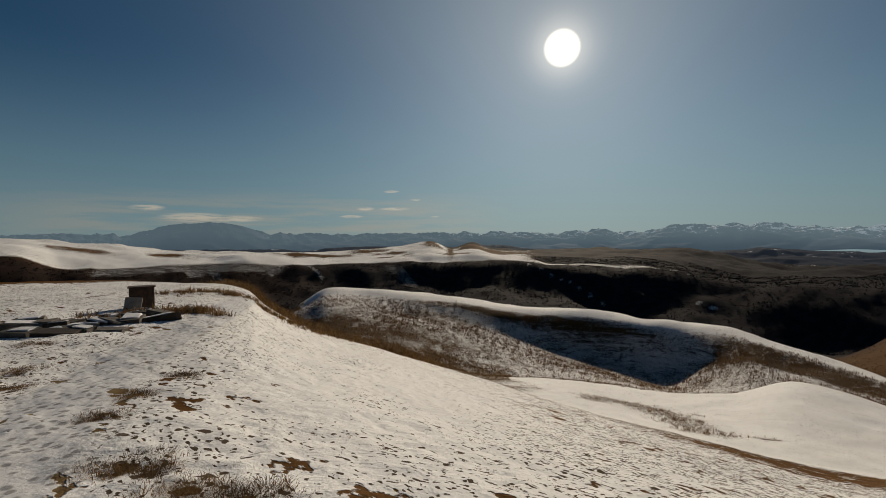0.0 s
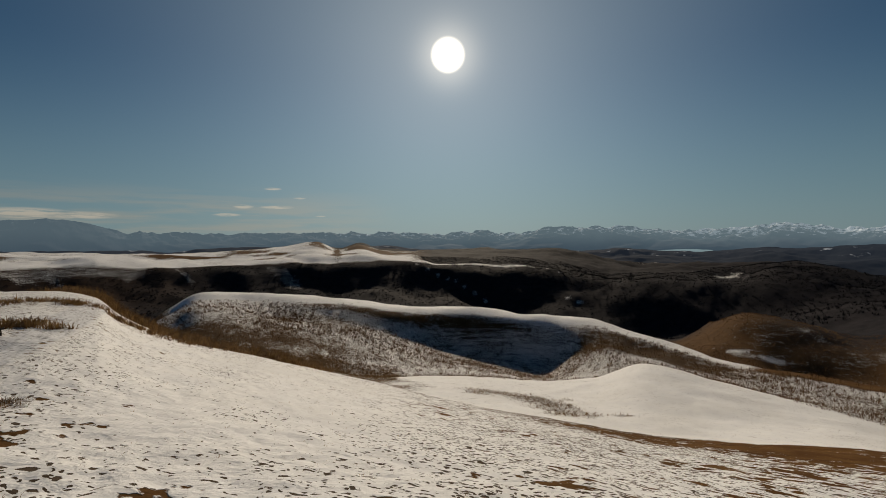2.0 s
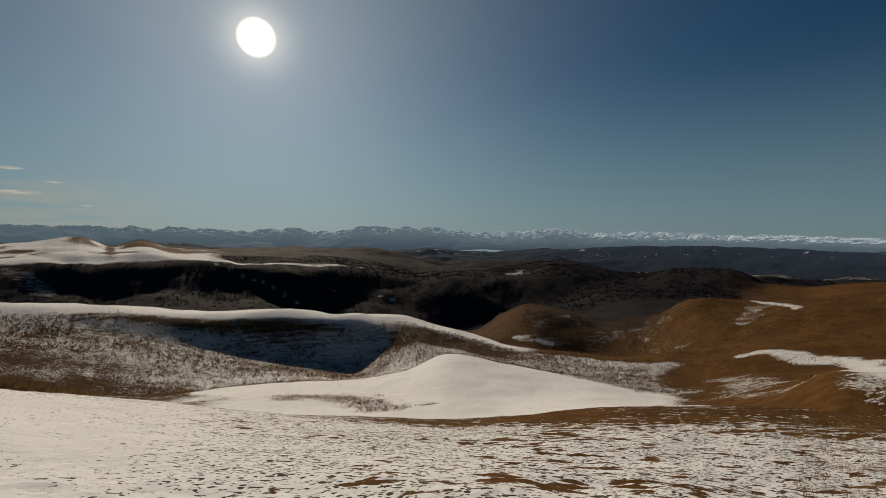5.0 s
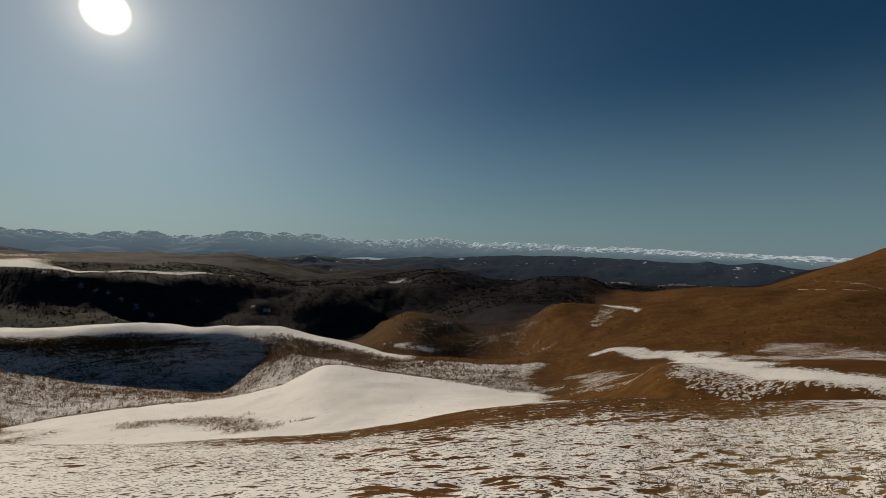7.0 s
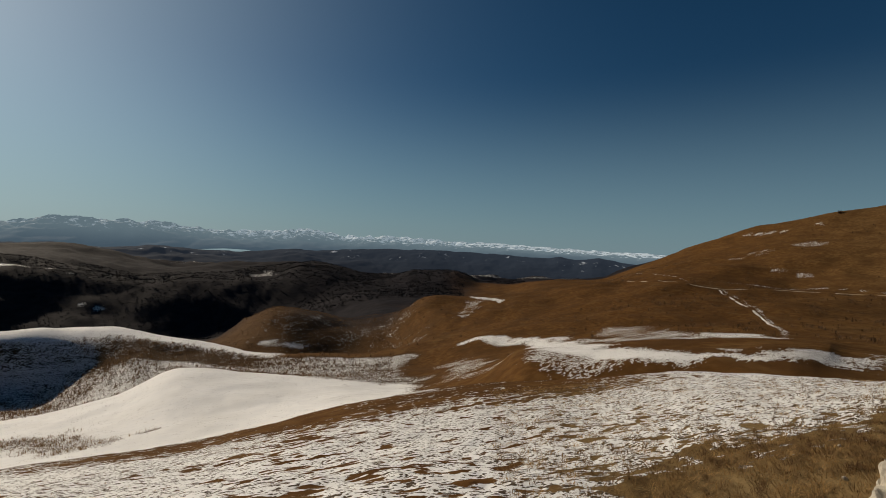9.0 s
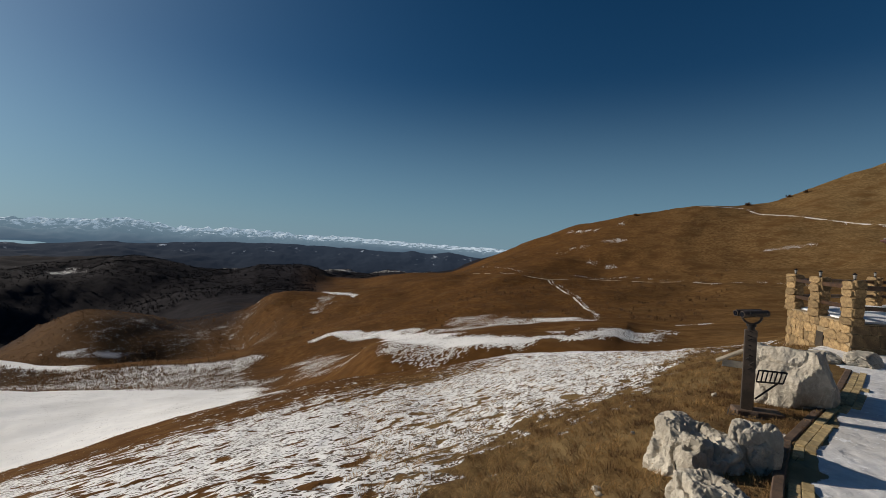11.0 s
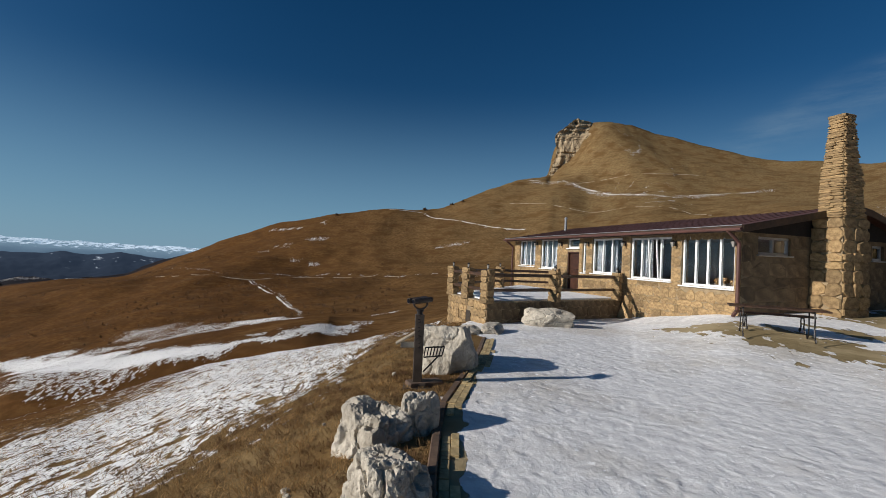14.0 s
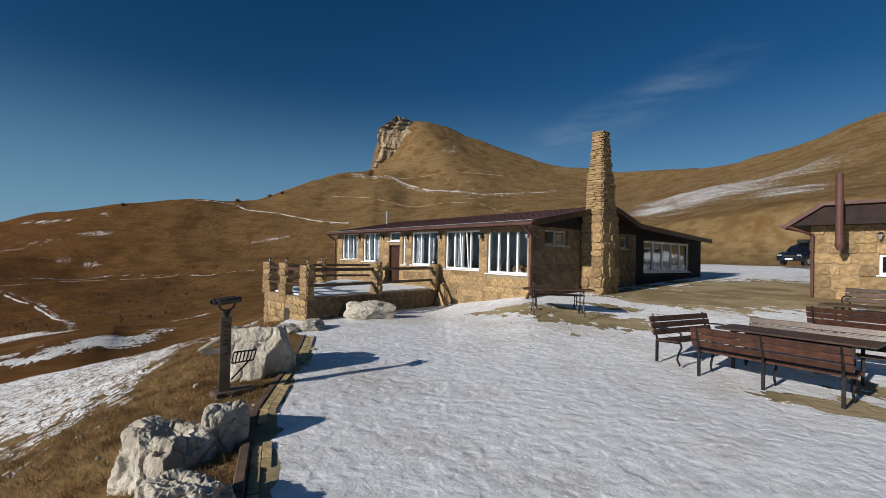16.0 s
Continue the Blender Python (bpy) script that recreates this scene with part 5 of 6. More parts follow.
def wall_lamp():
    lamp = thing("wall_lamp", pose(0, 0, 0), "small black iron lantern on a stone pier", "lamp", "lanterns along the cafe front")
    bm = bmesh.new()
    box(bm, -0.04, 0.04, -0.06, -0.03, -0.06, 0.14, 0.006), pipe(bm, [(0, -0.06, 0.1), (0, -0.14, 0.14), (0, -0.18, 0.1)], 0.012)
    part("bracket", bm, IRON, lamp)
    bm = bmesh.new()
    bmesh.ops.create_cone(bm, cap_ends=True, segments=6, radius1=0.04, radius2=0.07, depth=0.16, matrix=Matrix.Translation((0, -0.18, 0.0)))
    part("lantern", bm, LAMP_GLASS, lamp)
    bm = bmesh.new()
    bmesh.ops.create_cone(bm, cap_ends=True, segments=6, radius1=0.09, radius2=0.015, depth=0.06, matrix=Matrix.Translation((0, -0.18, 0.11)))
    part("cap", bm, IRON, lamp)
    return lamp


first_lamp = wall_lamp()
first_lamp.matrix_basis = HOUSE @ pose(1.8, -0.02, 3.02)
for x in (4.25, 6.42, 8.88, 11.45, 13.79):
    copy_thing(first_lamp, HOUSE @ pose(x, -0.02, 3.0 - 0.01 * x))


# ---- the free-standing chimney on the gable side ----
def build_chimney():
    chimney = thing("stone_chimney", HOUSE, "tall tapering sandstone chimney stack beside the cafe gable", "chimney")
    # z, x0, x1, y0, y1
    steps = [(0.3, 13.92, 14.82, 2.9, 4.1), (2.3, 13.93, 14.8, 2.92, 4.08), (3.75, 13.95, 14.78, 2.94, 4.04), (3.8, 14.08, 14.76, 2.95, 3.9), (5.4, 14.14, 14.74, 2.97, 3.7),
             (5.5, 14.2, 14.73, 2.98, 3.62), (6.9, 14.32, 14.7, 3.0, 3.4)]
    bm = bmesh.new()
    rings = [[bm.verts.new(c) for c in ((a, c0, z), (b, c0, z), (b, c1, z), (a, c1, z))] for z, a, b, c0, c1 in steps]
    for lower, upper in zip(rings, rings[1:]):
        for k in range(4):
            bm.faces.new((lower[k], lower[(k + 1) % 4], upper[(k + 1) % 4], upper[k]))
    bm.faces.new(rings[-1]), bm.faces.new(rings[0][::-1])
    part("core", bm, MORTAR, chimney)
    rnd = random.Random(12)

    def at(z):
        zs = [s[0] for s in steps]
        return [float(np.interp(z, zs, [s[k] for s in steps])) for k in (1, 2, 3, 4)]

    z = 0.45
    while z < 6.88:
        flat = z > 3.8
        h = rnd.uniform(0.05, 0.12) if flat else rnd.uniform(0.2, 0.42)
        h = min(h, 6.9 - z)
        x0, x1, y0, y1 = at(z + h / 2)
        for face in ("front", "side"):
            lo, hi = (x0, x1) if face == "front" else (y0, y1)
            count = max(1, round((hi - lo) / (rnd.uniform(0.2, 0.5) if flat else rnd.uniform(0.32, 0.6))))
            cuts = [lo - 0.02] + [lo + (hi - lo) * (k + rnd.uniform(-0.2, 0.2)) / count for k in range(1, count)] + [hi + 0.02]
            for p, q in zip(cuts, cuts[1:]):
                size = Matrix.Diagonal((q - p, rnd.uniform(0.03, 0.09), h * 1.02, 1))
                m = pose((p + q) / 2, y0, z + h / 2) if face == "front" else pose(x1, (p + q) / 2, z + h / 2, 0, 0, 90)
                part("stone", STONES[rnd.randrange(len(STONES))], None, chimney, at=m @ size)
        z += h
    bm = bmesh.new()
    box(bm, 14.26, 14.76, 2.94, 3.46, 6.9, 7.0, 0.02)
    part("cap_slab", bm, STONE, chimney)


build_chimney()


# ---- raised deck before the cafe door ----
DECK = [(11.87, -9.2), (15.1, -9.9), (19.4, -17.7), (11.8, -16.15)]
DECK_Z = 0.7


def run_face(a, b):
    """A face along the line from a to b: x along it, -y to its right-hand side."""
    d = Vector((b[0] - a[0], b[1] - a[1], 0)).normalized()
    return Matrix(((d.x, -d.y, 0, a[0]), (d.y, d.x, 0, a[1]), (0, 0, 1, 0), (0, 0, 0, 1)))


def build_deck():
    deck = thing("raised_deck", pose(0, 0, 0, 0, 0, 0.85), "sandstone terrace with snow on its floor and timber rails", "terrace")
    bm = bmesh.new()
    low = [bm.verts.new((x, y, -1.6)) for x, y in DECK]
    high = [bm.verts.new((x, y, DECK_Z)) for x, y in DECK]
    bm.faces.new(high), bm.faces.new(low[::-1])
    for k in range(4):
        bm.faces.new((low[k], low[(k + 1) % 4], high[(k + 1) % 4], high[k]))
    bmesh.ops.recalc_face_normals(bm, faces=bm.faces)
    base = part("base_wall", bm, MORTAR, deck)
    front, west = run_face(DECK[0], DECK[3]), run_face(DECK[1], DECK[0])
    long_front, long_west = math.dist(DECK[3], DECK[0]), math.dist(DECK[0], DECK[1])
    # front face gets stones coloured darker for shade, west face does not
    clad(base, front, 0, long_front, -0.35, DECK_Z - 0.02, seed=21, kit=SHADED_STONES)
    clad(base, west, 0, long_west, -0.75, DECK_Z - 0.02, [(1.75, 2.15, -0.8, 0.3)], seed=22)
    # no recess is cut: a dark panel stands for the shaded opening
    bm = bmesh.new()
    box(bm, 1.77, 2.13, -0.03, 0.0, -0.75, 0.28)
    part("niche_panel", bm, DARK_WALL, deck, "flat dark panel for the shade of a low opening", west)
    bm = bmesh.new()
    inner = [(12.05, -9.5), (14.95, -10.1), (19.0, -17.2), (12.0, -15.9)]
    a = [bm.verts.new((x, y, DECK_Z + 0.004)) for x, y in inner]
    b = [bm.verts.new((x * 0.995 + 0.07, y * 0.995 - 0.06, DECK_Z + 0.05)) for x, y in inner]
    bm.faces.new(b)
    for k in range(4):
        bm.faces.new((a[k], a[(k + 1) % 4], b[(k + 1) % 4], b[k]))
    bmesh.ops.recalc_face_normals(bm, faces=bm.faces)
    part("snow_cover", bm, SNOW, deck, "trampled white snow")
    # posts: one built, the rest alike
    posts = [(11.95, -9.28), (13.5, -9.62), (14.98, -9.98), (11.88, -12.3), (11.9, -15.85), (17.25, -14.25), (16.0, -16.75)]
    core = bmesh.new()
    box(core, -0.15, 0.15, -0.15, 0.15, -0.05, 1.03, 0.02)
    core = shape("post", core, STONE)
    for n, (x, y) in enumerate(posts):
        post = part("post", core, None, deck, at=pose(x, y, DECK_Z, 0, 0, 8 + n * 3))
        rnd = random.Random(60 + n)
        for turn in (0, 90, 180, 270):
            z = -0.05
            while z < 1.0:
                h = min(rnd.uniform(0.14, 0.28), 1.07 - z)
                m = pose(0, 0, 0, 0, 0, turn) @ pose(rnd.uniform(-0.02, 0.02), -0.13, z + h / 2) @ Matrix.Diagonal((rnd.uniform(0.27, 0.34), rnd.uniform(0.03, 0.075), h, 1))
                part("stone", STONES[rnd.randrange(len(STONES))], None, post, at=m)
                z += h
    spans = [(0, 1), (1, 2), (0, 3), (3, 4), (2, 5), (5, 6)]
    for a, b in spans:
        for z, thick in ((0.38, 0.05), (0.88, 0.055)):
            p, q = Vector((*posts[a], DECK_Z + z)), Vector((*posts[b], DECK_Z + z))
            bm = bmesh.new()
            box(bm, 0.1, (q - p).length - 0.1, -thick, thick, -thick, thick, 0.015)
            part("rail", bm, DARK_WOOD, deck, at=run_face(p, q) @ pose(0, 0, p.z))
    return [tuple((pose(0, 0, 0, 0, 0, 0.85) @ Vector((x, y, 0)))[:2]) for x, y in posts]


deck_posts = build_deck()


def build_buttress():
    """A flared foot of rough stone where the deck meets the cafe's front."""
    bm = bmesh.new()
    n, rows = 26, 16
    rings = []
    for j in range(rows):
        s = j / (rows - 1)
        r = 0.55 - 0.37 * s ** 0.6
        ring = []
        for k in range(n):
            a = 2 * math.pi * k / n
            q = r * (1 + 0.3 * noise.noise(Vector((math.cos(a) * 1.6, math.sin(a) * 1.6, s * 2.2))) + 0.1 * noise.noise(Vector((math.cos(a) * 5, math.sin(a) * 5, s * 7))))
            ring.append(bm.verts.new((q * math.cos(a), q * math.sin(a), -0.35 + 1.15 * s)))
        rings.append(ring)
    for low, high in zip(rings, rings[1:]):
        for k in range(n):
            bm.faces.new((low[k], low[(k + 1) % n], high[(k + 1) % n], high[k]))
    bm.faces.new(rings[-1]), bm.faces.new(rings[0][::-1])
    put("buttress", bm, STONE, pose(11.75, -15.95, 0.1), "flared rough sandstone foot against the cafe front", "buttress")


build_buttress()
first_lantern = None
for n, (x, y) in enumerate(deck_posts):
    m = pose(x, y, DECK_Z + 1.03)
    if first_lantern is None:
        first_lantern = thing("post_lantern", m, "small black lantern standing on a stone post", "lamp", "lanterns on the deck posts")
        bm = bmesh.new()
        bar(bm, (0, 0, -0.02), (0, 0, 0.06), 0.05, 8, 0.02), box(bm, -0.03, 0.03, -0.03, 0.03, 0.16, 0.175)
        part("foot", bm, IRON, first_lantern)
        bm = bmesh.new()
        bar(bm, (0, 0, 0.06), (0, 0, 0.16), 0.03, 6, 0.045)
        part("lantern", bm, LAMP_GLASS, first_lantern)
        bm = bmesh.new()
        bar(bm, (0, 0, 0.165), (0, 0, 0.21), 0.06, 6, 0.008)
        part("cap", bm, IRON, first_lantern)
    else:
        copy_thing(first_lantern, m)


# ---- boulders along the edge ----
def boulder(x, y, z, size, turn, seed, label, flat=0.0, square=2.0, wear=1.0):
    """A broken limestone block: hewn by planes, then roughened at two scales."""
    rnd = random.Random(seed)
    bm = bmesh.new()
    bmesh.ops.create_icosphere(bm, subdivisions=6, radius=1.0)
    planes = []
    for _ in range(11):
        n = Vector((rnd.gauss(0, 1), rnd.gauss(0, 1), rnd.gauss(0, 0.8))).normalized()
        planes.append((n, rnd.uniform(0.55, 0.86)))
    if flat:
        planes.append((Vector((0.1, 0.05, 1)).normalized(), flat))
    off = Vector((seed * 3.1, seed * 1.7, 0))
    for v in bm.verts:
        d = v.co.normalized()
        full = (abs(d.x) ** square + abs(d.y) ** square + abs(d.z) ** square) ** (-1 / square)
        r = min([full] + [(h + 0.28) / d.dot(n) for n, h in planes[:11] if d.dot(n) > 0.05]
                + [h / d.dot(n) for n, h in planes[11:] if d.dot(n) > 0.05])
        p = d * r
        q = p * 1.6 + off
        crack = max(0.0, 0.07 - abs(noise.noise(q * 0.9 + Vector((9, 0, 0)))))
        pits = max(0.0, noise.noise(q * 1.5 + Vector((0, 7, 0))) - 0.22)
        r += wear * (0.3 * noise.noise(q * 0.8) - 2.2 * crack - 0.6 * pits)
        r += wear * (0.07 * noise.noise(q * 2.6) - 0.07 * abs(noise.noise(q * 4.5)) + 0.02 * noise.noise(q * 11) - 0.025 * abs(noise.noise(q * 22)))
        v.co = Vector((d.x * r * size[0], d.y * r * size[1], d.z * r * size[2]))
    bmesh.ops.recalc_face_normals(bm, faces=bm.faces)
    return put("boulder", bm, LIMESTONE, pose(x, y, z, 0, 0, turn), label, "boulder", "boulders along the terrace edge")


boulder(5.28, -2.2, -0.3, (0.46, 0.43, 0.6), 20, 3, "large rugged pale limestone boulder with dark hollows", square=3.4, wear=1.0)
boulder(5.26, -2.82, -0.04, (0.4, 0.27, 0.47), -30, 8, "pale upright limestone boulder beside the timber edging", square=4.5, wear=0.45)
boulder(3.9, -1.76, -0.1, (0.42, 0.38, 0.53), 60, 5, "rough pale limestone boulder beside a wooden kerb", square=2.8, wear=1.0)
boulder(7.6, -4.8, 0.14, (0.7, 0.52, 0.74), -48, 14, "big flat-topped limestone block casting a shadow", flat=0.88, square=7.0, wear=0.36)
boulder(10.75, -7.5, 0.0, (0.32, 0.26, 0.22), 10, 21, "small pale limestone boulder below the deck", square=3.0, wear=0.5)
boulder(10.6, -8.2, 0.02, (0.55, 0.32, 0.25), -50, 24, "low pale limestone boulder below the deck", square=3.0, wear=0.5)
boulder(10.95, -10.75, 0.26, (0.78, 0.36, 0.36), 48, 27, "long white limestone boulder before the deck wall", flat=0.9, square=3.2, wear=0.6)


def build_stones():
    """Small pale stones lying in the grass of the bank."""
    rnd = random.Random(31)
    for k in range(10):
        bm = bmesh.new()
        bmesh.ops.create_icosphere(bm, subdivisions=2, radius=1.0)
        for v in bm.verts:
            v.co *= 1 + 0.5 * noise.noise(v.co * 0.9 + Vector((k * 3, 0, 0)))
        s = rnd.uniform(0.02, 0.05)
        bmesh.ops.scale(bm, vec=(s * rnd.uniform(0.8, 1.5), s, s * rnd.uniform(0.6, 1.1)), verts=bm.verts)
        b, r = rnd.uniform(97, 116), rnd.uniform(3.2, 8.5)
        x, y = r * math.sin(radians(b)), r * math.cos(radians(b))
        put("stone", bm, LIMESTONE, pose(x, y, ground_z(x, y) + 0.015, 0, 0, rnd.uniform(0, 180)), "small pale stone lying in dry grass", "stone", "small stones on the bank")


build_stones()


# ---- coin telescope ----
def build_telescope():
    scope = thing("coin_telescope", pose(6.78, -3.64, 0.0, 0, 0, -118), "brown steel lookout telescope with twin tubes on a post", "telescope")
    bm = bmesh.new()
    box(bm, -0.22, 0.22, -0.19, 0.19, -0.4, 0.0, 0.015), box(bm, -0.14, 0.14, -0.13, 0.13, 0.0, 0.06, 0.012)
    part("plinth", bm, BROWN_STEEL, scope)
    bm = bmesh.new()
    box(bm, -0.16, 0.42, -0.13, 0.13, -0.09, 0.07, 0.012)
    part("sleeper", bm, KERB, scope, "weathered timber sleeper under the post", pose(0, 0, 0, 0, 0, 20))
    bm = bmesh.new()
    box(bm, -0.074, 0.074, -0.068, 0.068, 0.06, 1.15, 0.008)
    post = part("column", bm, BROWN_STEEL, scope)
    bm = bmesh.new()
    rnd = random.Random(5)
    for k in range(9):
        z = 0.62 + k * 0.066
        p = rnd.uniform(-0.045, 0.0)
        pipe(bm, [(p, -0.078, z), (p + rnd.uniform(0.03, 0.05), -0.078, z + rnd.uniform(-0.02, 0.04))], 0.007, 5)
    part("relief_ornament", bm, IRON, post, "dark raised ornament strokes")
    bm = bmesh.new()
    bar(bm, (0, 0, 1.12), (0, 0, 1.2), 0.045, 12), bar(bm, (0, 0, 1.2), (0, 0, 1.23), 0.06, 12)
    part("swivel", bm, IRON, scope)
    bm = bmesh.new()
    arc = [(0.115 * math.cos(a), 0, 1.35 + 0.115 * math.sin(a)) for a in [math.pi + math.pi * k / 12 for k in range(13)]]
    pipe(bm, arc, 0.016, 8)
    part("fork", bm, BROWN_STEEL, scope)
    head = bmesh.new()
    box(head, -0.16, 0.16, -0.17, 0.2, 1.34, 1.44, 0.03)
    head = part("head", head, BROWN_STEEL, scope, at=pose(0, 0, 1.36, 4, 0, -53) @ Matrix.Scale(0.74, 4) @ pose(0, 0, -1.36))
    for x in (-0.085, 0.085):
        bm = bmesh.new()
        bar(bm, (x, -0.26, 1.39), (x, 0.24, 1.39), 0.062, 16)
        part("tube", bm, BROWN_STEEL, head)
        bm = bmesh.new()
        bar(bm, (x, -0.268, 1.39), (x, -0.255, 1.39), 0.045, 14)
        part("eyepiece", bm, CAR_DARK, head, "dark glass eyepiece")
    bm = bmesh.new()
    low_bar, high_bar = [(0.09, -0.06, 0.47), (0.38, -0.06, 0.5)], [(0.12, 0.08, 0.6), (0.43, 0.08, 0.62)]
    pipe(bm, low_bar, 0.012), pipe(bm, high_bar, 0.012)
    for k in range(7):
        p, q = Vector(low_bar[0]).lerp(Vector(low_bar[1]), k / 6), Vector(high_bar[0]).lerp(Vector(high_bar[1]), k / 6)
        pipe(bm, [p, q], 0.009)
    pipe(bm, [(0.09, 0, 0.22), (0.34, -0.02, 0.5)], 0.012)
    part("footrest", bm, IRON, scope, "black iron bar footrest")


build_telescope()


def build_board():
    foot = ground_z(8.0, -4.32)
    board = thing("information_board", pose(8.0, -4.32, foot, 0, 0, -114), "weathered sloping viewpoint board on a post", "sign")
    bm = bmesh.new()
    box(bm, -0.03, 0.03, -0.03, 0.03, -0.3, 0.62 - foot, 0.006)
    part("post", bm, IRON, board)
    bm = bmesh.new()
    box(bm, -0.5, 0.06, -0.09, 0.09, -0.018, 0.018, 0.006)
    part("panel", bm, PALE_PLANK, board, "faded pale panel", pose(0, 0, 0.66 - foot, 0, -31, 0))
    bm = bmesh.new()
    box(bm, -0.34, -0.03, -0.012, 0.012, 0.33 - foot, 0.44 - foot, 0.004)
    part("brace", bm, GREY_METAL, board, "grey metal brace plate")


build_board()


# ---- edging and pavers ----
EDGE = [(1.2, -0.55), (2.6, -1.4), (3.98, -2.26), (4.9, -2.88), (5.75, -3.5), (6.5, -4.24), (7.4, -5.15), (8.6, -6.25), (9.8, -7.3)]


def build_edging():
    edging = thing("timber_edging", pose(0, 0, 0), "worn brown timber kerb along the terrace edge", "kerb")
    for k, (a, b) in enumerate(zip(EDGE, EDGE[1:])):
        bm = bmesh.new()
        box(bm, 0.01, math.dist(a, b) - 0.01, -0.05, 0.05, -0.25, 0.05, 0.012)
        part("beam", bm, KERB, edging, at=run_face(a, b) @ pose(0, 0, 0.01 * (k % 3)))


build_edging()


# ---- benches and tables ----
def bench(m, long, label, group, wood=DARK_WOOD, frames=2):
    """A park bench: x along it, the back at y = 0, facing +y."""
    ob = thing("bench", m, label, "bench", group)
    for k, y in enumerate((0.1, 0.22, 0.34, 0.45)):
        bm = bmesh.new()
        box(bm, 0, long, y - 0.052, y + 0.052, 0.43 + 0.008 * k, 0.465 + 0.008 * k, 0.008)
        part("seat_slat", bm, wood, ob)
    for y, z in ((-0.005, 0.58), (-0.045, 0.71), (-0.085, 0.83)):
        bm = bmesh.new()
        box(bm, 0, long, -0.018, 0.018, -0.055, 0.055, 0.008)
        part("back_slat", bm, wood, ob, at=pose(0, y, z, 16, 0, 0))
    for k in range(frames):
        x = 0.12 + (long - 0.24) * k / (frames - 1)
        bm = bmesh.new()
        box(bm, x - 0.022, x + 0.022, -0.02, 0.02, 0.0, 0.44)
        pipe(bm, [(x, 0.0, 0.42), (x, -0.035, 0.6), (x, -0.11, 0.9)], 0.02, 6)
        pipe(bm, [(x, -0.01, 0.41), (x, 0.5, 0.44)], 0.02, 6)
        pipe(bm, [(x, 0.5, 0.44), (x, 0.53, 0.36), (x, 0.47, 0.24), (x, 0.44, 0.12), (x, 0.5, 0.0)], 0.02, 6)
        if k in (0, frames - 1):
            arm = [(x, -0.05, 0.66), (x, 0.2, 0.69), (x, 0.42, 0.68), (x, 0.52, 0.62), (x, 0.5, 0.54), (x, 0.44, 0.52), (x, 0.47, 0.45)]
            pipe(bm, arm, 0.016, 6)
        part("leg_frame", bm, IRON, ob)
    return ob


def curled_leg(bm, x, y, high, out):
    """A leg of bent flat iron that curls out at its foot."""
    pipe(bm, [(x, y, high), (x, y + out * 0.05, high * 0.75), (x, y + out * 0.02, high * 0.45), (x, y + out * 0.07, high * 0.18), (x, y + out * 0.16, 0.03), (x, y + out * 0.22, 0.05), (x, y + out * 0.2, 0.11)], 0.016, 6)


def stool_bench(m, long, label, group):
    """A bench with no back on curled iron legs."""
    ob = thing("bench", m, label, "bench", group)
    for y in (-0.13, 0.0, 0.13):
        bm = bmesh.new()
        box(bm, -long / 2, long / 2, y - 0.058, y + 0.058, 0.42, 0.46, 0.006)
        part("seat_slat", bm, RED_WOOD, ob)
    for x in (-long / 2 + 0.25, long / 2 - 0.25):
        bm = bmesh.new()
        curled_leg(bm, x, -0.14, 0.42, -1), curled_leg(bm, x, 0.14, 0.42, 1)
        pipe(bm, [(x, -0.14, 0.4), (x, 0.14, 0.4)], 0.014, 6)
        part("leg_frame", bm, IRON, ob)
    return ob


def table(m, long, wide, label, group, curled=False):
    ob = thing("table", m, label, "table", group)
    n = 6
    for k in range(n):
        y = -wide / 2 + wide * (k + 0.5) / n
        bm = bmesh.new()
        box(bm, -long / 2, long / 2, y - wide / n / 2 + 0.004, y + wide / n / 2 - 0.004, 0.73, 0.77, 0.006)
        part("top_plank", bm, DARK_WOOD, ob)
    for x in (-long / 2 + 0.3, long / 2 - 0.3):
        bm = bmesh.new()
        for y in (-wide / 2 + 0.1, wide / 2 - 0.1):
            if curled:
                curled_leg(bm, x, y, 0.73, math.copysign(1, y))
            else:
                box(bm, x - 0.025, x + 0.025, y - 0.025, y + 0.025, 0, 0.73)
        box(bm, x - 0.025, x + 0.025, -wide / 2 + 0.1, wide / 2 - 0.1, 0.68, 0.725)
        part("leg_frame", bm, IRON, ob)
    return ob


def along(a, b, lift=0.0):
    """A pose at a on the ground, with x towards b."""
    d = math.degrees(math.atan2(b[1] - a[1], b[0] - a[0]))
    mid = ((a[0] + b[0]) / 2, (a[1] + b[1]) / 2)
    return pose(a[0], a[1], ground_z(*mid) + lift, 0, 0, d)


YARD_SET, CAFE_SET, WALL_SET = "picnic set in the yard", "bench set by the cafe", "picnic set by the stone hut"
bench(along((1.5, -9.58), (-0.64, -8.82)), 2.27, "red-brown slatted bench with black iron frame, back to the view", YARD_SET, RED_WOOD, 3)
bench(along((1.42, -11.62), (2.24, -9.95)), 1.86, "dark slatted bench at the end of a table", YARD_SET)
table(pose(0.0, -10.52, ground_z(0, -10.5), 0, 0, -18), 2.35, 0.8, "long dark plank table on iron legs", YARD_SET)
bench(along((-1.45, -10.75), (0.72, -11.35)), 2.25, "grey-brown slatted bench behind a table", YARD_SET)
bench(along((-0.3, -13.05), (-2.4, -12.3)), 2.23, "dark slatted bench with its back to the yard", WALL_SET, RED_WOOD)
table(pose(-1.75, -14.0, ground_z(-1.75, -14), 0, 0, -18), 2.3, 0.8, "dark plank table near the stone hut", WALL_SET)
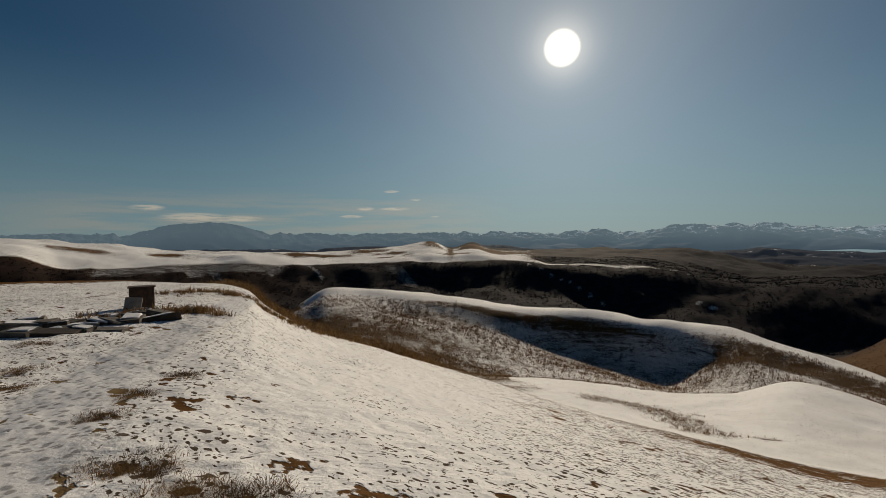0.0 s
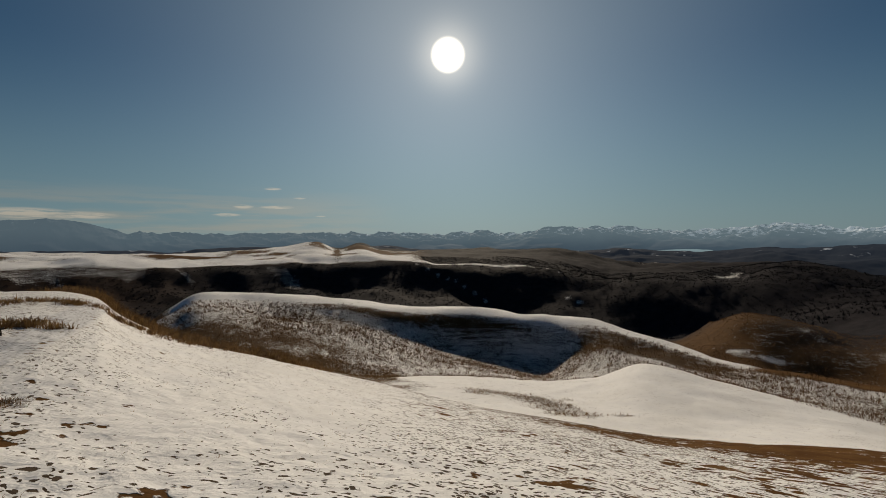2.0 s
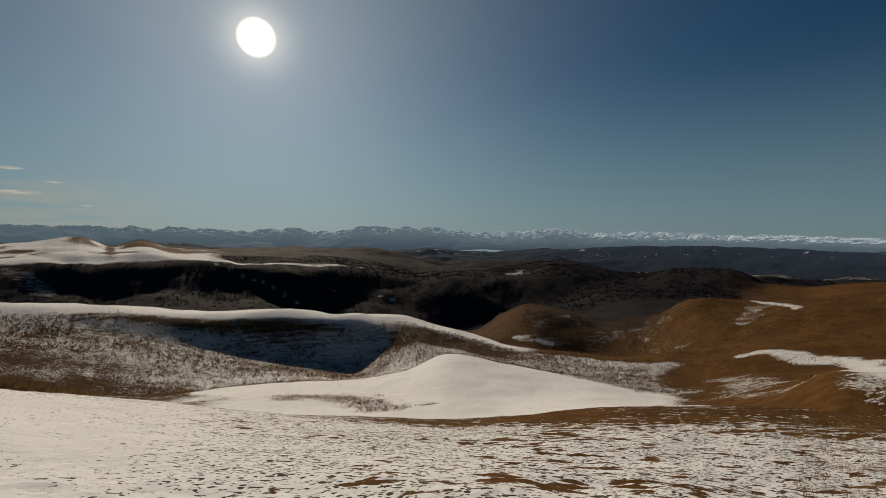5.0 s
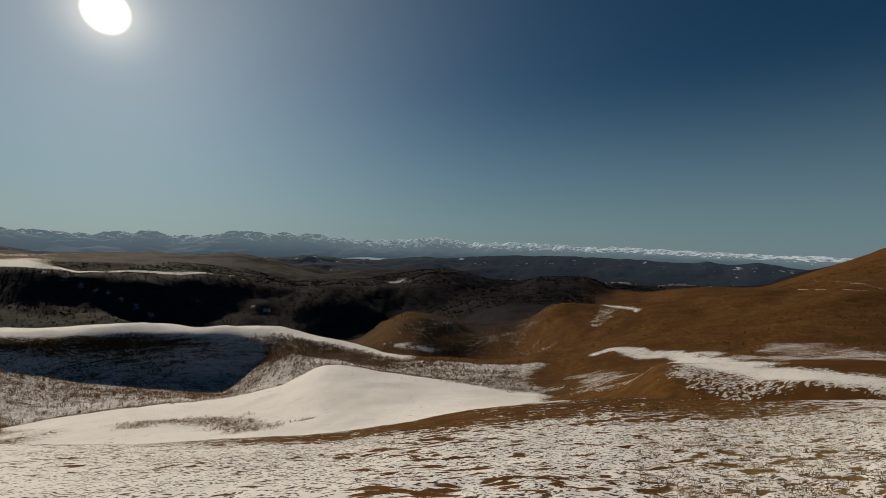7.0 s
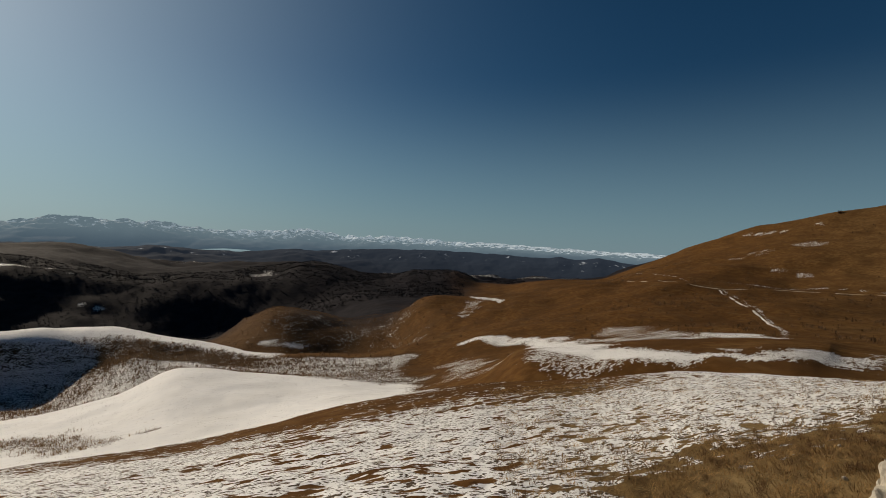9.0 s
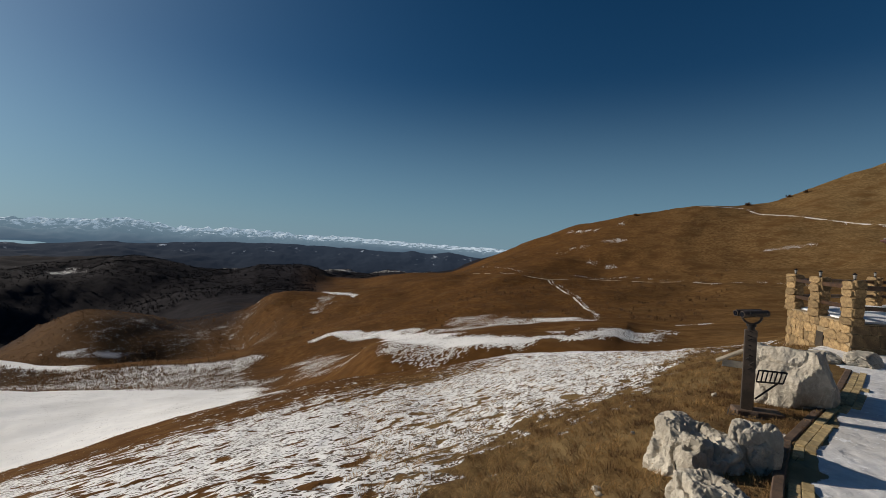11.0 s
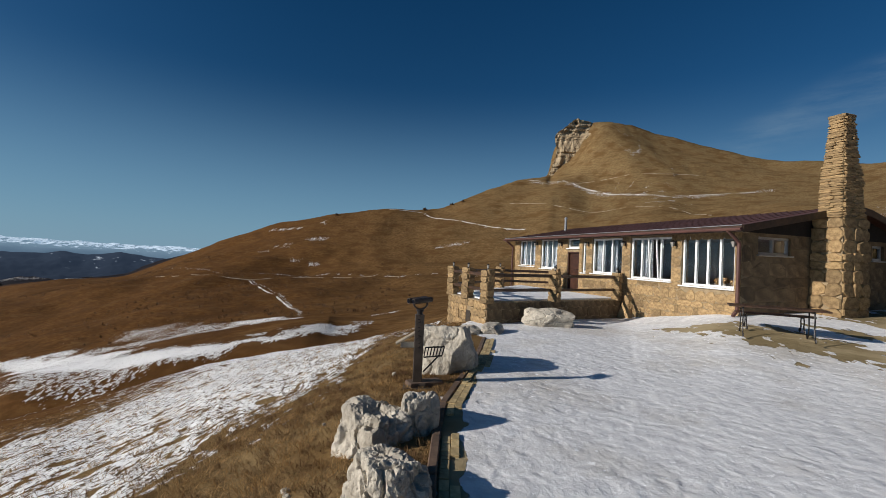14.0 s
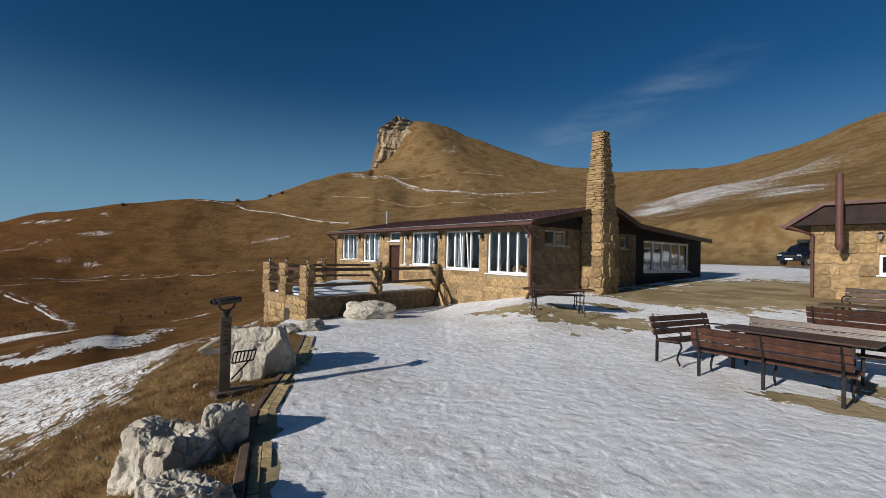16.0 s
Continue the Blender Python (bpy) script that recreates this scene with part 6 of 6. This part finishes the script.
bench(along((-3.3, -15.3), (-1.2, -16.2)), 2.28, "dark slatted bench near the hut wall", WALL_SET)
table(pose(5.42, -12.85, ground_z(5.42, -12.85), 0, 0, 30), 2.0, 0.7, "thin brown plank table with curled iron legs on bare paving", CAFE_SET, curled=True)
stool_bench(pose(5.75, -13.55, ground_z(5.75, -13.55), 0, 0, 30), 1.7, "low backless bench with curled iron legs", CAFE_SET)


# ---- stone hut ----
def build_hut():
    m = Matrix(((-0.9693, -0.2459, 0, -1.15), (0.2459, -0.9693, 0, -20.1), (0, 0, 1, 0), (0, 0, 0, 1)))
    hut = thing("stone_hut", m, "small sandstone hut with overhanging brown roof", "building")
    hole = (1.25, 2.2, 1.8, 2.45)
    bm = bmesh.new()
    wall_strips(bm, -0.45, 5.5, 0.3, 3.5, [hole], 0, 0.3)
    wall = part("front_wall", bm, MORTAR, hut)
    bm = bmesh.new()
    box(bm, -0.45, -0.15, 0.3, 5, 0.3, 3.5), box(bm, 5.2, 5.5, 0.3, 5, 0.3, 3.5), box(bm, -0.15, 5.2, 4.7, 5, 0.3, 3.5)
    part("rear_wall", bm, MORTAR, hut)
    clad(wall, Matrix.Identity(4), -0.45, 5.5, 0.6, 3.48, [(hole[0] - 0.03, hole[1] + 0.03, hole[2] - 0.06, hole[3] + 0.03)], course=(0.26, 0.45), wide=(0.35, 0.7), seed=31)
    clad(wall, Matrix(((0, 1, 0, -0.45), (-1, 0, 0, 5), (0, 0, 1, 0), (0, 0, 0, 1))), 0, 5, 0.6, 3.48, course=(0.26, 0.45), wide=(0.35, 0.7), seed=32)
    window_unit(hut, pose(hole[0], 0.02, hole[2]), hole[1] - hole[0], hole[3] - hole[2], (1, 1))
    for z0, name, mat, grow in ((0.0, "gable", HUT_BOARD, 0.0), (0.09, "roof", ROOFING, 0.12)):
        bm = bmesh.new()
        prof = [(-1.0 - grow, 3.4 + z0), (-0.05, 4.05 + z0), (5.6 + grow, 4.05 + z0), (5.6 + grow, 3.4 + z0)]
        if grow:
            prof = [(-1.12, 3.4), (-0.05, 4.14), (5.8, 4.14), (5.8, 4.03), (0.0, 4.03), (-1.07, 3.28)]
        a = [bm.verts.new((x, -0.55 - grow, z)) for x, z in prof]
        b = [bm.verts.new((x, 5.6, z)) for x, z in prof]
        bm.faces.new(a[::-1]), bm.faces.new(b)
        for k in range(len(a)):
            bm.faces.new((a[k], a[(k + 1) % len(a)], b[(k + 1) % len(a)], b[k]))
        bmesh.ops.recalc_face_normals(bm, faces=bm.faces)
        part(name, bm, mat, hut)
    bm = bmesh.new()
    pipe(bm, [(-0.95, -0.6, 3.36), (-0.6, -0.4, 3.2), (-0.4, -0.1, 3.1), (-0.4, -0.1, 0.9)], 0.05, 8)
    part("downpipe", bm, ROOFING, hut)
    bm = bmesh.new()
    pipe(bm, [(-1.15, -0.68, 3.38), (-1.15, 5.6, 3.38)], 0.06, 8)
    part("gutter", bm, ROOFING, hut)
    bm = bmesh.new()
    bar(bm, (0.42, -0.8, 2.75), (0.42, -0.8, 5.0), 0.105, 20), bar(bm, (0.42, -0.8, 2.55), (0.42, -0.8, 2.75), 0.06, 20, 0.14), pipe(bm, [(0.42, -0.8, 2.8), (0.42, 0.1, 2.8)], 0.09, 10)
    part("flue", bm, ROOFING, hut, "thick rust-brown flue pipe")
    lamp = copy_thing(first_lamp, m @ pose(1.3, -0.03, 3.0))
    tagged(lamp, "small black iron lantern on the hut wall", "lamp", "lanterns along the hut wall")


build_hut()


# ---- parked car ----
def build_car(m, paint, label, roof_box=True):
    car = thing("car", m, label, "car")
    # side outline (x forwards, z), half width at each height
    bm = bmesh.new()
    outline = [(-2.15, 0.35), (-2.2, 0.75), (-2.1, 1.05), (-1.95, 1.45), (-1.5, 1.62), (0.25, 1.62), (0.75, 1.42), (1.05, 1.08), (1.75, 0.98), (2.15, 0.85), (2.22, 0.6), (2.15, 0.32)]
    rows = []
    for s in (-1, 1):
        for lean in (1.0, 0.88):
            rows.append([bm.verts.new((x * (1 if lean == 1.0 else 0.985), s * (0.9 if z < 1.05 else 0.9 - 0.2 * (z - 1.05) / 0.57) * lean, z)) for x, z in outline])
    left, right = rows[0], rows[2]
    bm.faces.new(left), bm.faces.new(right[::-1])
    for k in range(len(outline)):
        j = (k + 1) % len(outline)
        bm.faces.new((left[k], right[k], right[j], left[j]))
    for row in (rows[1], rows[3]):
        for v in row:
            bm.verts.remove(v)
    bmesh.ops.recalc_face_normals(bm, faces=bm.faces)
    bmesh.ops.bevel(bm, geom=list(bm.edges), offset=0.06, segments=2, affect="EDGES", profile=0.6)
    body = part("body", bm, paint, car, smooth_faces=True)
    bm = bmesh.new()
    for s in (-1, 1):
        for a in ((-1.75, -0.75, 1.12, 1.5), (-0.65, 0.55, 1.12, 1.5)):
            box(bm, a[0], a[1], s * 0.83 - 0.03, s * 0.83 + 0.03, a[2], a[3], 0.03)
    part("side_glass", bm, CAR_DARK, body)
    bm = bmesh.new()
    box(bm, -0.04, 0.04, -0.68, 0.68, -0.27, 0.27, 0.02)
    part("windscreen", bm, CAR_DARK, body, at=pose(0.83, 0, 1.3, 0, -52, 0))
    for s in (-1, 1):
        bm = bmesh.new()
        box(bm, 2.05, 2.2, s * 0.68 - 0.16, s * 0.68 + 0.16, 0.68, 0.82, 0.03)
        part("headlight", bm, LAMP_GLASS, body)
    bm = bmesh.new()
    box(bm, 2.14, 2.24, -0.42, 0.42, 0.6, 0.78, 0.02)
    part("grille", bm, RUBBER, body)
    bm = bmesh.new()
    box(bm, 2.2, 2.25, -0.26, 0.26, 0.42, 0.53, 0.01)
    part("number_plate", bm, WHITE_FRAME, body, "blank white plate")
    for x in (-1.35, 1.4):
        for s in (-1, 1):
            bm = bmesh.new()
            bar(bm, (x, s * 0.72, 0.33), (x, s * 0.92, 0.33), 0.33, 20)
            wheel = part("wheel", bm, RUBBER, car)
            bm = bmesh.new()
            bar(bm, (x, s * 0.88, 0.33), (x, s * 0.93, 0.33), 0.2, 10)
            part("rim", bm, GREY_METAL, wheel)
    if roof_box:
        bm = bmesh.new()
        box(bm, -1.3, 0.6, -0.4, 0.4, 1.72, 2.02, 0.1)
        part("roof_box", bm, RUBBER, car, "black roof box")
        bm = bmesh.new()
        for x in (-0.9, 0.2):
            box(bm, x - 0.03, x + 0.03, -0.62, 0.62, 1.6, 1.72, 0.01)
        part("roof_bars", bm, IRON, car)


cx, cy = 45.5 * math.sin(radians(182.1)), 45.5 * math.cos(radians(182.1))
build_car(pose(cx, cy, ground_z(cx, cy), 0, 0, 60), CAR_DARK, "dark blue parked car with black roof box")


build_car(pose(-10.3, -42.5, ground_z(-10.3, -42.5), 0, 0, -39), CAR_WHITE, "white car parked in the yard", roof_box=False)


# ---- rubble and rusty box on the knoll ----
def build_knoll_clutter():
    rnd = random.Random(77)
    # rows of broken slabs: end points of each row, how many
    rows = [((-13.9, 14.2), (-9.5, 15.3), 10), ((-12.2, 12.6), (-9.9, 13.2), 5), ((-12.8, 16.6), (-10.2, 16.9), 6), ((-15, 15), (-12, 15.4), 4)]
    n = 0
    for (x0, y0), (x1, y1), count in rows:
        for k in range(count):
            u = (k + rnd.uniform(0.1, 0.9)) / count
            x, y = x0 + (x1 - x0) * u + rnd.gauss(0, 0.12), y0 + (y1 - y0) * u + rnd.gauss(0, 0.28)
            long, wide, high = rnd.uniform(0.55, 1.25), rnd.uniform(0.35, 0.6), rnd.uniform(0.05, 0.17)
            bm = bmesh.new()
            box(bm, -long / 2, long / 2, -wide / 2, wide / 2, -0.15, high, 0.02)
            for v in bm.verts:
                v.co += Vector((rnd.uniform(-1, 1), rnd.uniform(-1, 1), rnd.uniform(-1, 1))) * 0.03
            turn = rnd.gauss(8, 16) if rnd.random() < 0.7 else rnd.uniform(0, 180)
            slab = put("broken_slab", bm, (DARK_WALL, OLD_SLAB, OLD_SLAB)[n % 3], pose(x, y, ground_z(x, y) + 0.02, rnd.uniform(-9, 9), rnd.uniform(-9, 9), turn),
                       "broken dark concrete slab lying on the snowy knoll", "slab", "broken slabs on the knoll")
            if rnd.random() < 0.6:
                bm = bmesh.new()
                a, c = rnd.uniform(0.2, 0.48), rnd.uniform(0.2, 0.48)
                box(bm, -long * a, long * rnd.uniform(0.25, 0.48), -wide * c, wide * 0.46, high - 0.02, high + 0.035, 0.015)
                for v in bm.verts:
                    v.co += Vector((rnd.uniform(-1, 1), rnd.uniform(-1, 1), 0)) * 0.04
                part("snow_cap", bm, SNOW, slab)
            n += 1
    box_ob = thing("rusty_box", pose(-13.05, 19.6, ground_z(-13.05, 19.6), 0, 0, 32) @ Matrix.Diagonal((0.72, 0.72, 0.9, 1)), "old rusty sheet metal box on the knoll", "box")
    bm = bmesh.new()
    box(bm, -0.62, 0.62, -0.5, 0.5, 0.08, 1.0, 0.03)
    body = part("body", bm, RUST, box_ob)
    bm = bmesh.new()
    box(bm, 0.1, 0.52, -0.53, -0.502, 0.2, 0.9, 0.01)
    part("door", bm, RUST, body)
    bm = bmesh.new()
    box(bm, -0.7, 0.7, -0.56, 0.56, 1.0, 1.06, 0.015)
    part("lid", bm, RUST, box_ob)
    bm = bmesh.new()
    for x in (-0.5, 0.5):
        box(bm, x - 0.06, x + 0.06, -0.45, 0.45, -0.1, 0.08)
    part("skids", bm, DARK_WOOD, box_ob)
    bm = bmesh.new()
    box(bm, -0.3, 0.3, -0.04, 0.04, -0.1, 0.55, 0.02)
    put("concrete_panel", bm, CONCRETE, pose(-12.6, 18.3, ground_z(-12.6, 18.3), -14, 6, 20), "pale concrete panel leaning before the rusty box", "panel")


build_knoll_clutter()


# ---- the cliff at the hill's end ----
def build_cliff():
    rnd = random.Random(8)
    bm = bmesh.new()
    cols, rows = 90, 110
    bands = [rnd.uniform(-1, 1) for _ in range(24)]
    verts = []
    for i in range(cols):
        k = i / (cols - 1)
        line = []
        foot = float(np.interp(k, [0, 0.3, 0.62, 0.74, 1], [10.1, 10.7, 11.9, 13.4, 15.3]))
        top = float(np.interp(k, [0, 0.12, 0.3, 0.42, 0.5, 0.77, 1], [15.6, 16.3, 16.9, 17.05, 16.85, 16.6, 15.9])) + 0.1 * noise.noise(Vector((k * 13, 0.5, 3)))
        for j in range(rows):
            s = j / (rows - 1)
            rise = foot + (top - foot) * s
            edge = float(np.interp(rise, [10, 11.5, 12.6, 13.7, 14.4, 15.3, 15.6, 16.3], [134.5, 134.95, 135.4, 135.5, 135.25, 135.3, 135.7, 136.2])) + 0.1 * noise.noise(Vector((rise * 3.1, 1.3, 4)))
            b = radians(edge + (140.3 - edge) * k)
            layer = (rise - 9.9) * 4.2 + 0.5 * noise.noise(Vector((k * 4, s * 2, 11)))
            n = int(layer) % 24
            u = layer % 1
            ledge = bands[n] * 1.1 + (bands[(n + 1) % 24] - bands[n]) * 1.1 * max(0.0, (u - 0.75) * 4)
            bulge = 3.0 * noise.noise(Vector((k * 4, s * 3, 2.0))) + 1.6 * noise.noise(Vector((k * 11, s * 9.0, 5.0))) + 0.7 * noise.noise(Vector((k * 30, s * 40.0, 7.0)))
            hollow = 7 * math.exp(-((k - 0.36) / 0.06) ** 2 - ((rise - 16.55) / 0.28) ** 2)
            d = 541 + 9 * k + (14 + 26 * k) * s ** 1.3 + ledge + bulge + hollow
            line.append(bm.verts.new((d * math.sin(b), d * math.cos(b), EYE_Z + d * math.tan(radians(rise)))))
        verts.append(line)
    for i in range(cols - 1):
        for j in range(rows - 1):
            bm.faces.new((verts[i][j], verts[i + 1][j], verts[i + 1][j + 1], verts[i][j + 1]))
    bmesh.ops.recalc_face_normals(bm, faces=bm.faces)
    put("cliff", bm, CLIFF, pose(0, 0, 0), "pale layered rock cliff at the end of the hill", "cliff", kind="structure")


build_cliff()


# ---- tufts: dry grass and scrub that nobody could count ----
def blades(name, places, heights, spread, per, mat, label, seed, lean=0.35, width=0.012):
    """One mesh of thin bent blades in tufts at places (n x 3)."""
    rng = np.random.default_rng(seed)
    n = len(places)
    p = np.repeat(places, per, 0)
    h = np.repeat(heights, per) * rng.uniform(0.55, 1.15, n * per)
    sp = np.repeat(spread, per)
    a, q = rng.uniform(0, 2 * np.pi, n * per), rng.uniform(0, 1, n * per)
    base = p + np.stack([np.cos(a) * sp * q, np.sin(a) * sp * q, np.full(n * per, -0.02)], -1)
    out = rng.uniform(0.1, 1.0, n * per) * lean
    way_out = np.stack([np.cos(a + rng.normal(0, 0.7, n * per)), np.sin(a + rng.normal(0, 0.7, n * per)), 0 * a], -1)
    side = np.stack([-way_out[:, 1], way_out[:, 0], 0 * a], -1) * (np.repeat(heights, per) * width * rng.uniform(0.7, 1.5, n * per))[:, None]
    mid = base + way_out * (h * out * 0.35)[:, None] + np.array([0, 0, 1]) * (h * 0.55)[:, None]
    tip = base + way_out * (h * out)[:, None] + np.array([0, 0, 1]) * (h * np.clip(1.02 - out * 0.4, 0.5, 1))[:, None]
    v = np.stack([base - side, base + side, mid + side * 0.8, mid - side * 0.8, tip], 1).reshape(-1, 3)
    k = np.arange(n * per)[:, None] * 5
    quads, tris = k + np.array([0, 1, 2, 3]), k + np.array([3, 2, 4])
    me = bpy.data.meshes.new(name)
    me.vertices.add(len(v))
    me.vertices.foreach_set("co", v.reshape(-1).astype(np.float32))
    loops = np.concatenate([quads, tris], 1).reshape(-1)
    me.loops.add(len(loops))
    me.loops.foreach_set("vertex_index", loops.astype(np.int32))
    me.polygons.add(n * per * 2)
    starts = (np.arange(n * per)[:, None] * 7 + np.array([0, 4])).reshape(-1)
    me.polygons.foreach_set("loop_start", starts.astype(np.int32))
    me.materials.append(mat)
    me.update()
    me.validate()
    return tagged(new(name, me), label, "vegetation", kind="stuff")


def scattered(seed, count, b0, b1, r0, r1, keep):
    """Places on the ground, evenly spread, kept by the chance that keep(b, r, cover, x, y) gives."""
    rng = np.random.default_rng(seed)
    b = rng.uniform(b0, b1, count)
    r = np.sqrt(rng.uniform(r0 * r0, r1 * r1, count))
    order = np.argsort(b)
    b, r = b[order], r[order]
    x, y = r * np.sin(np.radians(b)), r * np.cos(np.radians(b))
    c = cover_of(b[:, None], r[:, None], None)[:, 0]
    chosen = rng.uniform(0, 1, count) < keep(b, r, c, x, y)
    b, r = b[chosen], r[chosen]
    z = land_at(b, r)
    return np.stack([r * np.sin(np.radians(b)), r * np.cos(np.radians(b)), z], -1)


def build_woods():
    rng = np.random.default_rng(22)
    trees = scattered(21, 50000, -47, 78, 560, 1050, lambda b, r, c, x, y: (c[:, 2] > 0.6) * (c[:, 0] < 0.3) * (0.35 + 0.65 * ramp(-0.4, 0.3, rough(x, y, 60, 97))))
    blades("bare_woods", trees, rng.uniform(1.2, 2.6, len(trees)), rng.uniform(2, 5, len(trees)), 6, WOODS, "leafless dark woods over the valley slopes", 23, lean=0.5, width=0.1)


def build_grass():
    rng = np.random.default_rng(3)
    bank = scattered(1, 60000, 74, 124, 2.2, 24, lambda b, r, c, x, y: np.clip(0.8 - c[:, 0], 0, 1) * (c[:, 3] < 0.4) * np.clip(8 / r, 0.2, 1))
    blades("dry_grass_bank", bank, rng.uniform(0.03, 0.13, len(bank)) , np.full(len(bank), 0.1), 13, DRY_GRASS, "dry yellow-brown grass on the bank", 4, lean=1.8, width=0.028)
    slope = scattered(2, 26000, -48, 100, 3, 30, lambda b, r, c, x, y: (0.3 + 0.5 * (c[:, 0] < 0.5)) * (c[:, 3] < 0.3) * np.clip(7 / r, 0.1, 1))
    blades("grass_tips", slope, rng.uniform(0.015, 0.055, len(slope)), np.full(len(slope), 0.06), 7, DRY_GRASS, "short dry grass tips poking through snow", 5, lean=1.2, width=0.04)
    tufts = np.array([(x + rng.normal(0, 0.42) * w, y + rng.normal(0, 0.26) * w) for x, y, w in TUSSOCKS for _ in range(34)])
    tufts = np.array([(x, y, ground_z(x, y)) for x, y in tufts])
    blades("grass_tussocks", tufts, rng.uniform(0.04, 0.085, len(tufts)), np.full(len(tufts), 0.2), 60, GOLD_SCRUB, "withered brown grass tussocks", 6, lean=2.2, width=0.03)
    brow = scattered(7, 160000, -34, 8, 18, 135, lambda b, r, c, x, y: (1 - 0.85 * ramp(-14, 2, b)) * np.clip(c[:, 1] * (0.75 + 0.8 * rough(x, y, 6, 79)), 0, 1))
    blades("brow_scrub", brow, rng.uniform(0.25, 0.9, len(brow)) * (1 + 0.35 * window(np.degrees(np.arctan2(brow[:, 0], brow[:, 1])), -26, -4, 3) * (1 - ramp(60, 80, np.hypot(brow[:, 0], brow[:, 1])))), np.full(len(brow), 0.5), 11, GOLD_SCRUB, "brown dry scrub along the brow of the slope", 8, lean=1.3, width=0.016)
    hollow = scattered(9, 110000, -18, 62, 60, 300, lambda b, r, c, x, y: np.clip(c[:, 1] * (0.42 + 0.4 * rough(x, y, 24, 81)), 0, 1))
    blades("hollow_scrub", hollow, rng.uniform(0.4, 1.25, len(hollow)) ** 1.3 * np.clip(np.hypot(hollow[:, 0], hollow[:, 1]) / 170, 0.3, 1), np.full(len(hollow), 0.7), 6, DARK_SCRUB, "leafless brown scrub in the snowy hollow", 10, lean=0.6, width=0.036)
    tall = np.array([(x + rng.normal(0, 0.6) * w, y + rng.normal(0, 0.5) * w) for x, y, w in TALL_GRASS for _ in range(46)])
    tall = np.array([(x, y, ground_z(x, y)) for x, y in tall])
    blades("tall_dry_grass", tall, rng.uniform(0.14, 0.42, len(tall)), np.full(len(tall), 0.25), 12, GOLD_SCRUB, "tall golden dry grass on the knoll beside the path", 16, lean=1.2, width=0.04)
    island = scattered(17, 22000, 15, 40, 50, 84, lambda b, r, c, x, y: np.clip(c[:, 1] * 0.55, 0, 1))
    blades("island_scrub", island, rng.uniform(0.12, 0.5, len(island)), np.full(len(island), 0.3), 6, GOLD_SCRUB, "dry brown weeds standing in the snow field", 18, lean=0.6, width=0.03)
    build_woods()
    bushes = scattered(12, 26000, 42, 118, 110, 420, lambda b, r, c, x, y: np.clip(0.10 + 0.45 * window(b, 44, 66, 4) * (r > 240) + 0.25 * rough(x, y, 60, 83), 0, 1) * (c[:, 0] < 0.3))
    lone = np.array([(x + rng.normal(0, 0.8), y + rng.normal(0, 0.8), ground_z(x, y)) for x, y in ((388, -219), (392, -221), (418, -141), (378, -244), (372, -252)) for _ in range(14)])
    heights = np.concatenate([rng.uniform(0.4, 1.3, len(bushes)), rng.uniform(1.4, 3.0, len(lone))])
    bushes = np.concatenate([bushes, lone])
    blades("hillside_bushes", bushes, heights, rng.uniform(0.5, 1.4, len(bushes)), 7, DARK_SCRUB, "low dark bushes dotted over the hillside", 13, lean=0.9, width=0.06)


build_grass()


# ---- pavers laid bare beside the edging ----
def build_pavers():
    paving = thing("paving", pose(0, 0, 0), "yellow brick paving along the kerb", "pavement", kind="structure")
    bm = bmesh.new()
    box(bm, -0.097, 0.097, -0.047, 0.047, -0.05, 0.012, 0.004)
    brick = shape("paver", bm, PAVER)
    rnd = random.Random(2)
    made = 0
    for k, (a, b) in enumerate(zip(EDGE[1:], EDGE[2:])):
        face, long = run_face(a, b), math.dist(a, b)
        for i in range(int(long / 0.2)):
            for j in range(6):
                if made >= 300 or j > 1.5 + 2.6 * float(rough(np.array([a[0] + i * 0.1]), np.array([a[1]]), 1.1, 87)[0]):
                    continue
                p = face @ Vector((0.1 + i * 0.2 + (0.1 if j % 2 else 0), -0.12 - j * 0.1, 0))
                part("paver", brick, None, paving, at=pose(p.x, p.y, ground_z(p.x, p.y) + 0.014, rnd.uniform(-1, 1), rnd.uniform(-1, 1)) @ face.to_3x3().to_4x4())
                made += 1


build_pavers()
